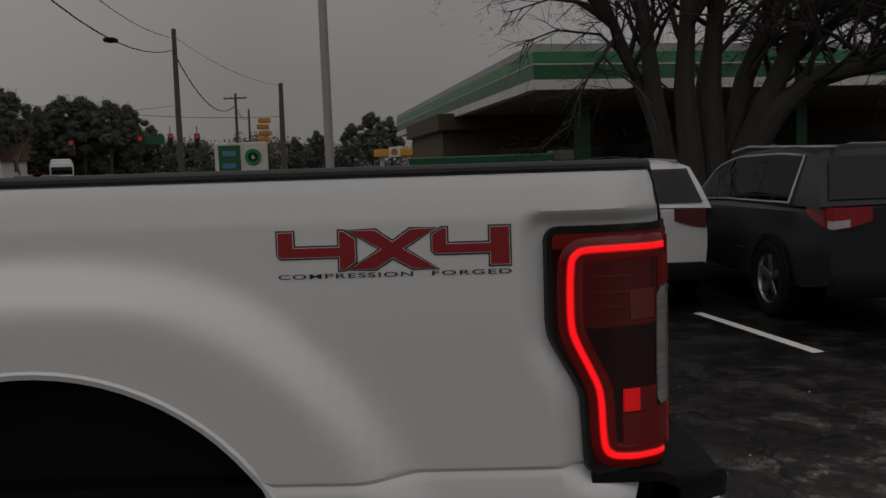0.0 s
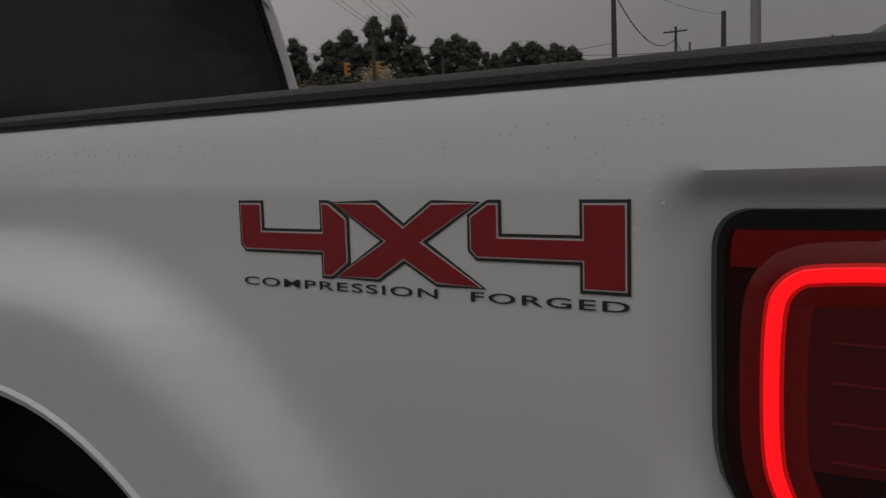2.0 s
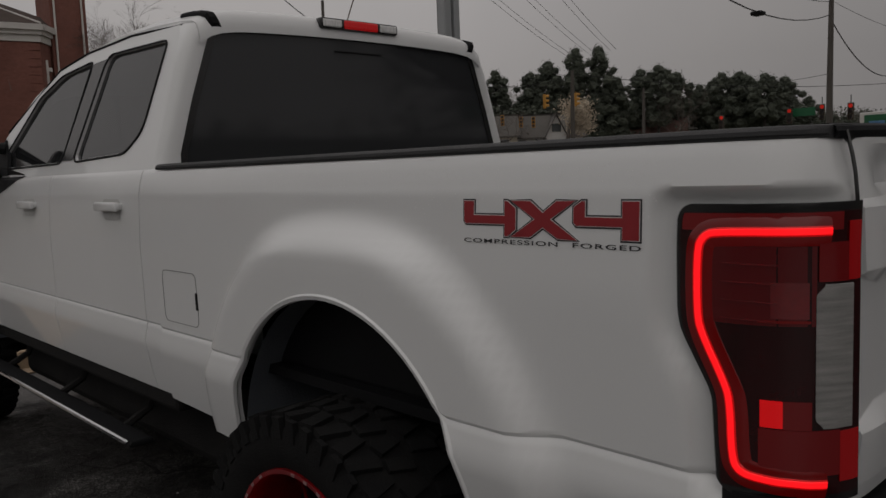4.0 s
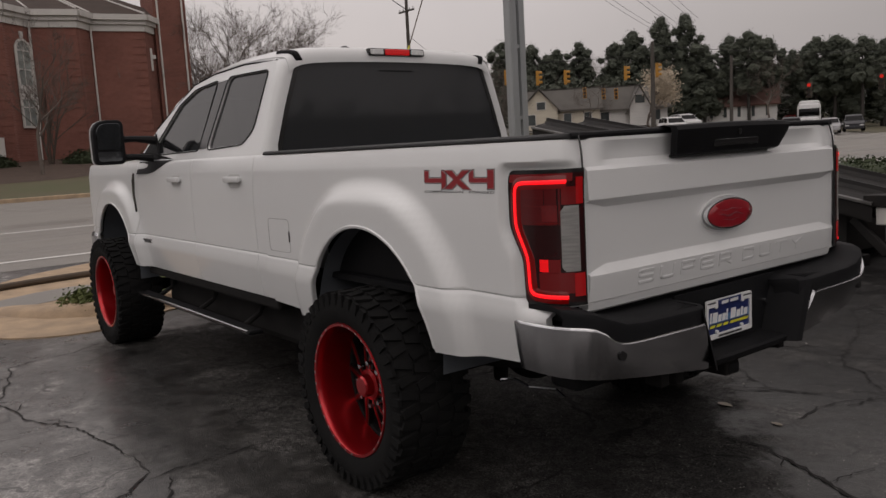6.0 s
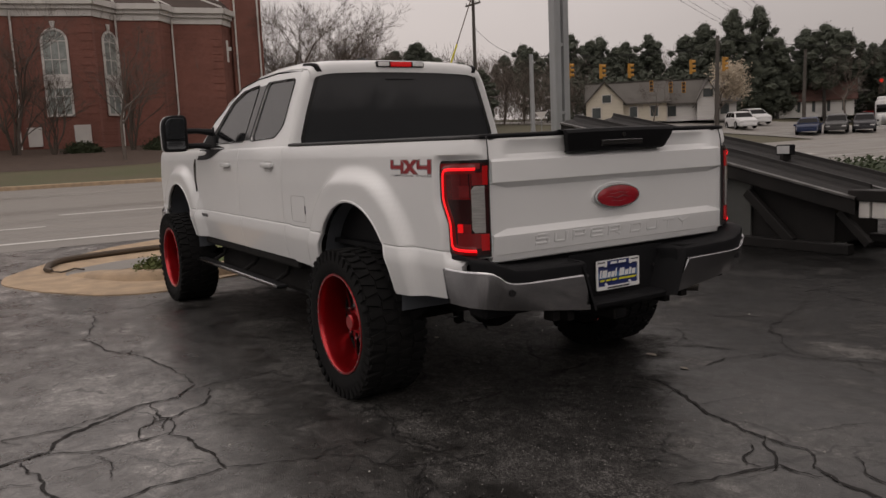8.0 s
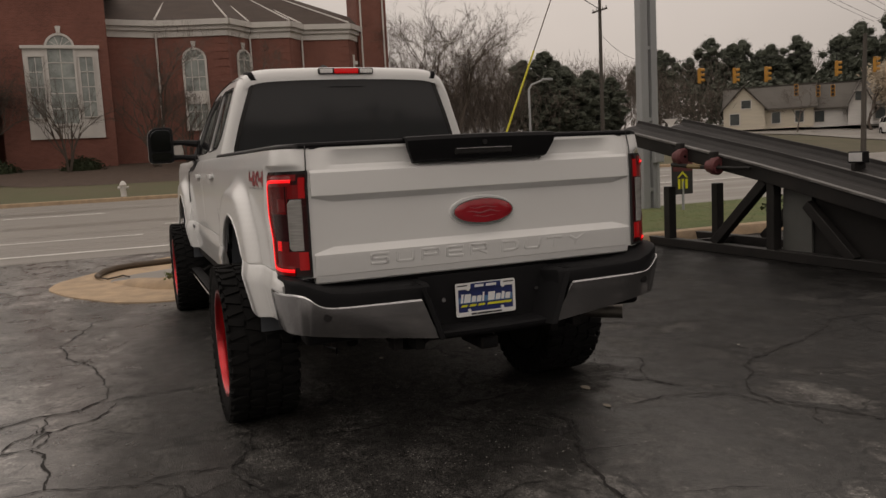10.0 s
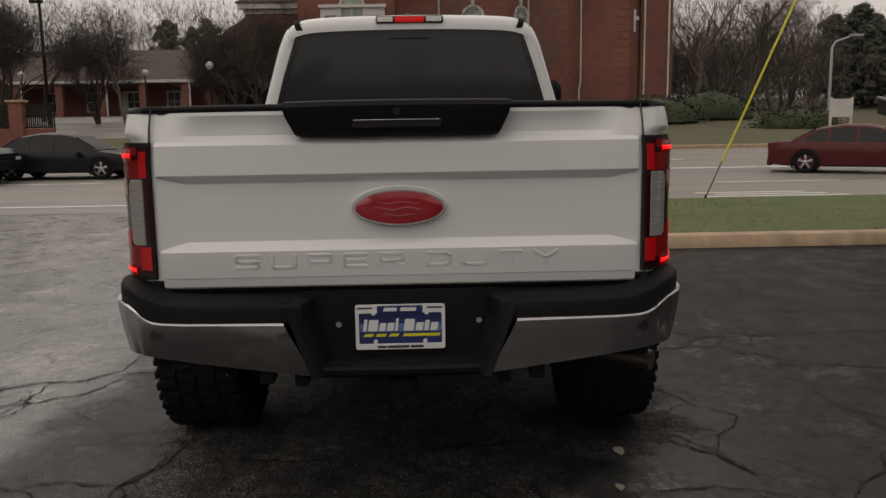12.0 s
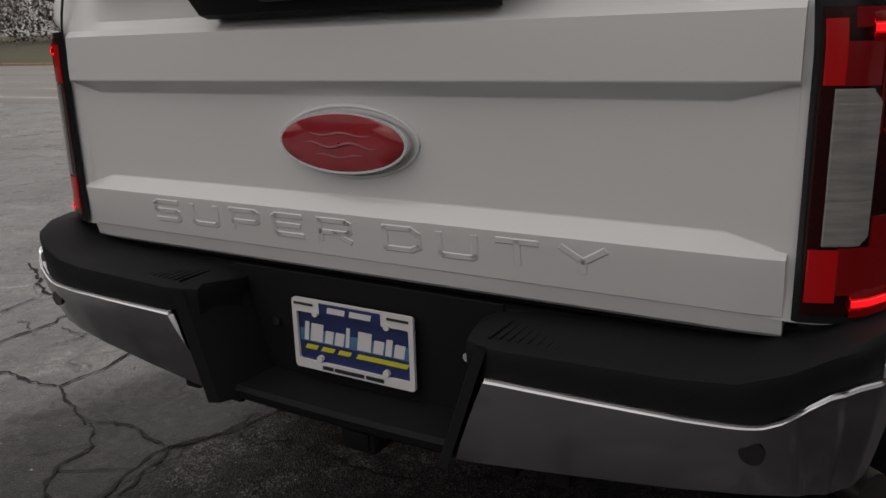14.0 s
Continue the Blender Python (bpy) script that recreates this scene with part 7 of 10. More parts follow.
# closing walls behind
bm = bmesh.new()
sheet(bm, [(-54.0, 19.9), (-68, 19.9), (-68, -5.0), (-50.66, -5.0), (-50.66, -4.7), (-67.7, -4.7), (-67.7, 19.6), (-54.0, 19.6)], [], lambda u, v: Vector((u, v, BASE)), (0, 0, EAVE - BASE))
part("back_wall", bm, BRICK, church)
# hipped roof with pale ridges over the bays
bm = bmesh.new()
peak = bm.verts.new((-63, 7, 17.5))
rim = [bm.verts.new((x + 0.45, y, 11.34)) for x, y in BAYS] + [bm.verts.new((-54.0, 20.2, 11.34)), bm.verts.new((-68.4, 20.2, 11.34)), bm.verts.new((-68.4, -4.6, 11.34)), bm.verts.new((-52.6, -4.6, 11.34))]
for i in range(len(rim)):
    bm.faces.new((rim[i], rim[(i + 1) % len(rim)], peak))
bm.faces.new(rim)
part("roof", bm, SHINGLE, church)
for x, y in BAYS[1:7]:
    bm = bmesh.new()
    tube(bm, [(x + 0.40, y, 11.40), (x * 0.6 - 63 * 0.4, y * 0.6 + 7 * 0.4, 13.84)], 0.07, 5)
    part("roof_ridge", bm, TRIM, church)
# square brick tower
bm = bmesh.new()
box(bm, (-56.2, 18.0, BASE), (-53.6, 20.25, 18.5), 0.03)
tower = part("tower", bm, BRICK, church)
for y in (18.25, 19.95):
    bm = bmesh.new()
    tube(bm, [(-53.5, y, 18.0), (-53.5, y, 2.4)], 0.07, 6)
    part("downpipe", bm, TRIM, tower)
bm = bmesh.new()
box(bm, (-53.62, 17.36, 7.8), (-53.10, 17.52, 9.3), 0.02)
box(bm, (-53.64, 17.14, 8.6), (-53.12, 17.74, 8.85), 0.02)
part("wall_cross", bm, TRIM, church)
arched(church, (-51.98, 6.2), (1.4, 4.45), 1.32, 4.30, 9.45, True, 4, 3, 1.60, CHURCH_PANE)
arched(church, (-52.25, 9.4), (-1.5, 1.65), 1.15, 4.30, 9.40, True, 4, 2, 1.60, CHURCH_PANE)
# great window in a white surround
arched(church, (-50.24, -1.75), (0, 1), 1.42, 4.75, 10.02, True, 5, 2, 0.0, CHURCH_PANE)
for y in (-3.15, -0.35):
    arched(church, (-50.20, y), (0, 1), 0.74, 5.15, 8.75, False, 4, 2, 0.0, CHURCH_PANE, 0.06)
bm = bmesh.new()
sheet(bm, [(-3.80, 3.85), (0.36, 3.85), (0.36, 9.25), (-3.80, 9.25)], [[(-3.53, 5.14), (-2.77, 5.14), (-2.77, 8.76), (-3.53, 8.76)], [(-2.47, 4.74), (-1.03, 4.74), (-1.03, 9.24), (-2.47, 9.24)], [(-0.73, 5.14), (0.03, 5.14), (0.03, 8.76), (-0.73, 8.76)]], lambda u, v: Vector((-50.26, u, v)), (0.09, 0, 0))
part("window_surround", bm, TRIM, church, "broad white window surround")
bm = bmesh.new()
box(bm, (-50.2, -3.9, 9.22), (-50.02, 0.46, 9.42), 0.02)
part("surround_cap", bm, TRIM, church)
for y0, y1, z0, z1 in ((4.25, 5.02, 2.35, 3.55), (6.82, 7.75, 1.62, 3.62)):
    bm = bmesh.new()
    sheet(bm, [(y0, z0), (y1, z0), (y1, z1), (y0, z1)], [], lambda u, v: Vector((-52.66 + (u - 3.9) * 0.3146, u, v)), (0.08, -0.02, 0))
    part("service_door", bm, TRIM, church, "plain white service door")

# ---- long low brick building beside the church ----
hall = thing("brick_hall", "long low red brick building with a pillared porch", "building", (-66, -28, 2.8))
bm = bmesh.new()
box(bm, (-78, -62, 2.3), (-66.6, -13.6, 5.6))
part("wall", bm, BRICK, hall)
bm = bmesh.new()
g = [bm.verts.new(p) for p in ((-63.6, -63, 5.70), (-63.6, -12.9, 5.70), (-71.0, -15.5, 8.75), (-71.0, -60, 8.75), (-79.0, -63, 5.70), (-79.0, -12.9, 5.70))]
for f in ((0, 1, 2, 3), (4, 3, 2, 5), (1, 5, 2), (0, 3, 4), (0, 4, 5, 1)):
    bm.faces.new([g[i] for i in f])
part("roof", bm, SHINGLE, hall)
bm = bmesh.new()
box(bm, (-63.75, -62.6, 5.45), (-63.5, -13.1, 5.69), 0.02)
part("gutter", bm, TRIM, hall)
for y in np.arange(-60.9, -12.8, 3.4):
    bm = bmesh.new()
    box(bm, (-64.2, y - 0.30, 2.5), (-63.7, y + 0.30, 5.46), 0.02)
    part("porch_pillar", bm, BRICK, hall)
for y in (-16.25, -13.75, -23.0, -29.8):
    bm = bmesh.new()
    tube(bm, [(-63.6, y, 5.5), (-63.6, y, 2.75)], 0.075, 6)
    part("downpipe", bm, TRIM, hall)
for y in np.arange(-59.2, -14, 3.4):
    arched(hall, (-66.55, y), (0, 1), 1.0, 3.3, 4.8, False, 2, 2)
bm = bmesh.new()
box(bm, (-66.58, -22.8, 2.7), (-66.5, -21.6, 4.9), 0.02)
part("door", bm, TRIM, hall, "white door under the porch")
bm = bmesh.new()
box(bm, (-63.6, -13.0, 4.75), (-63.5, -11.9, 5.1), 0.02)
part("name_board", bm, TRIM, hall, "small white board on the porch end")
bm = bmesh.new()
box(bm, (-64.4, -13.2, 2.4), (-63.7, -11.9, 5.46), 0.02)
part("end_wall", bm, BRICK, hall)
# step of lower wings between hall and church
wing = thing("church_wing", "lower red brick church wing with a white cornice", "building", (-58, -8, 2))
bm = bmesh.new()
box(bm, (-64, -9.3, 1.4), (-53.5, -5.26, 9.6))
part("wall", bm, BRICK, wing)
bm = bmesh.new()
g = [bm.verts.new(p) for p in ((-52.9, -9.9, 10.05), (-52.9, -5.26, 10.05), (-64.6, -5.26, 10.05), (-64.6, -9.9, 10.05), (-56, -5.4, 13.0), (-62, -5.4, 13.0))]
for f in ((0, 1, 4), (1, 2, 5, 4), (2, 3, 5), (3, 0, 4, 5), (0, 3, 2, 1)):
    bm.faces.new([g[i] for i in f])
part("roof", bm, SHINGLE, wing)
for o, z0, z1 in ((0.12, 9.35, 9.65), (0.45, 9.65, 10.05)):
    bm = bmesh.new()
    box(bm, (-53.6, -9.3 - o, z0), (-53.5 + o, -5.27, z1), 0.02)
    part("cornice", bm, TRIM, wing)
arched(wing, (-53.45, -7.3), (0, 1), 1.0, 4.6, 7.0, False, 3, 2)
bm = bmesh.new()
box(bm, (-63, -12.6, 1.9), (-54.6, -9.3, 6.6))
part("link_wall", bm, BRICK, wing)
bm = bmesh.new()
g = [bm.verts.new(p) for p in ((-54.0, -13.4, 6.6), (-54.0, -9.31, 6.6), (-63.6, -13.4, 6.6), (-63.6, -9.31, 6.6), (-56.5, -9.31, 10.0), (-62.0, -9.31, 10.0))]
for f in ((0, 1, 4), (0, 4, 5, 2), (2, 5, 3), (1, 3, 5, 4), (0, 2, 3, 1)):
    bm.faces.new([g[i] for i in f])
part("link_roof", bm, SHINGLE, wing)

# ---- houses beyond the crossing ----
CREAM = surface("cream_siding", (0.54, 0.49, 0.40), (0.46, 0.42, 0.35), rough=0.8, scale=1, fine=10, streak=(1, 1, 8))
WHITE_SIDING = surface("white_siding", (0.60, 0.59, 0.57), (0.52, 0.51, 0.50), rough=0.8, scale=1, fine=10, streak=(1, 1, 8))


def house(name, label, at, heading, L, D, eave, ridge, wallm, roofm, wins, cross=None):
    """A gabled house, its ridge along its own x."""
    top = thing(name, label, "house")
    b = bmesh.new()
    sheet(b, [(-D / 2, 0), (D / 2, 0), (D / 2, eave), (0, ridge - 0.12), (-D / 2, eave)], [], lambda u, v: Vector((-L / 2, u, v)), (L, 0, 0))
    part("wall", b, wallm, top)
    for sg in (-1, 1):
        b = bmesh.new()
        k = (ridge - eave) / (D / 2)
        grid(b, [[(x, sg * (D / 2 + 0.45), eave - 0.45 * k), (x, 0, ridge)] for x in (-L / 2 - 0.4, L / 2 + 0.4)], (0, 0, 0.16))
        part("roof", b, roofm, top)
    if cross:
        cx, cw, cr = cross
        b = bmesh.new()
        sheet(b, [(cx - cw / 2, 0), (cx + cw / 2, 0), (cx + cw / 2, eave), (cx, cr - 0.1), (cx - cw / 2, eave)], [], lambda u, v: Vector((u, -D / 2 - 1.2, v)), (0, 2.5, 0))
        part("gable_wall", b, wallm, top)
        for sg in (-1, 1):
            b = bmesh.new()
            k = (cr - eave) / (cw / 2)
            grid(b, [[(cx + sg * (cw / 2 + 0.35), y, eave - 0.35 * k), (cx, y, cr)] for y in (-D / 2 - 1.6, 0.5)], (0, 0, 0.14))
            part("gable_roof", b, roofm, top)
    for x, z, w, hh, yo in wins:
        b = bmesh.new()
        box(b, (x - w / 2 - 0.08, -D / 2 - yo - 0.05, z - 0.08), (x + w / 2 + 0.08, -D / 2 - yo + 0.02, z + hh + 0.08), 0.01)
        win_ = part("window", b, TRIM, top)
        b = bmesh.new()
        box(b, (x - w / 2, -D / 2 - yo - 0.07, z), (x + w / 2, -D / 2 - yo - 0.03, z + hh))
        part("pane", b, PANE, win_)
    top.matrix_basis = pose(at[0], at[1], at[2], 0, 0, heading)
    return top


ROOF_GREY = surface("grey_shingle", (0.10, 0.092, 0.082), (0.07, 0.064, 0.058), rough=0.9, scale=0.8, fine=14, bump=0.5)
ROOF_BROWN = surface("red_brown_shingle", (0.10, 0.048, 0.038), (0.075, 0.038, 0.030), rough=0.9, scale=0.8, fine=14, bump=0.5)
house("cottage", "cream gabled cottage with a grey roof behind the crossing", (-57.2, 60.3, 2.7), 46, 7.6, 6.5, 2.0, 4.05, CREAM, ROOF_GREY, [(-3.0, 0.5, 0.8, 1.0, 1.2), (-2.0, 2.0, 0.8, 0.7, 1.2), (0.6, 0.5, 0.7, 1.0, 0), (2.6, 0.5, 0.7, 1.0, 0)], (-2.2, 3.6, 4.0))
house("cottage", "white cottage with a dormer gable and grey roof", (-53.0, 65.6, 2.6), 46, 7.4, 6.5, 1.9, 4.1, WHITE_SIDING, ROOF_GREY, [(-2.4, 0.5, 0.8, 1.0, 0), (0.9, 2.2, 0.9, 0.8, 1.2), (2.6, 0.5, 0.8, 1.0, 0)], (0.9, 2.0, 3.9))
house("long_house", "long white house with a red-brown roof", (-56.4, 91.3, 2.6), 33, 8.6, 8, 2.1, 4.6, WHITE_SIDING, ROOF_BROWN, [(-3.2, 0.6, 0.35, 1.3, 0), (-1.6, 0.6, 0.35, 1.3, 0), (0, 0.6, 0.35, 1.3, 0), (1.6, 0.6, 0.35, 1.3, 0), (3.2, 0.6, 0.35, 1.3, 0)])
house("far_house", "pale far house with a low grey roof", (-55.5, 104.0, 3.4), 30, 10, 8, 2.3, 4.2, WHITE_SIDING, ROOF_GREY, [(-2, 0.8, 1, 1.1, 0), (2, 0.8, 1, 1.1, 0)])

# ---- filling station: canopy on columns, pumps, kiosk ----
GREEN_LIGHT = surface("canopy_green", (0.030, 0.19, 0.075), (0.024, 0.15, 0.06), rough=0.35, fine=60)
GREEN_DARK = surface("canopy_dark_green", (0.012, 0.10, 0.04), (0.010, 0.08, 0.033), rough=0.35, fine=60)
FASCIA_GREY = surface("canopy_grey", (0.30, 0.31, 0.31), (0.26, 0.27, 0.27), rough=0.5, fine=60)
SOFFIT = surface("canopy_soffit", (0.22, 0.20, 0.18), (0.17, 0.155, 0.14), rough=0.7, fine=40)
station = thing("station_canopy", "green and white filling station canopy on columns", "canopy", (0, 0, 0))
CW, CL = 26.0, 31.0
for nm, z0, z1, o, mt in (("white_fascia", 4.40, 4.72, 0.06, TRIM), ("dark_green_fascia", 4.72, 5.20, 0.0, GREEN_DARK), ("white_stripe", 5.20, 5.25, 0.02, TRIM), ("green_fascia", 5.25, 5.62, 0.03, GREEN_LIGHT), ("grey_fascia", 5.62, 5.88, 0.0, FASCIA_GREY)):
    bm = bmesh.new()
    sheet(bm, [(-o, -o), (CW + o, -o), (CW + o, CL + o), (-o, CL + o)], [[(0.3, 0.3), (CW - 0.3, 0.3), (CW - 0.3, CL - 0.3), (0.3, CL - 0.3)]], lambda u, v: Vector((u, v, z0)), (0, 0, z1 - z0))
    part(nm, bm, mt, station)
bm = bmesh.new()
box(bm, (0.28, 0.28, 4.46), (CW - 0.28, CL - 0.28, 4.56))
part("soffit", bm, SOFFIT, station)
bm = bmesh.new()
box(bm, (0.28, 0.28, 5.5), (CW - 0.28, CL - 0.28, 5.6))
part("deck", bm, SOFFIT, station)
for u in (3.2, 12.5, 22.0):
    for v in (4.0, 14.0, 25.0):
        bm = bmesh.new()
        box(bm, (u - 0.25, v - 0.25, 0.0), (u + 0.25, v + 0.25, 4.5), 0.02)
        part("column", bm, GREEN_DARK, station)
        bm = bmesh.new()
        box(bm, (u - 0.28, v - 0.28, 0.0), (u + 0.28, v + 0.28, 1.95), 0.02)
        part("column_sleeve", bm, TRIM, station)
turn_station = math.degrees(math.atan2(0.23, 0.97))
station.matrix_basis = pose(2.2, 26.5, -0.27, 0, 0, turn_station)
for u, v in ((3.2, 6.5), (3.2, 17), (12.5, 6.5), (12.5, 17), (22, 6.5)):
    pump = thing("fuel_pump", "green and white fuel pump under the canopy", "fuel pump", group="pumps under the canopy")
    for nm, lo_, hi_, mt in (("cabinet", (-0.45, -0.3, 0.12), (0.45, 0.3, 1.9), GREEN_DARK), ("screen", (-0.3, -0.32, 1.2), (0.3, -0.29, 1.6), PANE), ("plinth", (-0.9, -0.6, 0.0), (0.9, 0.6, 0.14), CONCRETE), ("topper", (-0.48, -0.33, 1.9), (0.48, 0.33, 2.3), TRIM)):
        bm = bmesh.new()
        box(bm, lo_, hi_, 0.02)
        part(nm, bm, mt, pump)
    p = pose(2.2, 26.5, 0, 0, 0, turn_station) @ Vector((u, v, 0))
    pump.matrix_basis = pose(p.x, p.y, 0, 0, 0, turn_station)
shop = thing("station_shop", "low dark brick filling station shop with windows", "shop")
bm = bmesh.new()
box(bm, (-11, 0, 0), (22, 9, 3.9))
part("wall", bm, surface("dark_brick", (0.10, 0.075, 0.055), (0.07, 0.05, 0.04), rough=0.9, fine=12), shop)
bm = bmesh.new()
box(bm, (-11.3, -0.5, 3.5), (22.3, 9.2, 4.3), 0.04)
part("roof_band", bm, surface("shop_band", (0.075, 0.05, 0.035), rough=0.8), shop)
for x in np.arange(-8.7, 20, 3.4):
    bm = bmesh.new()
    box(bm, (x, -0.06, 0.5), (x + 2.4, 0.02, 2.6), 0.01)
    part("window", bm, PANE, shop)
shop.matrix_basis = pose(9.5, 41.0, 0, 0, 0, turn_station)
bm = bmesh.new()
box(bm, (-1.8, 24.2, 0), (2.6, 24.6, 2.02), 0.03)
solo("green_screen", bm, GREEN_DARK, "green panel screen beside the filling station", "screen")
# price sign with plain logo shapes
sign = thing("price_sign", "white and green filling station price sign", "sign", (-9.3, 32.7, 0))
bm = bmesh.new()
box(bm, (-10.4, 32.6, 0.3), (-8.25, 32.85, 3.05), 0.03)
part("board", bm, TRIM, sign)
bm = bmesh.new()
box(bm, (-10.22, 32.56, 1.2), (-9.32, 32.62, 2.95), 0.01)
part("green_panel", bm, GREEN_DARK, sign)
for z in (1.5, 2.0, 2.5):
    bm = bmesh.new()
    box(bm, (-10.05, 32.53, z), (-9.5, 32.565, z + 0.22), 0.005)
    part("price_bar", bm, PLATE_LIGHT, sign)
bm = bmesh.new()
for k in range(12):
    v = box(bm, (-0.09, -0.02, 0.08), (0.09, 0.02, 0.34), 0.02)
    bmesh.ops.transform(bm, matrix=pose(-8.80, 32.57, 2.45) @ Matrix.Rotation(2 * math.pi * k / 12, 4, "Y"), verts=v)
part("flower_mark", bm, GREEN_LIGHT, sign)
# far yellow canopy
ycan = thing("yellow_canopy", "small far yellow filling station canopy", "canopy", (-8, 90, 0))
YELLOW = surface("signal_yellow", (0.55, 0.27, 0.02), (0.45, 0.22, 0.02), rough=0.5, fine=40)
bm = bmesh.new()
box(bm, (-10.6, 89.5, 3.5), (-5.2, 96, 4.3), 0.05)
part("roof_band", bm, YELLOW, ycan)
for x in (-9.8, -6.0):
    bm = bmesh.new()
    box(bm, (x - 0.2, 90.3, 0), (x + 0.2, 90.7, 3.6), 0.02)
    part("column", bm, TRIM, ycan)
bm = bmesh.new()
box(bm, (-8.9, 89.3, 3.4), (-7.6, 89.5, 4.5), 0.04)
part("logo_board", bm, TRIM, ycan)
bm = bmesh.new()
tube(bm, [(-8.25, 89.27, 3.95), (-8.25, 89.32, 3.95)], 0.38, 14)
part("logo_disc", bm, surface("logo_red", (0.4, 0.10, 0.03), rough=0.5), ycan)

# ---- steel ramp trailer standing beside the lot ----
ramp = thing("ramp_trailer", "dark steel tilted vehicle ramp on a base frame", "trailer", (-4.3, 9.4, 0))
WORN_STEEL = surface("worn_steel", (0.20, 0.195, 0.19), (0.07, 0.067, 0.065), rough=0.42, metal=0.5, scale=6, fine=80)
PANEL_GREY = surface("grey_panel", (0.072, 0.074, 0.070), (0.055, 0.056, 0.053), rough=0.6, scale=3, fine=50)
RUST_RED = surface("faded_red_steel", (0.13, 0.034, 0.036), (0.085, 0.026, 0.028), rough=0.6, metal=0.2, fine=60)
line_z = lambda x: table(x, [-7.0, -3.9, -1.75], [1.90, 1.29, 0.80])


def beam(a, b_, w, h, name="strut", mat_=None, parent=None, label=""):
    """A square steel section from a to b_."""
    a, b_ = Vector(a), Vector(b_)
    d = (b_ - a).normalized()
    side = Vector((0, 1, 0)) if abs(d.y) < 0.9 else Vector((1, 0, 0))
    up = d.cross(side).normalized()
    b = bmesh.new()
    ring = [[b.verts.new(p + side * (u * w / 2) + up * (v * h / 2)) for u, v in ((-1, -1), (1, -1), (1, 1), (-1, 1))] for p in (a, b_)]
    for k in range(4):
        b.faces.new((ring[0][k], ring[0][(k + 1) % 4], ring[1][(k + 1) % 4], ring[1][k]))
    b.faces.new(ring[0][::-1])
    b.faces.new(ring[1])
    bmesh.ops.bevel(b, geom=b.edges[:], offset=0.006, segments=1, affect="EDGES")
    return part(name, b, mat_ or STEEL, parent or ramp, label)


RAMP_X = np.linspace(-7.0, -1.75, 10)
for y0, y1, drop_ in ((8.45, 8.80, 0.0), (9.35, 9.70, 0.0)):
    bm = bmesh.new()
    grid(bm, [[(x, y, line_z(x) - drop_ + z) for y, z in ((y0 + 0.05, -0.31), (y0, -0.30), (y0, -0.13), (y0 - 0.02, -0.115), (y0 - 0.02, -0.095), (y0 + 0.05, -0.09), (y0 + 0.13, -0.06), (y1 - 0.08, -0.04), (y1 - 0.04, 0.0), (y1 - 0.03, 0.045), (y1, 0.045), (y1, -0.30), (y1 - 0.05, -0.31))] for x in RAMP_X], (0, 0, -0.01))
    track = part("ramp_track", bm, STEEL, ramp)
    bm = bmesh.new()
    grid(bm, [[(x, y, line_z(x) - drop_ + z) for y, z in ((y0 - 0.026, -0.118), (y0 - 0.026, -0.092), (y0 + 0.02, -0.086))] for x in RAMP_X], (0, 0.006, -0.004))
    part("track_lip", bm, WORN_STEEL, track, "edge of the track worn bright")
    bm = bmesh.new()
    box(bm, (-6.95, y0 + 0.02, 0.0), (-1.84, y0 + 0.16, 0.125), 0.01)
    part("base_beam", bm, STEEL, ramp)
    beam((-3.30, y0 + 0.08, 0.72), (-2.62, y0 + 0.08, 0.10), 0.11, 0.12)
    beam((-4.95, y0 + 0.10, 0.12), (-3.98, y0 + 0.10, 1.00), 0.12, 0.13)
    beam((-3.86, y0 + 0.10, 0.12), (-3.86, y0 + 0.10, 1.00), 0.13, 0.13, "post")
    beam((-2.00, y0 + 0.10, 0.52), (-1.62, y0 + 0.10, 0.14), 0.08, 0.09)
    beam((-5.92, y0 + 0.09, 0.0), (-5.92, y0 + 0.09, 0.90), 0.13, 0.13, "post")
    bm = bmesh.new()
    box(bm, (-1.86, y0 + 0.02, 0.66), (0.6, y1 - 0.05, 0.79), 0.01)
    part("deck_beam", bm, STEEL, ramp)
    bm = bmesh.new()
    box(bm, (-1.80, y0 + 0.4, 0.14), (0.6, y0 + 0.52, 0.24), 0.01)
    part("lower_rail", bm, STEEL, ramp)
for x in (-6.9, -5.6, -4.0, -2.4):
    bm = bmesh.new()
    box(bm, (x, 8.55, 0.02), (x + 0.10, 9.6, 0.11), 0.006)
    part("cross_beam", bm, STEEL, ramp)
    bm = bmesh.new()
    box(bm, (x + 0.05, 8.55, line_z(x) - 0.24), (x + 0.13, 9.6, line_z(x) - 0.12), 0.006)
    part("cross_beam", bm, STEEL, ramp)
# the closed box under the ramp with one paler side panel
bm = bmesh.new()
g = [bm.verts.new(p) for y in (8.64, 9.60) for p in ((-3.78, y, 0.10), (-2.12, y, 0.10), (-2.12, y, 0.58), (-3.78, y, 0.96))]
for f in ((0, 1, 2, 3), (7, 6, 5, 4), (0, 4, 5, 1), (1, 5, 6, 2), (2, 6, 7, 3), (3, 7, 4, 0)):
    bm.faces.new([g[i] for i in f])
part("tool_box", bm, STEEL, ramp)
bm = bmesh.new()
box(bm, (-3.76, 8.60, 0.10), (-3.30, 8.638, 0.90), 0.008)
part("side_panel", bm, PANEL_GREY, ramp, "paler grey side panel")
bm = bmesh.new()
lathe(bm, [(0.085, 0.0), (0.10, 0.01), (0.125, 0.24), (0.13, 0.25), (0.12, 0.252), (0.10, 0.08)], 16, (0, 0, 0))
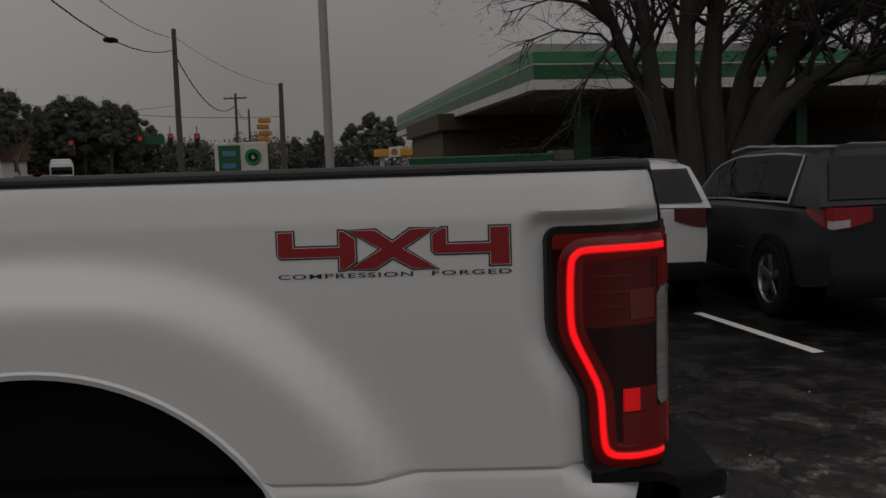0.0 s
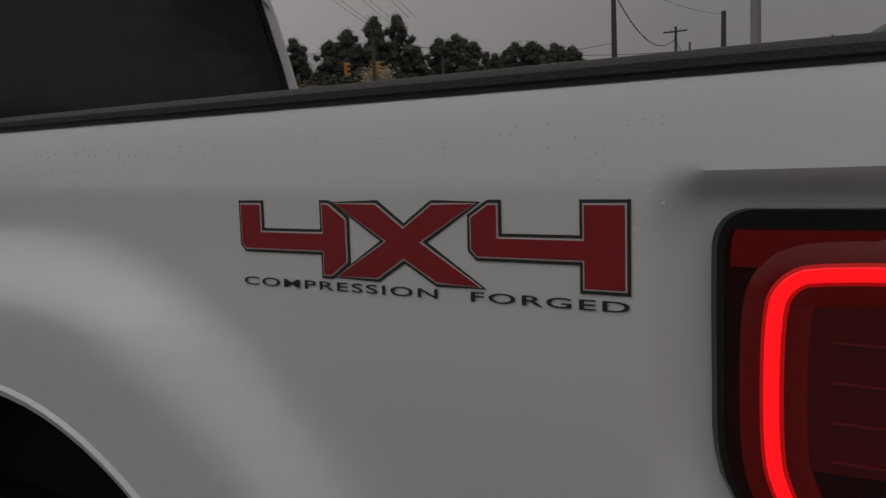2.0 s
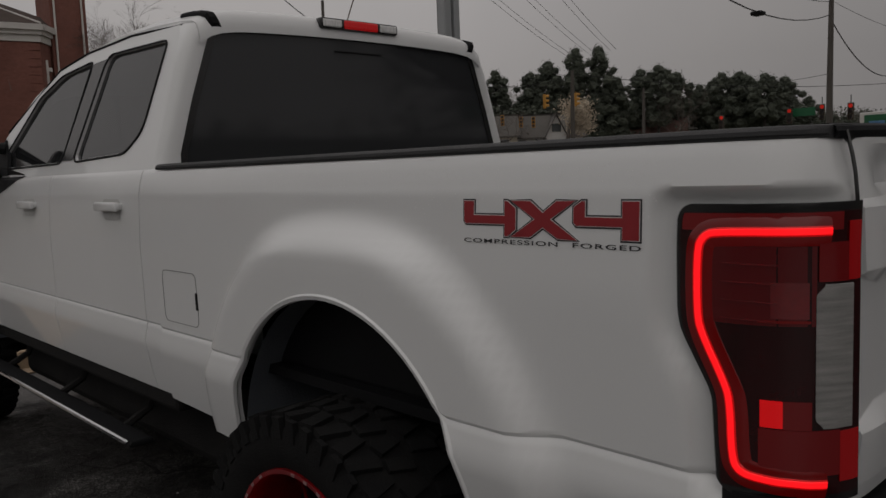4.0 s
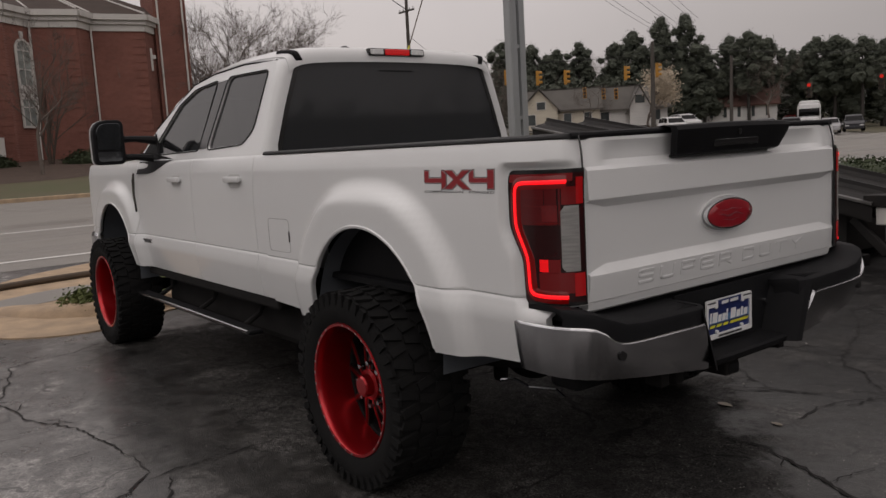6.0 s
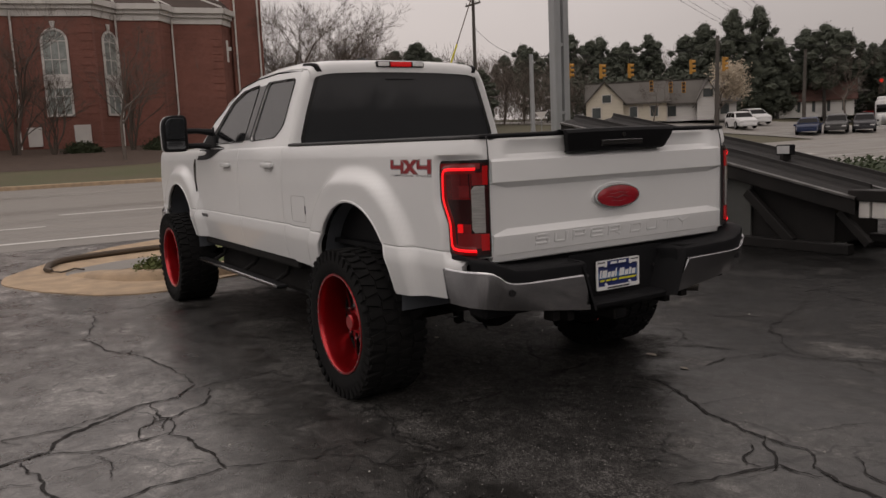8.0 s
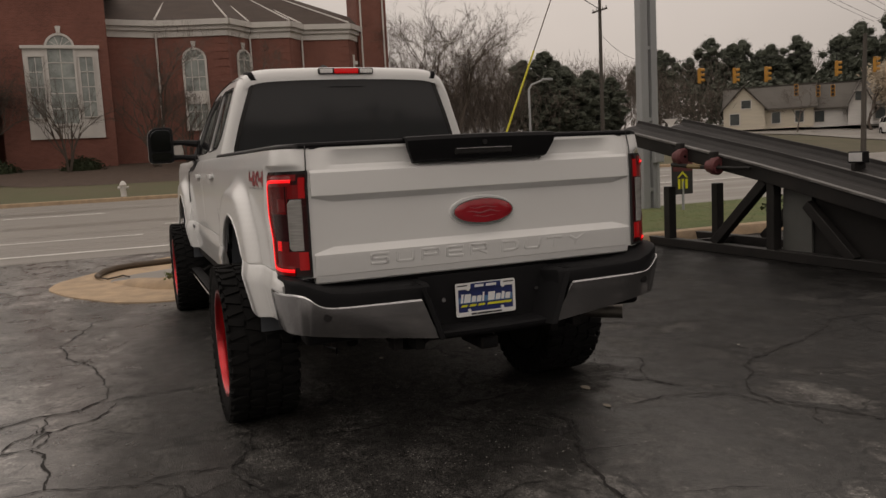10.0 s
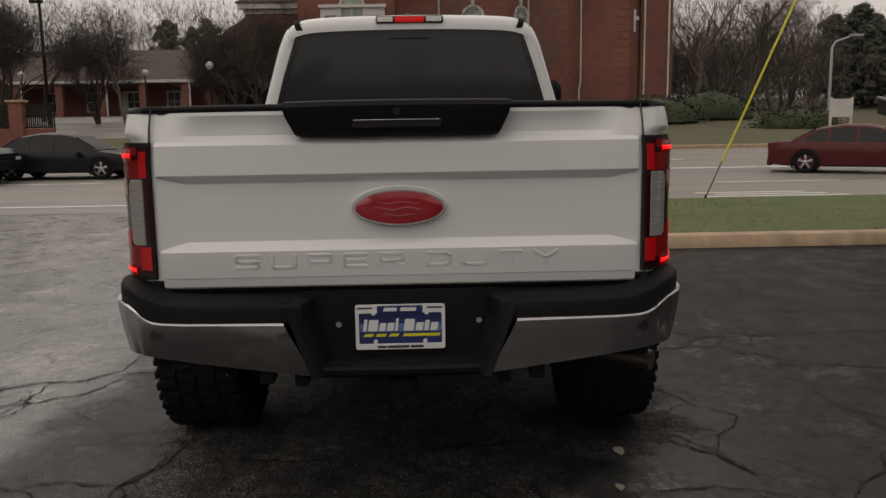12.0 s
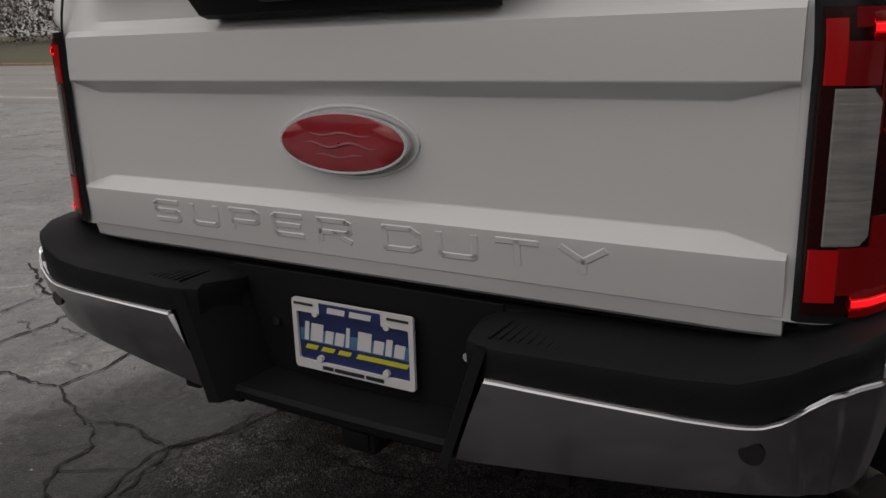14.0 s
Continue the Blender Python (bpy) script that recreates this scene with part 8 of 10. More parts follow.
bmesh.ops.transform(bm, matrix=pose(-2.05, 8.62, 0.13, 90, 0, 0) @ Matrix.Scale(-1, 4, (0, 1, 0)), verts=bm.verts)
bmesh.ops.recalc_face_normals(bm, faces=bm.faces[:])
part("bucket", bm, PANEL_GREY, ramp, smooth=True)
bm = bmesh.new()
box(bm, (-3.48, 9.38, 1.175), (-3.24, 9.48, 1.32), 0.015)
light_ = part("work_lamp", bm, BLACK_PLASTIC, ramp)
bm = bmesh.new()
box(bm, (-3.457, 9.370, 1.193), (-3.263, 9.378, 1.302), 0.004)
part("lamp_glass", bm, HEADLAMP, light_)
beam((-3.36, 9.43, 1.03), (-3.36, 9.43, 1.18), 0.20, 0.05, "lamp_bracket")
for x in (-5.48, -4.78):
    z = line_z(x)
    bm = bmesh.new()
    lathe(bm, [(0.02, 0.0), (0.10, 0.0), (0.125, 0.03), (0.12, 0.10), (0.085, 0.16), (0.085, 0.20), (0.02, 0.20)], 16, (0, 0, 0))
    bmesh.ops.transform(bm, matrix=pose(x + 0.1, 8.40, z - 0.26, 0, 0, 90), verts=bm.verts)
    reel = part("tie_down_reel", bm, RUST_RED, ramp, "faded red tie-down reel", smooth=True)
    bm = bmesh.new()
    box(bm, (x - 0.06, 8.36, z - 0.20), (x + 0.06, 8.44, z - 0.06), 0.015)
    part("reel_bracket", bm, STEEL, reel)
bm = bmesh.new()
tube(bm, [(-5.62, 8.36, 1.235), (-5.2, 8.34, 1.205), (-4.82, 8.36, 1.185), (-4.1, 8.40, 1.17)], [0.030, 0.030, 0.026, 0.018], 8)
part("reel_bar", bm, STEEL, ramp, smooth=True)
bm = bmesh.new()
tube(bm, [(-5.24, 8.339, 1.208), (-4.98, 8.349, 1.195)], 0.034, 8)
part("bar_sleeve", bm, surface("brass_sleeve", (0.16, 0.11, 0.04), rough=0.5), ramp, "dull brass sleeve", smooth=True)
for x, w in ((-1.74, 0.13), (-1.58, 0.22)):
    bm = bmesh.new()
    box(bm, (x, 8.50, 0.46), (x + w, 8.78, 0.66), 0.015)
    part("battery_box", bm, TRIM, ramp, "white battery box")
bm = bmesh.new()
box(bm, (-1.9, 11.4, 0.0), (3.0, 11.7, 0.16), 0.02)
solo("kerb_red", bm, RUST_RED, "faded red painted kerb beyond the ramp", kind="structure")

# ---- poles, wires, signals ----
pole = thing("sign_pole", "tall twin grey steel sign pole", "pole", (-11.35, 12.15, 0.1))
for y0, y1, x0, x1 in ((11.98, 12.17, -11.50, -11.28), (12.25, 12.42, -11.46, -11.28)):
    bm = bmesh.new()
    box(bm, (x0, y0, 0.0), (x1, y1, 11.5), 0.012)
    part("column", bm, GALV, pole)
for z in np.arange(0.5, 11.5, 1.6):
    bm = bmesh.new()
    box(bm, (-11.42, 12.15, z), (-11.30, 12.27, z + 0.08))
    part("spacer", bm, GALV, pole)
bm = bmesh.new()
box(bm, (-11.24, 12.18, 1.15), (-11.08, 12.42, 1.60), 0.02)
part("meter_box", bm, GALV, pole)
bm = bmesh.new()
tube(bm, [(-11.16, 12.30, 1.15), (-11.16, 12.30, 0.1)], 0.03, 6)
part("conduit", bm, GALV, pole)


def utility_pole(x, y, top, r, arms, label, base=None):
    z0 = (land(x, y) if base is None else base) - 0.1
    t = thing("utility_pole", label, "utility pole", (x, y, z0))
    b = bmesh.new()
    tube(b, [(x, y, z0), (x, y, (z0 + top) / 2), (x + 0.05, y, top)], [r, r * 0.85, r * 0.65], 9)
    part("shaft", b, WOOD_POLE, t, smooth=True)
    for z in arms:
        b = bmesh.new()
        box(b, (x - 1.0, y - 0.06, z - 0.06), (x + 1.0, y + 0.06, z + 0.06), 0.01)
        part("crossarm", b, WOOD_POLE, t)
        for dx in (-0.9, -0.4, 0.4, 0.9):
            b = bmesh.new()
            tube(b, [(x + dx, y, z + 0.05), (x + dx, y, z + 0.22)], [0.03, 0.045], 6)
            part("insulator", b, FASCIA_GREY, t)
    return t


utility_pole(-11.80, 12.32, 12.5, 0.055, [], "slim brown wooden pole beside the sign pole", 0.1)
utility_pole(-17.0, 47.0, 10.4, 0.20, [], "grey wooden utility pole by the crossing")
utility_pole(-13.55, 58.5, 8.4, 0.24, [], "grey wooden utility pole by the crossing")
utility_pole(-20.0, 69.2, 8.9, 0.16, [8.5], "slim wooden utility pole down the road")
utility_pole(-21.1, 77.2, 8.2, 0.14, [], "slim wooden utility pole down the road")
utility_pole(-49.8, 36.3, 14.5, 0.17, [12.2], "wooden utility pole with a crossarm across the road")
utility_pole(-46.3, 74.2, 9.2, 0.20, [], "wooden utility pole before the houses")
utility_pole(-31.6, 42.8, 7.6, 0.17, [], "wooden signal pole at the crossing")
bm = bmesh.new()
tube(bm, [(-35.4, 30.5, 0.7), (-35.4, 30.5, 6.6)], [0.16, 0.12], 10)
solo("signal_pole", bm, GALV, "grey steel signal pole at the crossing", "pole", smooth=True)
bm = bmesh.new()
tube(bm, [(-2.75, 15.9, 0.0), (-2.75, 15.9, 6.0), (-2.72, 15.9, 11.0)], [0.092, 0.085, 0.072], 12)
solo("lamp_post", bm, surface("pale_pole", (0.36, 0.35, 0.34), (0.30, 0.29, 0.28), rough=0.5, scale=2, fine=30), "pale grey steel lamp post behind the truck", "lamp post", smooth=True)
lamp = thing("street_lamp", "slim street lamp across the road", "street lamp", (-41.0, 25.15, 1.3))
bm = bmesh.new()
tube(bm, [(-41.0, 25.15, 1.2), (-41.0, 25.15, 5.5), (-41.0, 25.35, 5.8), (-40.8, 26.2, 6.1)], [0.09, 0.07, 0.06, 0.05], 8)
part("column", bm, GALV, lamp, smooth=True)
bm = bmesh.new()
box(bm, (-40.95, 26.0, 6.02), (-40.65, 26.7, 6.16), 0.04)
part("lantern", bm, GALV, lamp)
lamp = thing("street_lamp", "tall dark street lamp before the hall", "street lamp", (-49.6, -21.4, 2))
bm = bmesh.new()
tube(bm, [(-49.6, -21.4, 1.8), (-49.6, -21.4, 9.7)], [0.12, 0.09], 8)
part("column", bm, STEEL, lamp, smooth=True)
bm = bmesh.new()
box(bm, (-49.75, -22.0, 9.65), (-49.45, -21.2, 9.85), 0.03)
part("lantern", bm, STEEL, lamp)
# low brick boundary wall with piers, dark railings and a banner
fence = thing("brick_fence", "low brick fence with pale-capped piers and dark panels", "fence", (-36.4, -20, 1))
bm = bmesh.new()
box(bm, (-36.55, -44, 0.6), (-36.25, -15.2, 1.75), 0.01)
part("low_wall", bm, BRICK, fence)
for k in range(7):
    y = -16.9 - 4.4 * k
    bm = bmesh.new()
    box(bm, (-36.65, y - 0.32, 0.6), (-36.15, y + 0.32, 3.0), 0.01)
    pier_ = part("pier", bm, BRICK, fence)
    bm = bmesh.new()
    box(bm, (-36.74, y - 0.41, 3.0), (-36.06, y + 0.41, 3.11), 0.02)
    part("cap", bm, CONCRETE, pier_)
    for z in (1.78, 2.32, 2.86):
        bm = bmesh.new()
        box(bm, (-36.43, y + 0.32, z), (-36.37, y + (1.7 if k == 0 else 4.08), z + 0.05))
        part("rail", bm, STEEL, fence)
    for q in np.arange(y + 0.40, y + (1.7 if k == 0 else 4.05), 0.10):
        bm = bmesh.new()
        box(bm, (-36.42, q, 1.76), (-36.38, q + 0.055, 2.92))
        part("bar", bm, STEEL, fence)
bann = thing("banner", "white banner with grey lines hanging on the railings", "banner", (-36.3, -19.6, 1.8))
bm = bmesh.new()
box(bm, (-36.345, -20.9, 1.95), (-36.330, -18.3, 2.85), 0.004)
part("sheet", bm, TRIM, bann)
for z, a, c in ((2.58, -20.3, -18.9), (2.40, -20.5, -18.7), (2.16, -20.4, -18.8)):
    bm = bmesh.new()
    box(bm, (-36.329, a, z), (-36.325, c, z + 0.10))
    part("line_bar", bm, GALV, bann)
# globe lamps before the hall
GLOBE = surface("white_globe", (0.70, 0.69, 0.66), (0.62, 0.61, 0.59), rough=0.3, fine=60)
for x, y, z in ((-48.8, -10.72, 5.59), (-57.5, -17.73, 5.82), (-59.0, -27.5, 5.9)):
    gl = thing("globe_lamp", "white globe lamp on a dark post", "street lamp", (x, y, land(x, y)), "globe lamps by the hall")
    bm = bmesh.new()
    tube(bm, [(x, y, land(x, y) - 0.1), (x, y, z - 0.2)], 0.06, 7)
    part("post", bm, STEEL, gl)
    bm = bmesh.new()
    s = bmesh.ops.create_uvsphere(bm, u_segments=14, v_segments=9, radius=0.26)
    bmesh.ops.translate(bm, vec=(x, y, z), verts=s["verts"])
    part("globe", bm, GLOBE, gl, smooth=True)

WIRE = surface("black_wire", (0.012, 0.012, 0.012), rough=0.6)


def wire(a, b_, sag, r, label="thin black overhead cable between poles", n=14):
    a, b_ = Vector(a), Vector(b_)
    b = bmesh.new()
    tube(b, [a.lerp(b_, k / n) - Vector((0, 0, sag * 4 * (k / n) * (1 - k / n))) for k in range(n + 1)], r, 4, caps=False)
    return solo("overhead_wire", b, WIRE, label, "wire", "overhead wires")


wire((-11.35, 12.1, 10.3), (-17.0, 47.0, 9.2), 2.15, 0.030, "thick black overhead cable between poles")
wire((-11.35, 12.1, 11.3), (-17.0, 47.0, 9.9), 1.6, 0.018)
wire((-17.0, 47.0, 9.0), (-20.0, 69.2, 7.9), 1.6, 0.035, "thick black overhead cable between poles")
wire((-17.0, 47.0, 10.0), (-13.55, 58.5, 8.2), 0.5, 0.012)
wire((-20.0, 69.2, 7.9), (-21.1, 77.2, 7.4), 0.6, 0.03)
wire((-31.6, 42.8, 7.4), (-13.55, 58.5, 6.0), 0.7, 0.02)
for i in range(3):
    for j in range(2):
        wire((-16.0 - 2.6 * i - 0.5 * j, 12.0, 15.0), (-31.0 - 2.3 * i - 0.5 * j, 47.0 + i, 9.2), 0.8, 0.011, "thin overhead power line along the road")
wire((-49.8, 36.3, 12.3), (-31.0, 8.0, 20.0), 1.0, 0.03)
wire((-49.8, 36.3, 10.5), (-35.4, 30.5, 6.5), 0.6, 0.015)
bm = bmesh.new()
box(bm, (-15.1, 33.45, 7.46), (-14.6, 33.95, 7.64), 0.07)
solo("splice_box", bm, BLACK_PLASTIC, "black splice case on the overhead cable", "splice case", smooth=True)

HEAD = surface("signal_housing", (0.42, 0.20, 0.02), (0.34, 0.16, 0.018), rough=0.5, fine=40)
LENS_OFF = surface("signal_lens_dark", (0.03, 0.02, 0.02), rough=0.3)
LENS_RED = glow("signal_red", (1.0, 0.05, 0.03), 0.35)


HEAD_DARK = surface("signal_housing_dark", (0.05, 0.035, 0.02), rough=0.6, fine=40)


def signal(x, y, z, heading, red=True):
    """A hanging signal head that faces along its own -y."""
    t = thing("traffic_signal", "dark three-lamp traffic signal showing red" if red else "yellow three-lamp traffic signal hanging at the crossing", "traffic signal", group="signals over the crossing")
    b = bmesh.new()
    box(b, (-0.18, -0.10, -0.52), (0.18, 0.12, 0.52), 0.03)
    part("housing", b, HEAD_DARK if red else HEAD, t)
    for k, zz in enumerate((0.34, 0.0, -0.34)):
        b = bmesh.new()
        tube(b, [(0, -0.10, zz), (0, -0.13, zz)], 0.125, 12)
        part("lens", b, LENS_RED if red and k == 0 else LENS_OFF, t)
        b = bmesh.new()
        pts = [(0.145 * math.cos(a), zz + 0.145 * math.sin(a)) for a in np.linspace(-0.3, math.pi + 0.3, 12)]
        grid(b, [[(u, -0.10, v) for u, v in pts], [(u, -0.32, v) for u, v in pts]])
        part("visor", b, HEAD_DARK if red else HEAD, t)
    b = bmesh.new()
    tube(b, [(0, 0, 0.5), (0, 0, 1.0)], 0.03, 6)
    part("hanger", b, STEEL, t)
    t.matrix_basis = pose(x, y, z, 0, 0, heading)
    return t


for x, y, z, hd, red in ((-39.98, 40.56, 6.1, 130, False), (-39.29, 42.69, 6.1, 130, False), (-37.44, 47.12, 6.25, 130, False), (-36.31, 49.36, 6.37, 130, False), (-40.75, 38.23, 6.2, 130, False), (-52.58, 59.05, 6.07, 40, False), (-51.25, 60.28, 5.85, 40, False), (-50.35, 61.08, 5.78, 40, False), (-26.9, 53.7, 4.05, 20, True), (-22.9, 55.5, 4.25, 20, True), (-21.0, 56.2, 4.4, 15, True), (-17.7, 52.1, 4.1, 10, True)):
    signal(x, y, z, hd, red)
wire((-35.4, 30.5, 6.5), (-31.6, 42.8, 7.0), 0.3, 0.015, "thin signal span wire over the crossing")
wire((-41.6, 36.0, 7.3), (-35.0, 52.0, 7.5), 0.15, 0.015, "thin signal span wire over the crossing")
wire((-54.0, 57.7, 7.2), (-48.0, 63.2, 6.8), 0.1, 0.015, "thin signal span wire over the crossing")
wire((-31.6, 42.8, 6.2), (-17.0, 47.0, 6.0), 0.5, 0.015, "thin signal span wire over the crossing")
bm = bmesh.new()
box(bm, (-22.8, 55.85, 4.2), (-21.3, 55.9, 4.75), 0.01)
solo("street_sign", bm, GREEN_DARK, "green hanging street sign over the crossing", "sign")
bm = bmesh.new()
for k in range(4):
    box(bm, (-12.75 + 0.1 * (k % 2), 48.3, 3.75 + 0.38 * k), (-12.05 + 0.1 * (k % 2), 48.7, 4.05 + 0.38 * k), 0.05)
solo("signal_cluster", bm, HEAD, "cluster of yellow signal heads seen side on", "traffic signal")

# guy wire with a yellow guard
guy = thing("guy_wire", "utility pole guy wire with a yellow guard", "guy wire", (-11.7, 7.93, 0.08))
a, b_ = Vector((-11.7, 7.93, 0.08)), Vector((-11.8, 12.3, 10.2))
bm = bmesh.new()
tube(bm, [a, b_], 0.012, 5)
part("wire", bm, surface("rusty_wire", (0.10, 0.07, 0.05), rough=0.8), guy)
bm = bmesh.new()
tube(bm, [a.lerp(b_, 0.070), a.lerp(b_, 0.36)], 0.022, 8)
part("guard", bm, surface("yellow_guard", (0.62, 0.55, 0.03), (0.5, 0.45, 0.03), rough=0.5), guy)
bm = bmesh.new()
tube(bm, [(-11.7, 7.93, -0.1), (-11.7, 7.95, 0.16)], [0.03, 0.025], 7)
part("anchor", bm, STEEL, guy)

# small yard sign with plain shapes
yard = thing("yard_sign", "small black and yellow yard sign with a red top", "sign", (-10.3, 12.45, 0.1))
for nm, lo_, hi_, mt in (("stake", (-10.32, 12.42, 0.0), (-10.28, 12.46, 0.9), GALV), ("board", (-10.31, 12.15, 0.62), (-10.29, 12.70, 1.30), DECAL_BLACK), ("red_top", (-10.287, 12.17, 1.12), (-10.284, 12.70, 1.34), RUST_RED)):
    bm = bmesh.new()
    box(bm, lo_, hi_)
    part(nm, bm, mt, yard)
for pts in ([(12.28, 0.98), (12.425, 1.12), (12.57, 0.98), (12.52, 0.98), (12.425, 1.07), (12.33, 0.98)], [(12.30, 0.74), (12.36, 0.74), (12.36, 0.95), (12.30, 0.95)], [(12.40, 0.74), (12.46, 0.74), (12.46, 0.95), (12.40, 0.95)], [(12.50, 0.74), (12.56, 0.74), (12.56, 0.95), (12.50, 0.95)]):
    bm = bmesh.new()
    sheet(bm, pts, [], lambda u, v: Vector((-10.287, u, v)), (0.003, 0, 0))
    part("yellow_shape", bm, PLATE_YELLOW, yard)
yard.matrix_basis = pose(0, -0.15, -0.17) @ yard.matrix_basis
board = thing("notice_board", "white notice board on two posts across the road", "sign", (-37.0, 23.7, 0.8))
bm = bmesh.new()
box(bm, (-37.05, 23.25, 1.70), (-36.95, 24.25, 2.60), 0.01)
part("board", bm, TRIM, board)
for y in (23.22, 24.28):
    bm = bmesh.new()
    box(bm, (-37.06, y - 0.05, 0.8), (-36.94, y + 0.05, 2.68), 0.01)
    part("post", bm, TRIM, board)
hyd = thing("fire_hydrant", "small pale fire hydrant on the far verge", "hydrant", (-32.6, 1.0, 0.5))
bm = bmesh.new()
lathe(bm, [(0.14, 0.0), (0.12, 0.08), (0.12, 0.5), (0.15, 0.55), (0.10, 0.68), (0.02, 0.74)], 12, (0, 0, 0))
bmesh.ops.transform(bm, matrix=pose(-32.6, 1.0, 0.5, 90, 0, 0), verts=bm.verts)
tube(bm, [(-32.6, 0.78, 0.95), (-32.6, 1.22, 0.95)], 0.06, 8)
part("barrel", bm, TRIM, hyd, smooth=True)
give = thing("triangle_sign", "small white triangular road sign on a post", "sign", (-46.6, 40.3, 1.7))
bm = bmesh.new()
sheet(bm, [(-0.4, 2.5), (0.4, 2.5), (0.0, 1.85)], [], lambda u, v: Vector((-46.6 + u * 0.9, 40.3 + u * 0.9, v + 1.1)), (0.02, -0.02, 0))
part("board", bm, TRIM, give)
bm = bmesh.new()
tube(bm, [(-46.62, 40.32, 1.5), (-46.62, 40.32, 3.6)], 0.03, 6)
part("post", bm, GALV, give)

# ---- plants ----
BARK = surface("dark_bark", (0.034, 0.030, 0.027), (0.052, 0.046, 0.041), rough=0.95, scale=5, fine=40, bump=0.8, streak=(3, 3, 0.5))
TWIG = surface("grey_twig", (0.075, 0.058, 0.048), (0.12, 0.10, 0.085), rough=0.95, scale=3, fine=20)
PALE_BARK = surface("pale_bark", (0.085, 0.066, 0.052), (0.055, 0.043, 0.035), rough=0.9, scale=4, fine=30)
NEEDLE = surface("pine_needles", (0.042, 0.050, 0.037), (0.076, 0.085, 0.062), rough=0.9, scale=0.8, fine=6)
BUSH = surface("shrub_leaves", (0.022, 0.036, 0.014), (0.05, 0.06, 0.028), rough=0.9, scale=1.5, fine=12)
BLOSSOM = surface("pale_blossom", (0.46, 0.39, 0.30), (0.34, 0.28, 0.21), rough=0.9, scale=1.5, fine=10)
rng = random.Random(7)


def branch(bm, p, d, length, r, level, deep, spread, droop, sides, tips):
    """A limb that bends, thins and forks."""
    n = 3 if level < deep else 2
    pts, rad = [p.copy()], [r]
    for k in range(n):
        d = (d + Vector((rng.gauss(0, 0.16), rng.gauss(0, 0.16), rng.gauss(0, 0.10) - droop * level))).normalized()
        p = p + d * (length / n)
        pts.append(p.copy())
        rad.append(r * (1 - 0.45 * (k + 1) / n))
    tube(bm, pts, rad, max(3, sides - level), caps=False)
    if level >= deep:
        tips.append(p)
        return
    kids = 3 if level < 2 else rng.choice((3, 4))
    for k in range(kids):
        t = 0.45 + 0.55 * (k + rng.random()) / kids
        i = min(n - 1, int(t * n))
        q = pts[i].lerp(pts[i + 1], t * n - i)
        side_v = Vector((rng.gauss(0, 1), rng.gauss(0, 1), rng.gauss(0.25, 0.5)))
        e = (d + spread * side_v.normalized()).normalized()
        branch(bm, q, e, length * rng.uniform(0.55, 0.8), max(r * 0.47, 0.006), level + 1, deep, spread, droop, sides, tips)


def bare_tree(stems, height, r, deep, spread=0.75, droop=0.0, lean=0.35):
    b = bmesh.new()
    tips = []
    for k in range(stems):
        a = 2 * math.pi * k / stems + rng.uniform(-0.3, 0.3)
        d = Vector((math.cos(a) * lean, math.sin(a) * lean, 1)).normalized() if stems > 1 else Vector((0, 0, 1))
        branch(b, Vector((math.cos(a) * r * 0.9 * (stems > 1), math.sin(a) * r * 0.9 * (stems > 1), 0)), d, height * 0.42, r, 0, deep, spread, droop, 8, tips)
    return b, tips


def leaves(b, centre, radius, count, size, flat=0.6):
    for _ in range(count):
        v = Vector((rng.gauss(0, 0.45), rng.gauss(0, 0.45), rng.gauss(0, 0.45) * flat)) * radius
        c = Vector(centre) + v
        u = Vector((rng.gauss(0, 1), rng.gauss(0, 1), rng.gauss(0, 0.7))).normalized()
        w = u.orthogonal().normalized()
        s = size * rng.uniform(0.6, 1.3)
        b.faces.new((b.verts.new(c - u * s), b.verts.new(c + u * s * 0.6 + w * s * 0.6), b.verts.new(c + u * s * 0.4 - w * s * 0.7)))


def sprigs(b, centre, radius, count, length, wide):
    """Fine twigs as slivers round a place."""
    for _ in range(count):
        c = Vector(centre) + Vector((rng.gauss(0, 0.5), rng.gauss(0, 0.5), rng.gauss(0, 0.5))) * radius
        u = Vector((rng.gauss(0, 0.8), rng.gauss(0, 0.8), rng.gauss(0.4, 0.6))).normalized() * length * rng.uniform(0.6, 1.3)
        w = Vector((rng.gauss(0, 1), rng.gauss(0, 1), rng.gauss(0, 1))).normalized() * wide
        b.faces.new((b.verts.new(c - w), b.verts.new(c + w), b.verts.new(c + u)))


# the great bare tree beside the filling station
tree = thing("bare_tree", "large dark bare tree with many thick stems and twigs", "tree", (4.5, 15.2, 0))
bm = bmesh.new()
tips = []
STEMS = [
    (0.20, [(3.85, 15.2, 0.4), (3.72, 15.1, 1.5), (3.45, 15.0, 2.9), (3.28, 15.0, 4.3), (2.9, 14.9, 6.6)]),
    (0.23, [(4.15, 15.0, 0.3), (4.10, 14.9, 1.6), (3.98, 14.9, 3.0), (4.02, 14.8, 4.3), (3.9, 14.7, 7.0)]),
    (0.24, [(4.55, 15.1, 0.3), (4.52, 15.0, 1.6), (4.48, 15.0, 3.0), (4.60, 15.1, 4.3), (4.9, 15.2, 7.2)]),
    (0.22, [(4.80, 15.2, 0.3), (4.85, 15.2, 1.7), (5.20, 15.3, 3.1), (5.75, 15.4, 4.3), (6.5, 15.6, 6.4)]),
    (0.23, [(4.95, 15.1, 0.3), (5.00, 15.0, 1.6), (5.60, 14.8, 3.0), (6.15, 14.7, 4.3), (7.0, 14.5, 6.0)]),
]
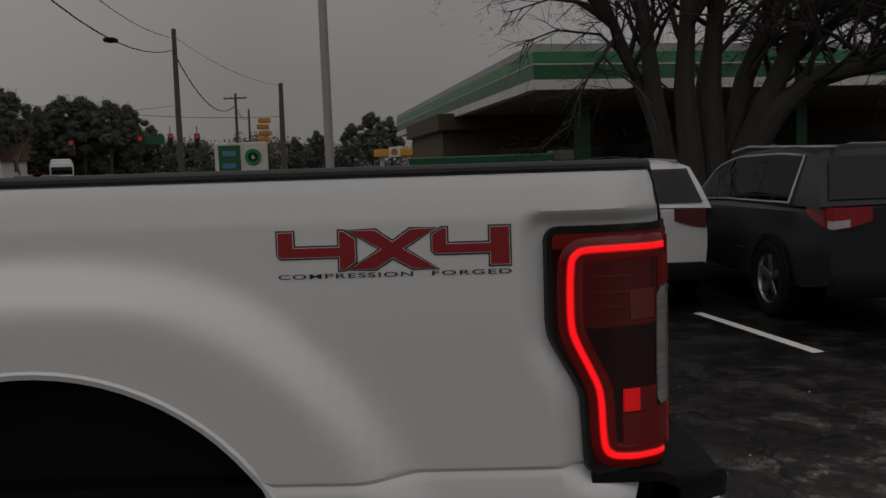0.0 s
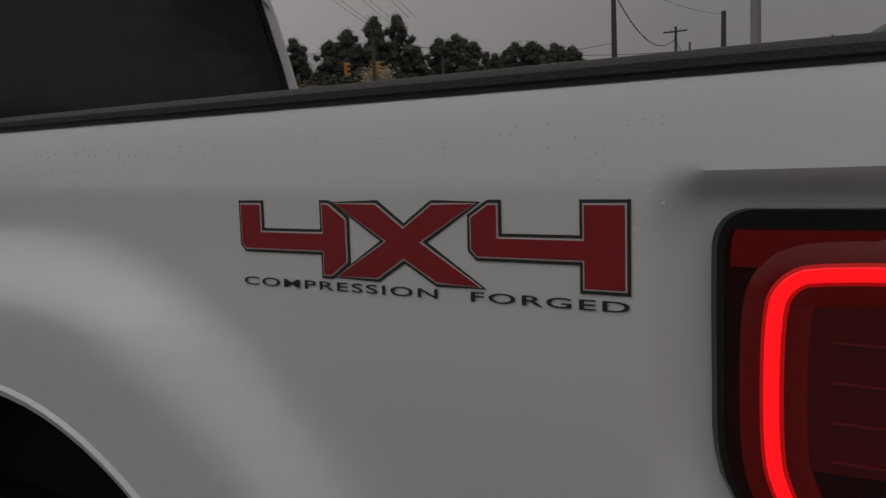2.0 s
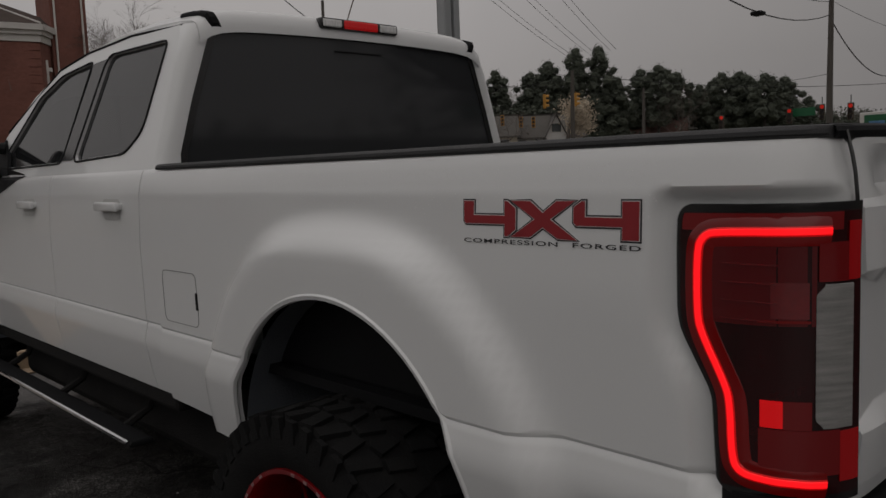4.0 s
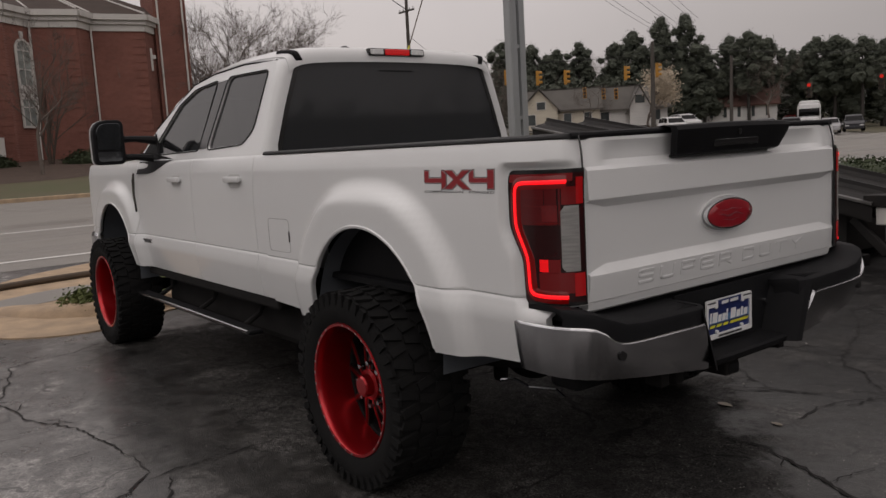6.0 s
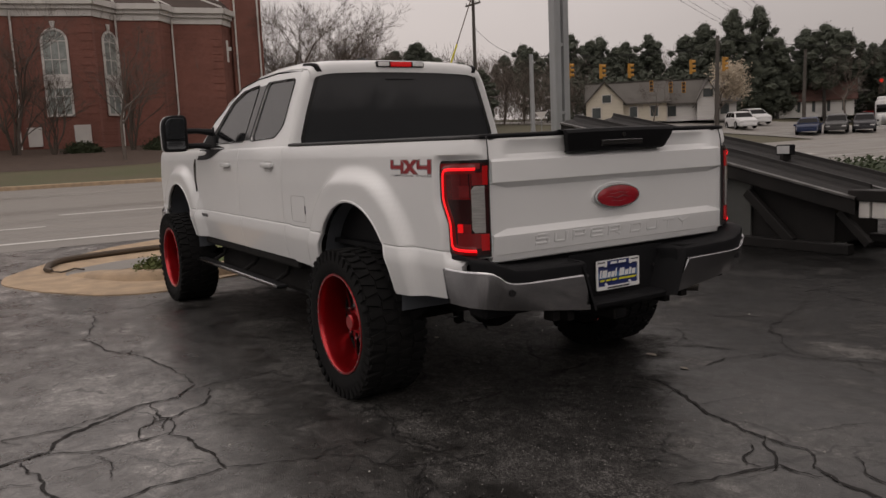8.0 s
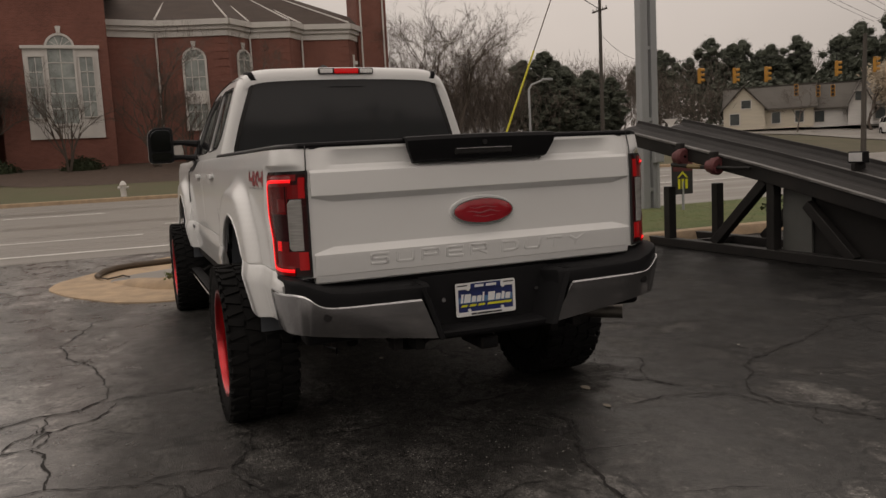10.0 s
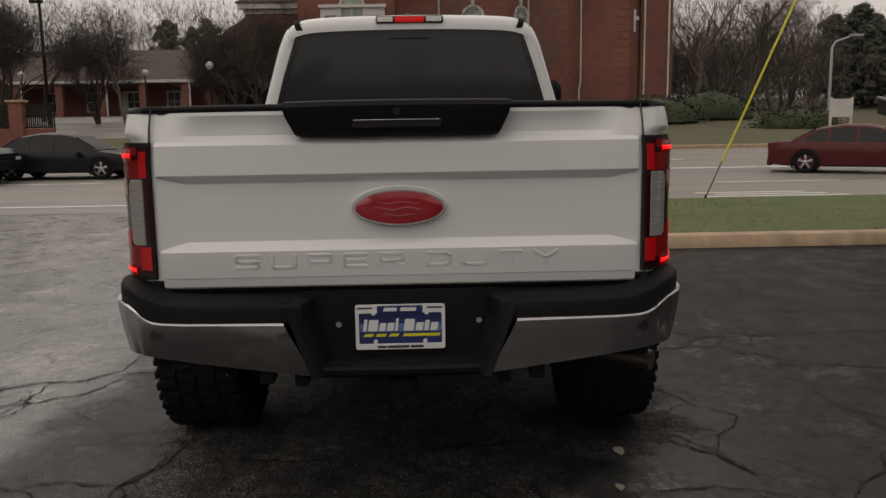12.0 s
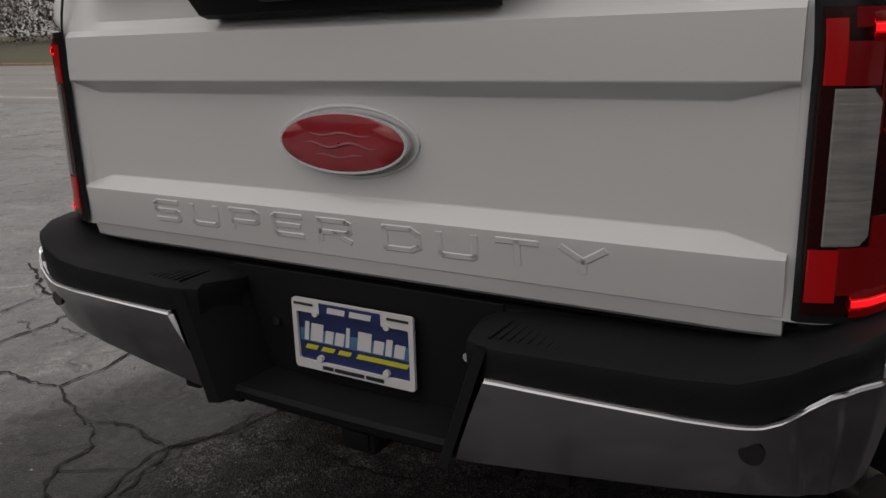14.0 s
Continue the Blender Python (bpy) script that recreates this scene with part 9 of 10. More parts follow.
BOUGHS = [
    (0.23, [(5.05, 15.0, 0.3), (5.15, 14.9, 1.7), (5.60, 14.7, 2.5), (6.25, 14.6, 3.05), (7.70, 14.4, 3.25), (9.2, 14.2, 3.7)]),
    (0.18, [(4.45, 15.6, 0.3), (4.40, 15.8, 2.0), (4.9, 16.4, 4.0), (5.6, 17.0, 6.0)]),
    (0.17, [(4.9, 15.5, 0.3), (5.2, 15.8, 2.0), (6.3, 16.3, 3.4), (7.8, 16.8, 4.6), (9.0, 17.0, 5.2)]),
    (0.12, [(3.75, 15.2, 1.5), (3.45, 15.2, 2.5), (3.00, 15.2, 3.6), (2.70, 15.2, 4.4), (2.2, 15.2, 5.6)]),
]
for r, line in STEMS + BOUGHS:
    line = [Vector(p) for p in line]
    n = len(line)
    tube(bm, line, [r * (1.25 - 0.85 * k / (n - 1)) for k in range(n)], 9)
    for k in range(1, n):
        d = (line[k] - line[k - 1]).normalized()
        for _ in range(5 if line[k].z > 3.0 else 1):
            p = line[k - 1].lerp(line[k], rng.uniform(0.3, 1.0))
            e = (d * 0.6 + Vector((rng.gauss(0, 0.6), rng.gauss(0, 0.5), rng.gauss(0.35, 0.4)))).normalized()
            if p.z > 2.7:
                branch(bm, p, e, rng.uniform(1.1, 1.9), 0.055, 1, 4, 0.85, 0.02, 7, tips)
    branch(bm, line[-1], (line[-1] - line[-2]).normalized(), 2.2, r * 0.4, 0, 4, 0.8, 0.02, 7, tips)
for _ in range(90):
    # dense crossing limbs over the shop side of the crown
    p = Vector((rng.uniform(6.4, 9.6), rng.uniform(14.3, 16.6), rng.uniform(3.2, 5.4)))
    branch(bm, p, Vector((rng.gauss(0.3, 0.7), rng.gauss(0, 0.6), rng.gauss(0.2, 0.4))).normalized(), rng.uniform(0.9, 1.6), 0.05, 1, 3, 0.9, 0.03, 6, tips)
# two slender limbs that reach out over the street side
state = rng.getstate()
fine_tips = []
for line in ([(3.05, 15.2, 3.5), (2.5, 15.15, 4.0), (1.7, 15.1, 4.10), (0.95, 15.1, 3.85)],
             [(2.80, 15.2, 4.1), (2.3, 15.3, 4.6), (1.6, 15.3, 4.70), (0.85, 15.3, 4.50)]):
    line = [Vector(p) for p in line]
    tube(bm, line, [0.035, 0.026, 0.018, 0.010], 6)
    for k in range(1, 4):
        d = (line[k] - line[k - 1]).normalized()
        for _ in range(5):
            p = line[k - 1].lerp(line[k], rng.uniform(0.2, 1.0))
            e = (d * 0.7 + Vector((rng.gauss(0, 0.4), rng.gauss(0, 0.4), rng.gauss(-0.1, 0.5)))).normalized()
            branch(bm, p, e, rng.uniform(0.35, 0.55), 0.012, 3, 4, 0.8, 0.02, 6, fine_tips)
part("trunk", bm, BARK, tree, smooth=True)
bm = bmesh.new()
for p in fine_tips:
    sprigs(bm, p, 0.20, 3, 0.22, 0.004)
rng.setstate(state)
for p in tips:
    sprigs(bm, p, 0.30, 8, 0.30, 0.006)
part("crown", bm, BARK, tree)

# bare trees of the background: a few shapes, copied
BARE = []
for k in range(3):
    t = thing("bare_tree", "grey bare winter tree with fine twigs", "tree", group="background bare trees")
    b, tips = bare_tree(1, 12.0, 0.19, 6, 0.72, 0.0)
    part("trunk", b, TWIG, t)
    BARE.append(t)
for k in range(2):
    t = thing("bare_tree", "slender pale multi-stemmed bare tree", "tree", group="church front trees")
    b, tips = bare_tree(6, 6.0, 0.06, 4, 0.55, 0.0, 0.28)
    part("trunk", b, PALE_BARK, t)
    BARE.append(t)
DARK_TWIG = surface("dark_twig", (0.040, 0.031, 0.026), (0.062, 0.048, 0.041), rough=0.95, scale=3, fine=20)
for k in range(2):
    t = thing("bare_tree", "dense dark multi-stemmed bare tree", "tree", group="dark trees by the hall")
    b, tips = bare_tree(7, 6.0, 0.075, 5, 0.50, 0.0, 0.20)
    part("trunk", b, DARK_TWIG, t)
    b = bmesh.new()
    for p in tips:
        sprigs(b, p, 0.55, 9, 0.38, 0.009)
    part("crown", b, DARK_TWIG, t, "haze of fine twigs")
    BARE.append(t)
used = set()


def plant(kind, x, y, scale, turn, sx=1.0):
    z = land(x, y) - 0.12
    m = pose(x, y, z, 0, 0, turn) @ Matrix.Diagonal((scale * sx, scale * sx, scale, 1))
    if kind.name not in used:
        used.add(kind.name)
        kind.matrix_basis = m
        return kind
    return copy_thing(kind, m @ Matrix.Diagonal((*(1 / v for v in kind.scale), 1)))


for i, (x, y, top) in enumerate([(-53.5, 22.2, 14.5), (-54.5, 23.6, 15.0), (-54.6, 26.1, 14.2), (-55.6, 28.4, 13.4), (-56.6, 29.5, 11.0), (-61.3, 27.6, 13.4), (-58.8, 31.0, 12.8), (-57.2, 25.0, 13.6), (-59.5, 24.0, 14.0), (-62.0, 32.5, 12.4), (-58.0, 22.6, 12.0), (-69.7, 53.8, 11.1), (-48.5, -16.0, 11.0), (-52.0, -33.0, 13.0), (-55.5, -24.5, 10.4), (-55.9, -29.8, 10.6), (-86.1, 62.8, 13.6), (-70.1, 80.9, 12.4), (-50.0, 56.5, 7.4), (-47.5, 84.0, 11.0), (-66.0, -48.0, 13.0), (-38.0, 112.0, 9.0), (-28.0, 118.0, 9.5), (-57.0, 105.0, 11.5), (-46.0, 108.0, 10.5), (-84.0, -24.0, 14.6), (-66.2, 38.4, 12.2)]):
    plant(BARE[i % 3], x, y, (top - land(x, y)) / 12.6, 37 * i)
for i, (x, y, h) in enumerate([(-45.9, -1.7, 6.6), (-47.5, -6.3, 7.4), (-48.4, -7.4, 7.2), (-47.0, 3.0, 7.0), (-47.5, 9.4, 7.0), (-46.2, 4.9, 5.6), (-49.5, -9.2, 7.8), (-50.5, -10.2, 7.0)]):
    plant(BARE[3 + i % 2], x, y, h / 6.4, 61 * i)

for i, (x, y, h) in enumerate([(-50.7, -18.7, 6.9), (-46.7, -22.7, 8.6), (-51.1, -9.0, 6.4), (-51.6, -6.2, 7.4), (-52.2, -10.8, 5.6), (-48.5, -27.5, 9.0), (-52.5, -31.0, 8.0)]):
    plant(BARE[5 + i % 2], x, y, h / 6.4, 47 * i)

for i, (x, y, h) in enumerate([(-41.6, 7.8, 8.6), (-46.9, 3.2, 9.6)]):
    plant(BARE[1 + i], x, y, h / 12.6, 90 * i, 0.8)

# pines
PINES = []
for k in range(5):
    t = thing("pine_tree", "tall dark green pine tree with a lobed crown", "tree", group="background pines")
    b = bmesh.new()
    tube(b, [(0, 0, 0), (0.1, 0.05, 5), (0.0, 0.1, 11.0)], [0.22, 0.17, 0.05], 7)
    low = (4.8, 3.4, 4.2, 5.4, 1.2)[k]
    lobes = []
    count_ = (38, 44, 40, 32, 70)[k]
    for j in range(count_):
        f = (j + 0.5) / count_
        z = low + (10.4 - low) * f
        a = 2.4 * j + rng.uniform(-0.6, 0.6)
        reach = (0.2 + 2.1 * math.sin(math.pi * (0.20 + 0.74 * f)) ** 0.9) * rng.uniform(0.25, 1.1)
        e = Vector((math.cos(a) * reach, math.sin(a) * reach, z + 0.15 * reach))
        tube(b, [(0.05, 0.05, z - 0.5), e * 0.55 + Vector((0, 0, z * 0.42)), e], [0.06, 0.045, 0.02], 4, caps=False)
        lobes.append((e, rng.uniform(0.50, 1.05) * (1.15 - 0.35 * f)))
    lobes.append((Vector((0, 0.1, 10.8)), 0.8))
    part("trunk", b, BARK, t)
    b = bmesh.new()
    for c, r in lobes:
        s_ = bmesh.ops.create_icosphere(b, subdivisions=2, radius=1)
        for v in s_["verts"]:
            k_ = 0.72 + 0.60 * noise.noise(v.co * 2.1 + c)
            v.co = c + Vector((v.co.x * r * k_, v.co.y * r * k_, v.co.z * r * 0.80 * k_))
        for _ in range(230):
            u = Vector((rng.gauss(0, 1), rng.gauss(0, 1), rng.gauss(0, 1))).normalized()
            k_ = 0.72 + 0.60 * noise.noise(u * 2.1 + c)
            p = c + Vector((u.x * r * k_, u.y * r * k_, u.z * r * 0.80 * k_)) * rng.uniform(0.90, 1.45)
            d_ = Vector((rng.gauss(0, 1), rng.gauss(0, 1), rng.gauss(0.4, 1))).normalized() * rng.uniform(0.10, 0.24)
            w_ = d_.cross(u).normalized() * rng.uniform(0.03, 0.06) if d_.cross(u).length > 1e-4 else Vector((0.04, 0, 0))
            b.faces.new((b.verts.new(p - w_), b.verts.new(p + w_), b.verts.new(p + d_)))
    part("crown", b, NEEDLE, t)
    PINES.append(t)
SKYLINE = [(-79.1, 64.0, 13.7), (-77.5, 70.6, 15.0), (-73.5, 72.1, 14.2), (-76.4, 77.7, 13.4), (-70.6, 77.8, 14.3), (-77.0, 81.4, 12.8), (-68.7, 82.3, 14.1), (-65.0, 81.4, 15.0), (-61.1, 90.8, 13.1), (-56.2, 89.3, 13.5), (-52.8, 87.9, 13.5)]
SKYLINE += [(-53.0, 92.5, 12.9), (-53.2, 98.2, 11.6), (-53.9, 103.0, 12.5), (-47.3, 97.4, 12.6), (-43.8, 97.0, 12.0), (-43.3, 101.6, 11.8), (-55.4, 95.0, 13.2), (-49.0, 96.3, 12.6), (-48.4, 101.0, 12.6), (-42.7, 101.4, 11.0), (-41.4, 104.1, 9.2), (-60.0, 109.7, 10.5)]
SKYLINE += [(-38.0, 108.5, 6.9), (-22.3, 117.9, 8.5), (-26.6, 122.1, 7.9), (-13.4, 111.2, 10.4), (-17.0, 116.8, 9.3), (-11.5, 119.5, 10.3), (-43.9, 117.0, 7.9), (-33.2, 123.6, 6.9), (-90.3, -25.8, 14.3), (-88.5, -20.9, 14.1), (-96.8, -24.9, 14.2), (-75.8, 62.4, 12.9), (-88.6, 68.0, 13.5), (-82.2, 71.3, 13.2)]
for i, (x, y, top) in enumerate(SKYLINE):
    plant(PINES[i % 4], x, y, 1.0 * (top - land(x, y)) / 11.5, 53 * i, 1.0)
# the broad dense group beside the church
for i, (x, y, top, wide) in enumerate([(-61.9, 38.0, 10.8, 1.35), (-65.5, 37.7, 10.5, 1.3), (-60.1, 39.2, 9.3, 1.4), (-61.5, 42.7, 9.1, 1.4), (-56.1, 38.1, 7.8, 1.4), (-57.3, 36.0, 8.6, 1.4), (-64.7, 40.9, 10.3, 1.3), (-59.0, 41.5, 8.0, 1.5), (-57.5, 34.4, 6.2, 1.5), (-66.0, 43.0, 9.6, 1.4), (-63.0, 46.0, 8.6, 1.4), (-60.4, 81.3, 15.7, 0.85), (-58.7, 83.8, 15.9, 0.88), (-62.6, 80.4, 12.5, 1.1), (-56.9, 84.9, 12.0, 1.1), (-73.5, 70.4, 13.4, 1.1), (-71.0, 74.0, 13.0, 1.1), (-67.0, 80.0, 11.5, 1.2), (-47.0, 99.5, 11.8, 1.1), (-44.0, 102.5, 11.2, 1.1), (-50.8, 97.8, 11.0, 1.2)]):
    plant(PINES[4], x, y, 1.03 * (top - land(x, y)) / 11.5, 71 * i, wide)
# far woods behind it all: one mass of small tufts with an uneven top
def woods(x0, y0, x1, y1, tall, count, mat_, label):
    b = bmesh.new()
    for _ in range(count):
        f = rng.random()
        x, y = x0 + (x1 - x0) * f + rng.gauss(0, 3), y0 + (y1 - y0) * f + rng.gauss(0, 3)
        top = tall * (0.62 + 0.30 * noise.noise(Vector((f * 14, tall, 0))) + 0.22 * noise.noise(Vector((f * 47, tall, 3))))
        c = Vector((x, y, land(x, y) + top * rng.random() ** 0.7))
        if mat_ is not NEEDLE:
            for _ in range(15):
                p = c + Vector((rng.gauss(0, 0.8), rng.gauss(0, 0.8), rng.gauss(0, 0.6)))
                u = Vector((rng.gauss(0, 0.5), rng.gauss(0, 0.5), 1)).normalized() * rng.uniform(0.5, 1.3)
                w = Vector((rng.gauss(0, 1), rng.gauss(0, 1), 0)).normalized() * 0.024
                b.faces.new((b.verts.new(p - w), b.verts.new(p + w), b.verts.new(p + u)))
        else:
            leaves(b, c, 1.1, 20, 0.24, 0.9)
    solo("far_woods", b, mat_, label, kind="stuff")


woods(-75, 112, -15, 124, 9.0, 1900, NEEDLE, "dark far pine woods along the skyline")
woods(-15, 128, 70, 120, 8.0, 1300, NEEDLE, "dark far pine woods along the skyline")
woods(-98, 30, -76, 116, 11.5, 2200, TWIG, "grey far bare woods along the skyline")
woods(-74, 26, -66, 60, 8.5, 1500, TWIG, "grey bare thicket beside the church")
woods(-110, -110, -104, 20, 9.5, 2000, TWIG, "grey far bare woods along the skyline")
woods(-70, 62, -58, 104, 7.0, 1300, NEEDLE, "dark far pine woods behind the houses")
woods(-94, -95, -84, -14, 18.0, 2600, TWIG, "grey bare woods behind the brick hall")
woods(-63, 17, -58, 33, 6.5, 1200, TWIG, "dark bare thicket beside the church")
# plain walls that close the place behind the lot: unseen, added to darken reflections
bm = bmesh.new()
box(bm, (59, -82, -0.1), (59.4, 104, 5.5))
solo("unseen_wall_east", bm, EARTH, "unseen plain wall added far behind the lot to darken reflections", kind="structure")
bm = bmesh.new()
box(bm, (-28, -71, -0.1), (59, -70.6, 13))
solo("unseen_wall_south", bm, EARTH, "unseen plain wall added far behind the lot to darken reflections", kind="structure")
woods(-52, -70, -36, -150, 12.0, 1600, TWIG, "grey bare woods along the far side of the road")
woods(-62, -72, -46, -150, 13.0, 900, NEEDLE, "dark pine woods along the far side of the road")
# unseen trees that close the lot, added to darken glass and side panels
woods(50, -80, 56, 100, 9.0, 2000, NEEDLE, "unseen dark pine mass added behind the lot to darken reflections")
woods(-25, -62, 52, -66, 17.0, 1500, NEEDLE, "unseen dark pine mass added behind the lot to darken reflections")
# pale blossoming tree at the crossing
bt = thing("blossom_tree", "pale blossoming round tree beside the cottages", "tree", (-46.7, 61.6, 2))
b, tips = bare_tree(1, 6.0, 0.14, 4, 0.6)
bmesh.ops.translate(b, vec=(-46.7, 61.6, 1.9), verts=b.verts)
part("trunk", b, TWIG, bt)
b = bmesh.new()
for p in tips:
    leaves(b, p + Vector((-46.7, 61.6, 1.9)), 0.9, 34, 0.11, 0.9)
part("crown", b, BLOSSOM, bt)


def bush(name, label, x, y, z, rx, ry, rz, count, mat_, size=0.06):
    t = thing(name, label, "bush", (x, y, z))
    b = bmesh.new()
    for _ in range(count):
        a, c = rng.uniform(0, 2 * math.pi), rng.uniform(-0.1, 1)
        k = math.sqrt(max(0, 1 - c * c)) * rng.uniform(0.8, 1.05)
        leaves(b, (x + rx * k * math.cos(a), y + ry * k * math.sin(a), z + rz * max(0, c) * rng.uniform(0.8, 1.05)), size * 4, 5, size)
    part("leaves", b, mat_, t)
    b = bmesh.new()
    s_ = bmesh.ops.create_icosphere(b, subdivisions=3, radius=1)
    for v in s_["verts"]:
        v.co = Vector((x + rx * 0.86 * v.co.x, y + ry * 0.86 * v.co.y, z + max(-0.02, rz * 0.88 * v.co.z))) * 1.0
        v.co += Vector((0, 0, 0.06 * noise.noise(v.co * 3)))
    part("inner_leaves", b, mat_, t, smooth=True)
    return t


for x, y, rx, ry, rz in ((-40.2, 23.1, 1.2, 2.6, 1.1), (-46.8, 6.5, 0.6, 0.9, 0.6), (-47.2, -1.0, 0.6, 1.0, 0.7), (-47.4, -5.6, 0.7, 1.2, 0.7), (-47.0, 11.0, 0.8, 1.0, 0.7), (-53.0, -8.4, 1.2, 1.8, 2.0), (-44.5, 16.5, 1.5, 3.0, 1.6), (-46.5, 20.5, 1.5, 3.2, 1.8), (-48.0, -26.0, 1.5, 3.0, 1.1)):
    bush("shrub", "dark evergreen shrub across the road", x, y, land(x, y), rx, ry, rz, 260, BUSH, 0.09)
bush("hedge", "low clipped green hedge beyond the ramp", -8.6, 19.5, 0.08, 1.2, 6.5, 0.55, 700, BUSH, 0.06)
bush("grass_tuft", "tuft of green grass on the concrete nose", -7.05, 1.62, 0.07, 0.40, 0.24, 0.12, 220, GRASS, 0.03)

# grass blades of the near verge, and leaf litter
b = bmesh.new()
for _ in range(16000):
    x, y = rng.uniform(-11.7, -6.8), 2.3 + 26 * rng.random() ** 1.6
    if x < -9.5 and y < 2.9:
        continue
    a, h = rng.uniform(0, 6.28), rng.uniform(0.010, 0.024)
    dx, dy = 0.012 * math.cos(a), 0.012 * math.sin(a)
    b.faces.new((b.verts.new((x - dx, y - dy, 0.10)), b.verts.new((x + dx, y + dy, 0.10)), b.verts.new((x + dy * 4, y - dx * 4, 0.10 + h))))
solo("grass_blades", b, GRASS, "short green grass blades on the verge", kind="stuff")

# ---- cracks in the lot ----
CRACK = surface("crack_dark", (0.007, 0.006, 0.006), (0.014, 0.012, 0.011), rough=0.95, fine=80)
BLEACH = surface("bleached_asphalt", (0.20, 0.195, 0.185), (0.12, 0.115, 0.11), rough=0.6, scale=5, fine=60, bump=0.5)
crng = random.Random(3)


def crack(wide, *pts, filler=None, spurs=True):
    """A jagged open crack along the lot, widest in its middle."""
    line = []
    for (x0, y0), (x1, y1) in zip(pts, pts[1:]):
        n = max(2, int(math.dist((x0, y0), (x1, y1)) / 0.03))
        for k in range(n):
            line.append((x0 + (x1 - x0) * k / n, y0 + (y1 - y0) * k / n))
    line.append(pts[-1])
    b = bmesh.new()
    rows_ = []
    off = 0.0
    for i, (x, y) in enumerate(line):
        x2, y2 = line[min(i + 1, len(line) - 1)]
        x1, y1 = line[max(i - 1, 0)]
        d = Vector((x2 - x1, y2 - y1))
        d = d.normalized() if d.length > 1e-6 else Vector((1, 0))
        n = Vector((-d.y, d.x))
        off = 0.72 * off + crng.gauss(0, 0.0085)
        w = 0.78 * wide * crng.uniform(0.25, 1.35) * (0.35 + 0.65 * math.sin(math.pi * min(1, (i + 0.5) / len(line) * 1.0)) ** 0.5)
        c = Vector((x, y)) + n * off
        rows_.append([(c.x - n.x * w, c.y - n.y * w, 0.005), (c.x + n.x * w, c.y + n.y * w, 0.005)])
    grid(b, rows_)
    ob = new("crack", from_bm("crack", b, filler or CRACK))
    ob.parent = lot
    # hairline spurs
    for i in range(6, len(line) - 6, 5) if spurs else ():
        if crng.random() < 0.22:
            a, reach = crng.uniform(0, 6.28), crng.uniform(0.10, 0.38)
            q = (line[i][0] + 0.5 * reach * math.cos(a), line[i][1] + 0.5 * reach * math.sin(a))
            a += crng.uniform(-0.7, 0.7)
            crack(0.0048, line[i], q, (q[0] + 0.5 * reach * math.cos(a), q[1] + 0.5 * reach * math.sin(a)), spurs=False)
    return ob


# the long crack along the truck's side and its fork
crack(0.010, (-5.2, 1.3), (-4.92, 1.0), (-4.9, 0.7), (-4.8, 0.5), (-3.8, 0.28), (-3.2, 0.34), (-2.8, 0.55), (-2.33, 0.61), (-1.93, 0.66), (-1.73, 0.65))
crack(0.016, (-1.73, 0.65), (-1.54, 0.52), (-1.54, 0.27), (-1.37, 0.04), (-1.27, -0.17), (-1.02, -0.33), (-0.95, -0.55), (-1.05, -1.0), (-1.4, -1.7))
crack(0.011, (-1.54, 0.27), (-1.48, 0.1), (-1.37, -0.16), (-1.36, -0.53), (-1.6, -1.2), (-1.9, -2.2))
crack(0.009, (-1.65, 0.63), (-1.66, 0.88), (-1.67, 1.0), (-1.71, 1.34))
crack(0.010, (-1.6, 0.74), (-1.3, 0.59), (-1.17, 0.38), (-1.1, 0.18), (-0.9, 0.13), (-0.86, 0.21))
crack(0.010, (-1.51, 0.33), (-1.2, 0.32), (-1.15, 0.38), (-0.99, 0.36), (-0.87, 0.29))
crack(0.011, (-0.87, 0.29), (-0.88, 0.14), (-0.84, -0.05), (-1.0, -0.33))
crack(0.013, (-0.87, 0.29), (-0.71, 0.35), (-0.4, 0.42), (-0.2, 0.39))
crack(0.011, (-0.2, 0.39), (-0.2, 0.23), (-0.17, 0.04), (-0.13, -0.07), (-0.05, -0.5))
crack(0.008, (-0.2, 0.39), (-0.11, 0.58), (-0.03, 0.83))
crack(0.013, (-0.93, -0.45), (-0.76, -0.45), (-0.61, -0.41), (-0.49, -0.41), (-0.36, -0.36), (-0.24, -0.27))
crack(0.006, (-0.85, -0.12), (-0.72, -0.07), (-0.54, -0.06), (-0.42, -0.09))
crack(0.009, (-0.95, -0.9), (-0.5, -0.8), (-0.1, -1.1), (0.5, -1.2))
crack(0.010, (-0.03, 0.83), (0.09, 0.99), (0.22, 1.03), (0.32, 1.08), (0.38, 1.22))
crack(0.009, (-0.06, 0.75), (-0.08, 1.03), (-0.06, 1.27), (-0.16, 1.36), (-0.4, 1.38))
crack(0.009, (-0.06, 1.27), (0.12, 1.33), (0.25, 1.38))
# behind the tail
crack(0.012, (0.2, 3.07), (0.75, 2.83), (0.94, 2.82), (1.16, 2.78), (1.39, 2.78))
crack(0.014, (1.39, 2.78), (1.53, 2.63), (1.66, 2.55), (1.75, 2.54), (1.91, 2.56), (2.4, 2.62), (2.9, 2.5))
crack(0.010, (1.16, 2.78), (1.31, 2.63), (1.42, 2.52), (1.37, 2.3), (1.28, 1.97))
crack(0.010, (1.42, 2.52), (1.53, 2.51), (1.63, 2.54))
crack(0.007, (1.18, 2.63), (1.25, 2.56), (1.27, 2.47), (1.33, 2.43), (1.39, 2.43))
crack(0.008, (1.57, 2.86), (1.72, 2.72), (1.83, 2.7), (2.1, 2.9))
crack(0.006, (1.26, 3.03), (1.32, 3.21), (1.39, 3.35))
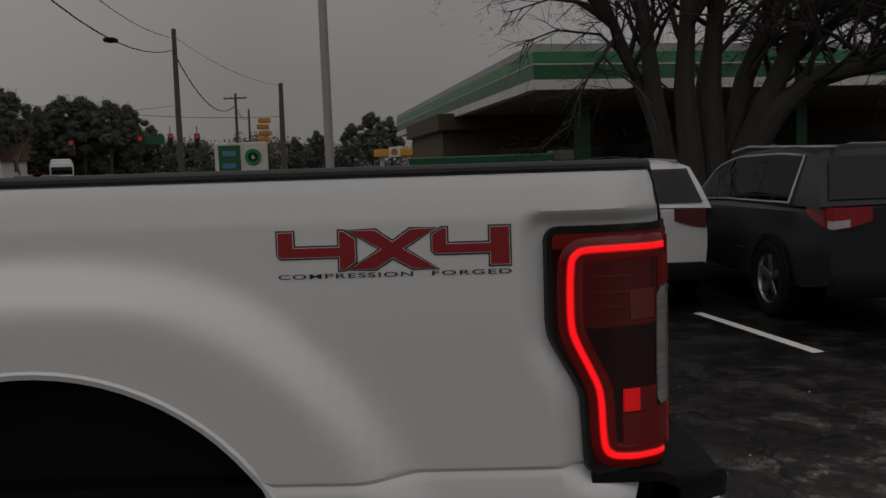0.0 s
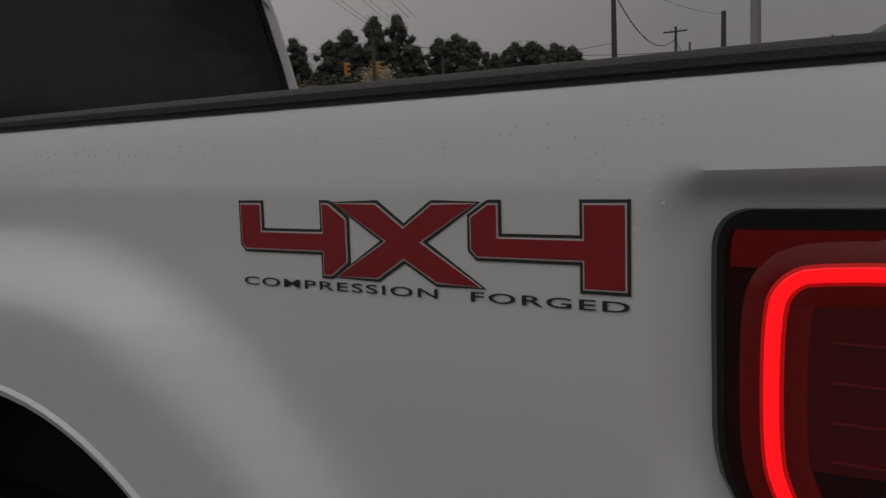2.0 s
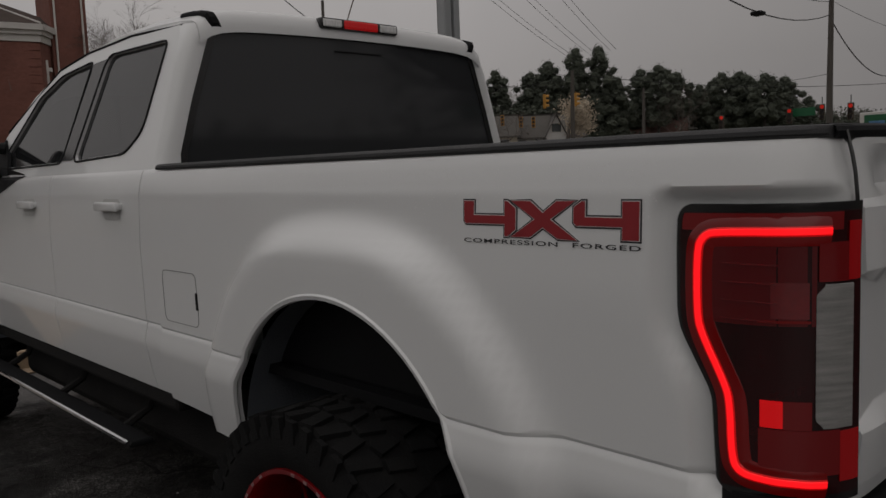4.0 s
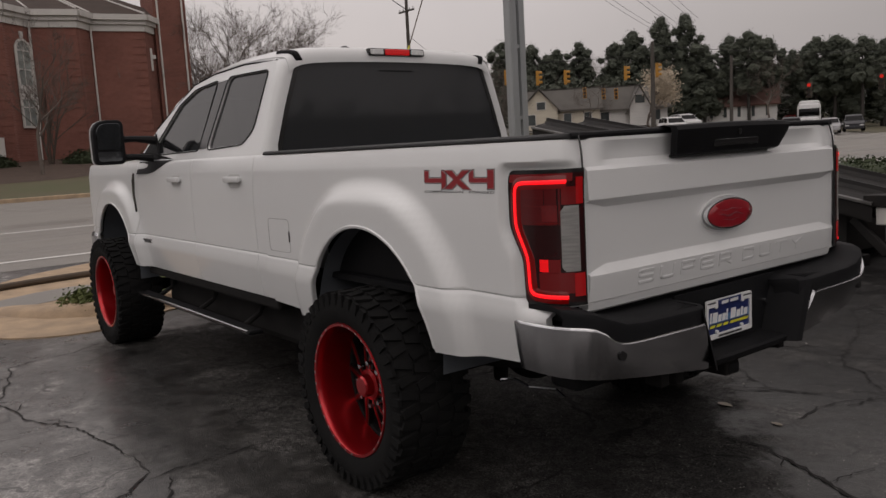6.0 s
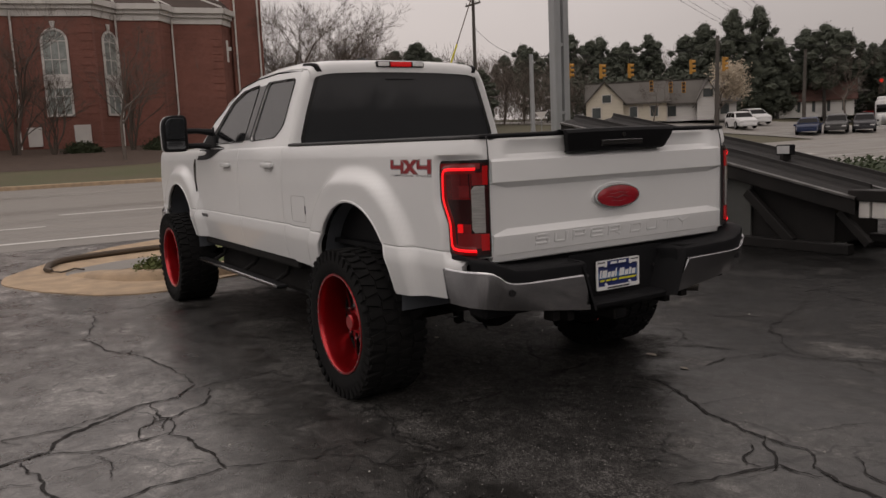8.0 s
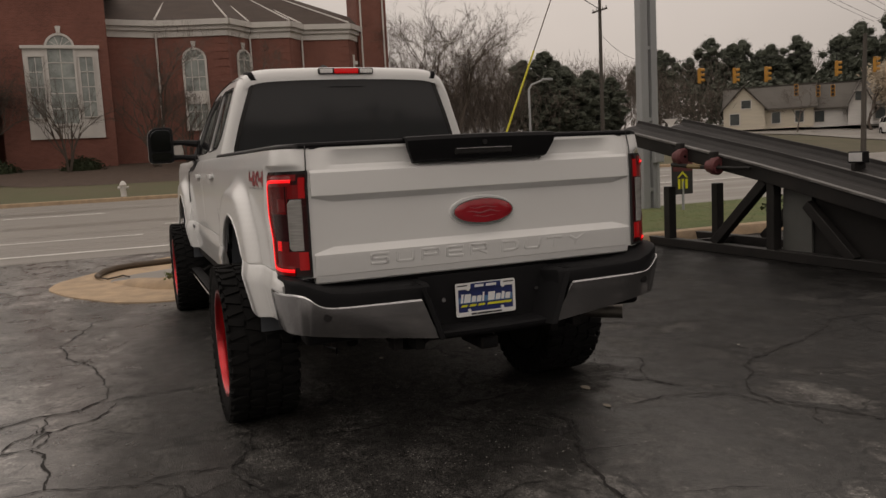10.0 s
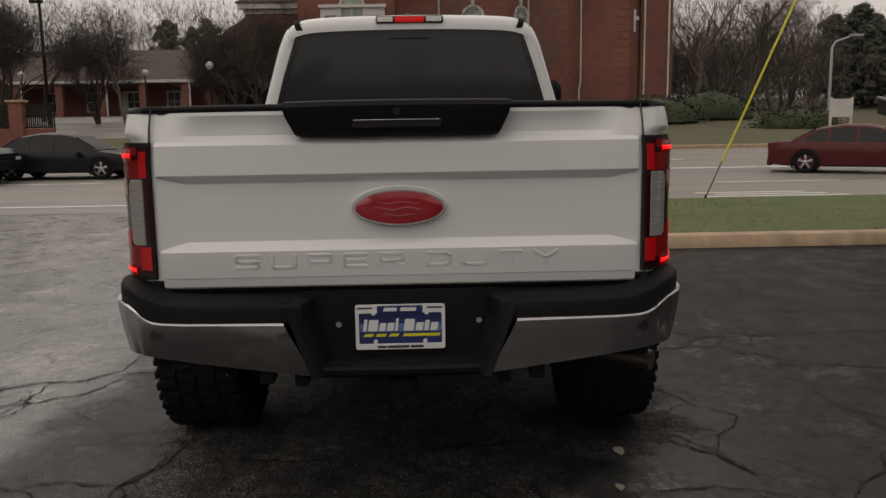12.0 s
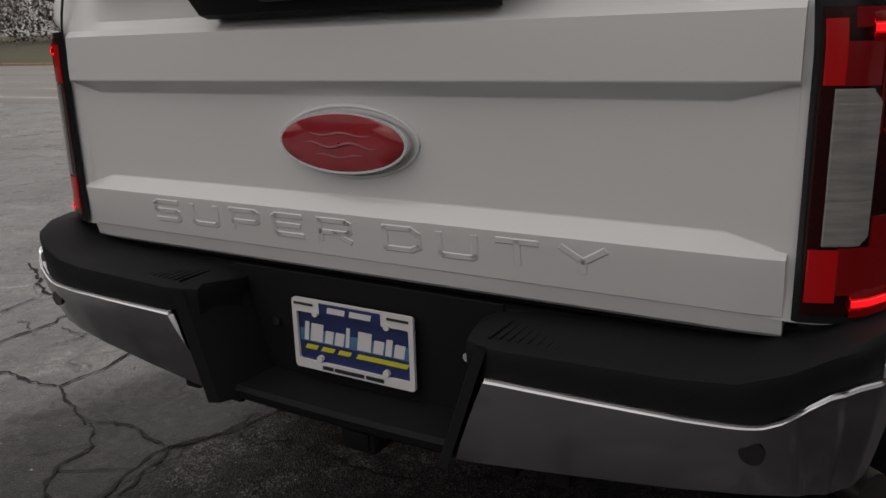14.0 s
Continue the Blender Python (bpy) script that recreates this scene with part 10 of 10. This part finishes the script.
crack(0.010, (1.3, 4.6), (0.85, 4.47), (0.54, 4.27), (0.33, 4.28), (0.1, 4.42))
crack(0.014, (0.1, 4.42), (0.0, 4.57), (-0.2, 4.72), (-0.35, 5.04), (-0.49, 5.55), (-0.74, 6.03), (-0.91, 6.26), (-0.85, 6.75))
crack(0.008, (0.27, 4.25), (0.18, 3.95), (0.11, 3.8), (0.16, 3.54))
crack(0.007, (-1.1, 4.8), (-0.77, 4.8), (-0.6, 4.98), (-0.41, 5.12))
crack(0.007, (-0.54, 3.7), (-0.29, 3.95), (-0.02, 3.99))
crack(0.008, (-1.39, 6.37), (-1.0, 6.37), (-0.84, 6.42), (-0.46, 6.19), (-0.11, 6.19), (0.6, 6.0))
crack(0.009, (-0.74, 1.39), (-0.57, 1.41), (-0.26, 1.40), (-0.01, 1.24), (0.33, 1.36), (0.63, 1.43), (0.73, 1.39))
crack(0.008, (0.22, 3.91), (0.28, 4.15), (0.50, 4.20), (0.62, 4.36))
crack(0.007, (-1.20, 3.94), (-0.97, 3.99), (-0.86, 4.04), (-0.79, 4.10), (-0.69, 4.20), (-0.57, 4.13), (-0.48, 4.04), (-0.30, 3.97))
crack(0.006, (-0.74, 3.69), (-0.78, 3.83), (-0.85, 3.92), (-0.86, 4.04))
crack(0.010, (-0.44, 3.68), (-0.38, 3.77), (-0.28, 3.84), (-0.23, 3.92), (-0.13, 3.96), (0.01, 4.02))
crack(0.008, (-1.94, 4.10), (-2.01, 4.37), (-2.13, 4.44), (-2.23, 4.59), (-2.32, 4.83))
crack(0.008, (-2.01, 4.42), (-1.95, 4.61), (-1.78, 4.71), (-1.60, 4.74), (-1.55, 4.95))
crack(0.008, (-4.22, 5.48), (-4.04, 5.51), (-3.73, 5.44), (-3.45, 5.30), (-3.23, 5.02))
# on the truck's far side
crack(0.009, (-2.6, 4.35), (-2.25, 4.5), (-2.25, 5.0), (-2.3, 5.6), (-2.35, 6.3))
crack(0.009, (-1.95, 4.6), (-1.65, 4.9), (-1.45, 5.35), (-1.4, 5.8))
crack(0.007, (-3.7, 5.5), (-3.55, 6.1), (-3.2, 6.9))
crack(0.008, (1.6, 5.6), (2.1, 5.2), (2.2, 4.9), (2.5, 4.7), (2.3, 4.3))
crack(0.009, (0.38, 1.22), (0.8, 0.9), (1.2, 0.5), (1.5, -0.2))
# loose grit and bits on the ground
b = bmesh.new()
for _ in range(1100):
    x, y = crng.gauss(0.75, 0.55), crng.gauss(2.0, 0.75)
    if crng.random() < 0.35:
        x, y = crng.uniform(-2.6, 2.8), crng.uniform(3.4, 5.4)
    r = crng.uniform(0.0015, 0.0055)
    v = [b.verts.new((x + r * math.cos(a), y + r * math.sin(a), 0.004)) for a in (0, 2.1, 4.2)] + [b.verts.new((x, y, 0.004 + r))]
    for f in ((0, 1, 3), (1, 2, 3), (2, 0, 3)):
        b.faces.new([v[i] for i in f])
solo("grit", b, BLEACH, "loose pale grit on the asphalt", kind="stuff")
# loose stone chips and bits of litter on the lot
b = bmesh.new()
for _ in range(700):
    x, y = crng.uniform(-6.0, 3.4), crng.uniform(-2.4, 7.5)
    r = crng.uniform(0.0016, 0.0045) if crng.random() < 0.93 else crng.uniform(0.006, 0.011)
    a = crng.uniform(0, 6.28)
    base_ = [b.verts.new((x + r * math.cos(a + k * 1.571) * crng.uniform(0.7, 1.3), y + r * math.sin(a + k * 1.571) * crng.uniform(0.7, 1.3), 0.0)) for k in range(4)]
    tip_ = b.verts.new((x + crng.uniform(-0.4, 0.4) * r, y + crng.uniform(-0.4, 0.4) * r, r * 0.8))
    for k in range(4):
        b.faces.new((base_[k], base_[(k + 1) % 4], tip_))
solo("stone_chips", b, surface("stone_chip", (0.42, 0.40, 0.37), (0.16, 0.15, 0.14), rough=0.8, scale=3, fine=40), "scattered pale stone chips on the asphalt", kind="stuff")
for x, y, r in ((-0.285, 3.49, 0.05), (0.095, 3.40, 0.03), (-1.75, 2.6, 0.03)):
    b = bmesh.new()
    n = 9
    rim_ = [(x + r * (0.7 + 0.5 * crng.random()) * math.cos(6.283 * k / n), y + 0.6 * r * (0.7 + 0.5 * crng.random()) * math.sin(6.283 * k / n)) for k in range(n)]
    sheet(b, rim_, [], lambda u, v: Vector((u, v, 0.006 + 0.05 * r * math.sin(40 * u))), (0, 0, 0.002))
    solo("dry_leaf", b, surface("dry_leaf", (0.30, 0.27, 0.22), (0.2, 0.17, 0.13), rough=0.7), "pale dry leaf lying on the asphalt", "leaf", "leaves on the lot")
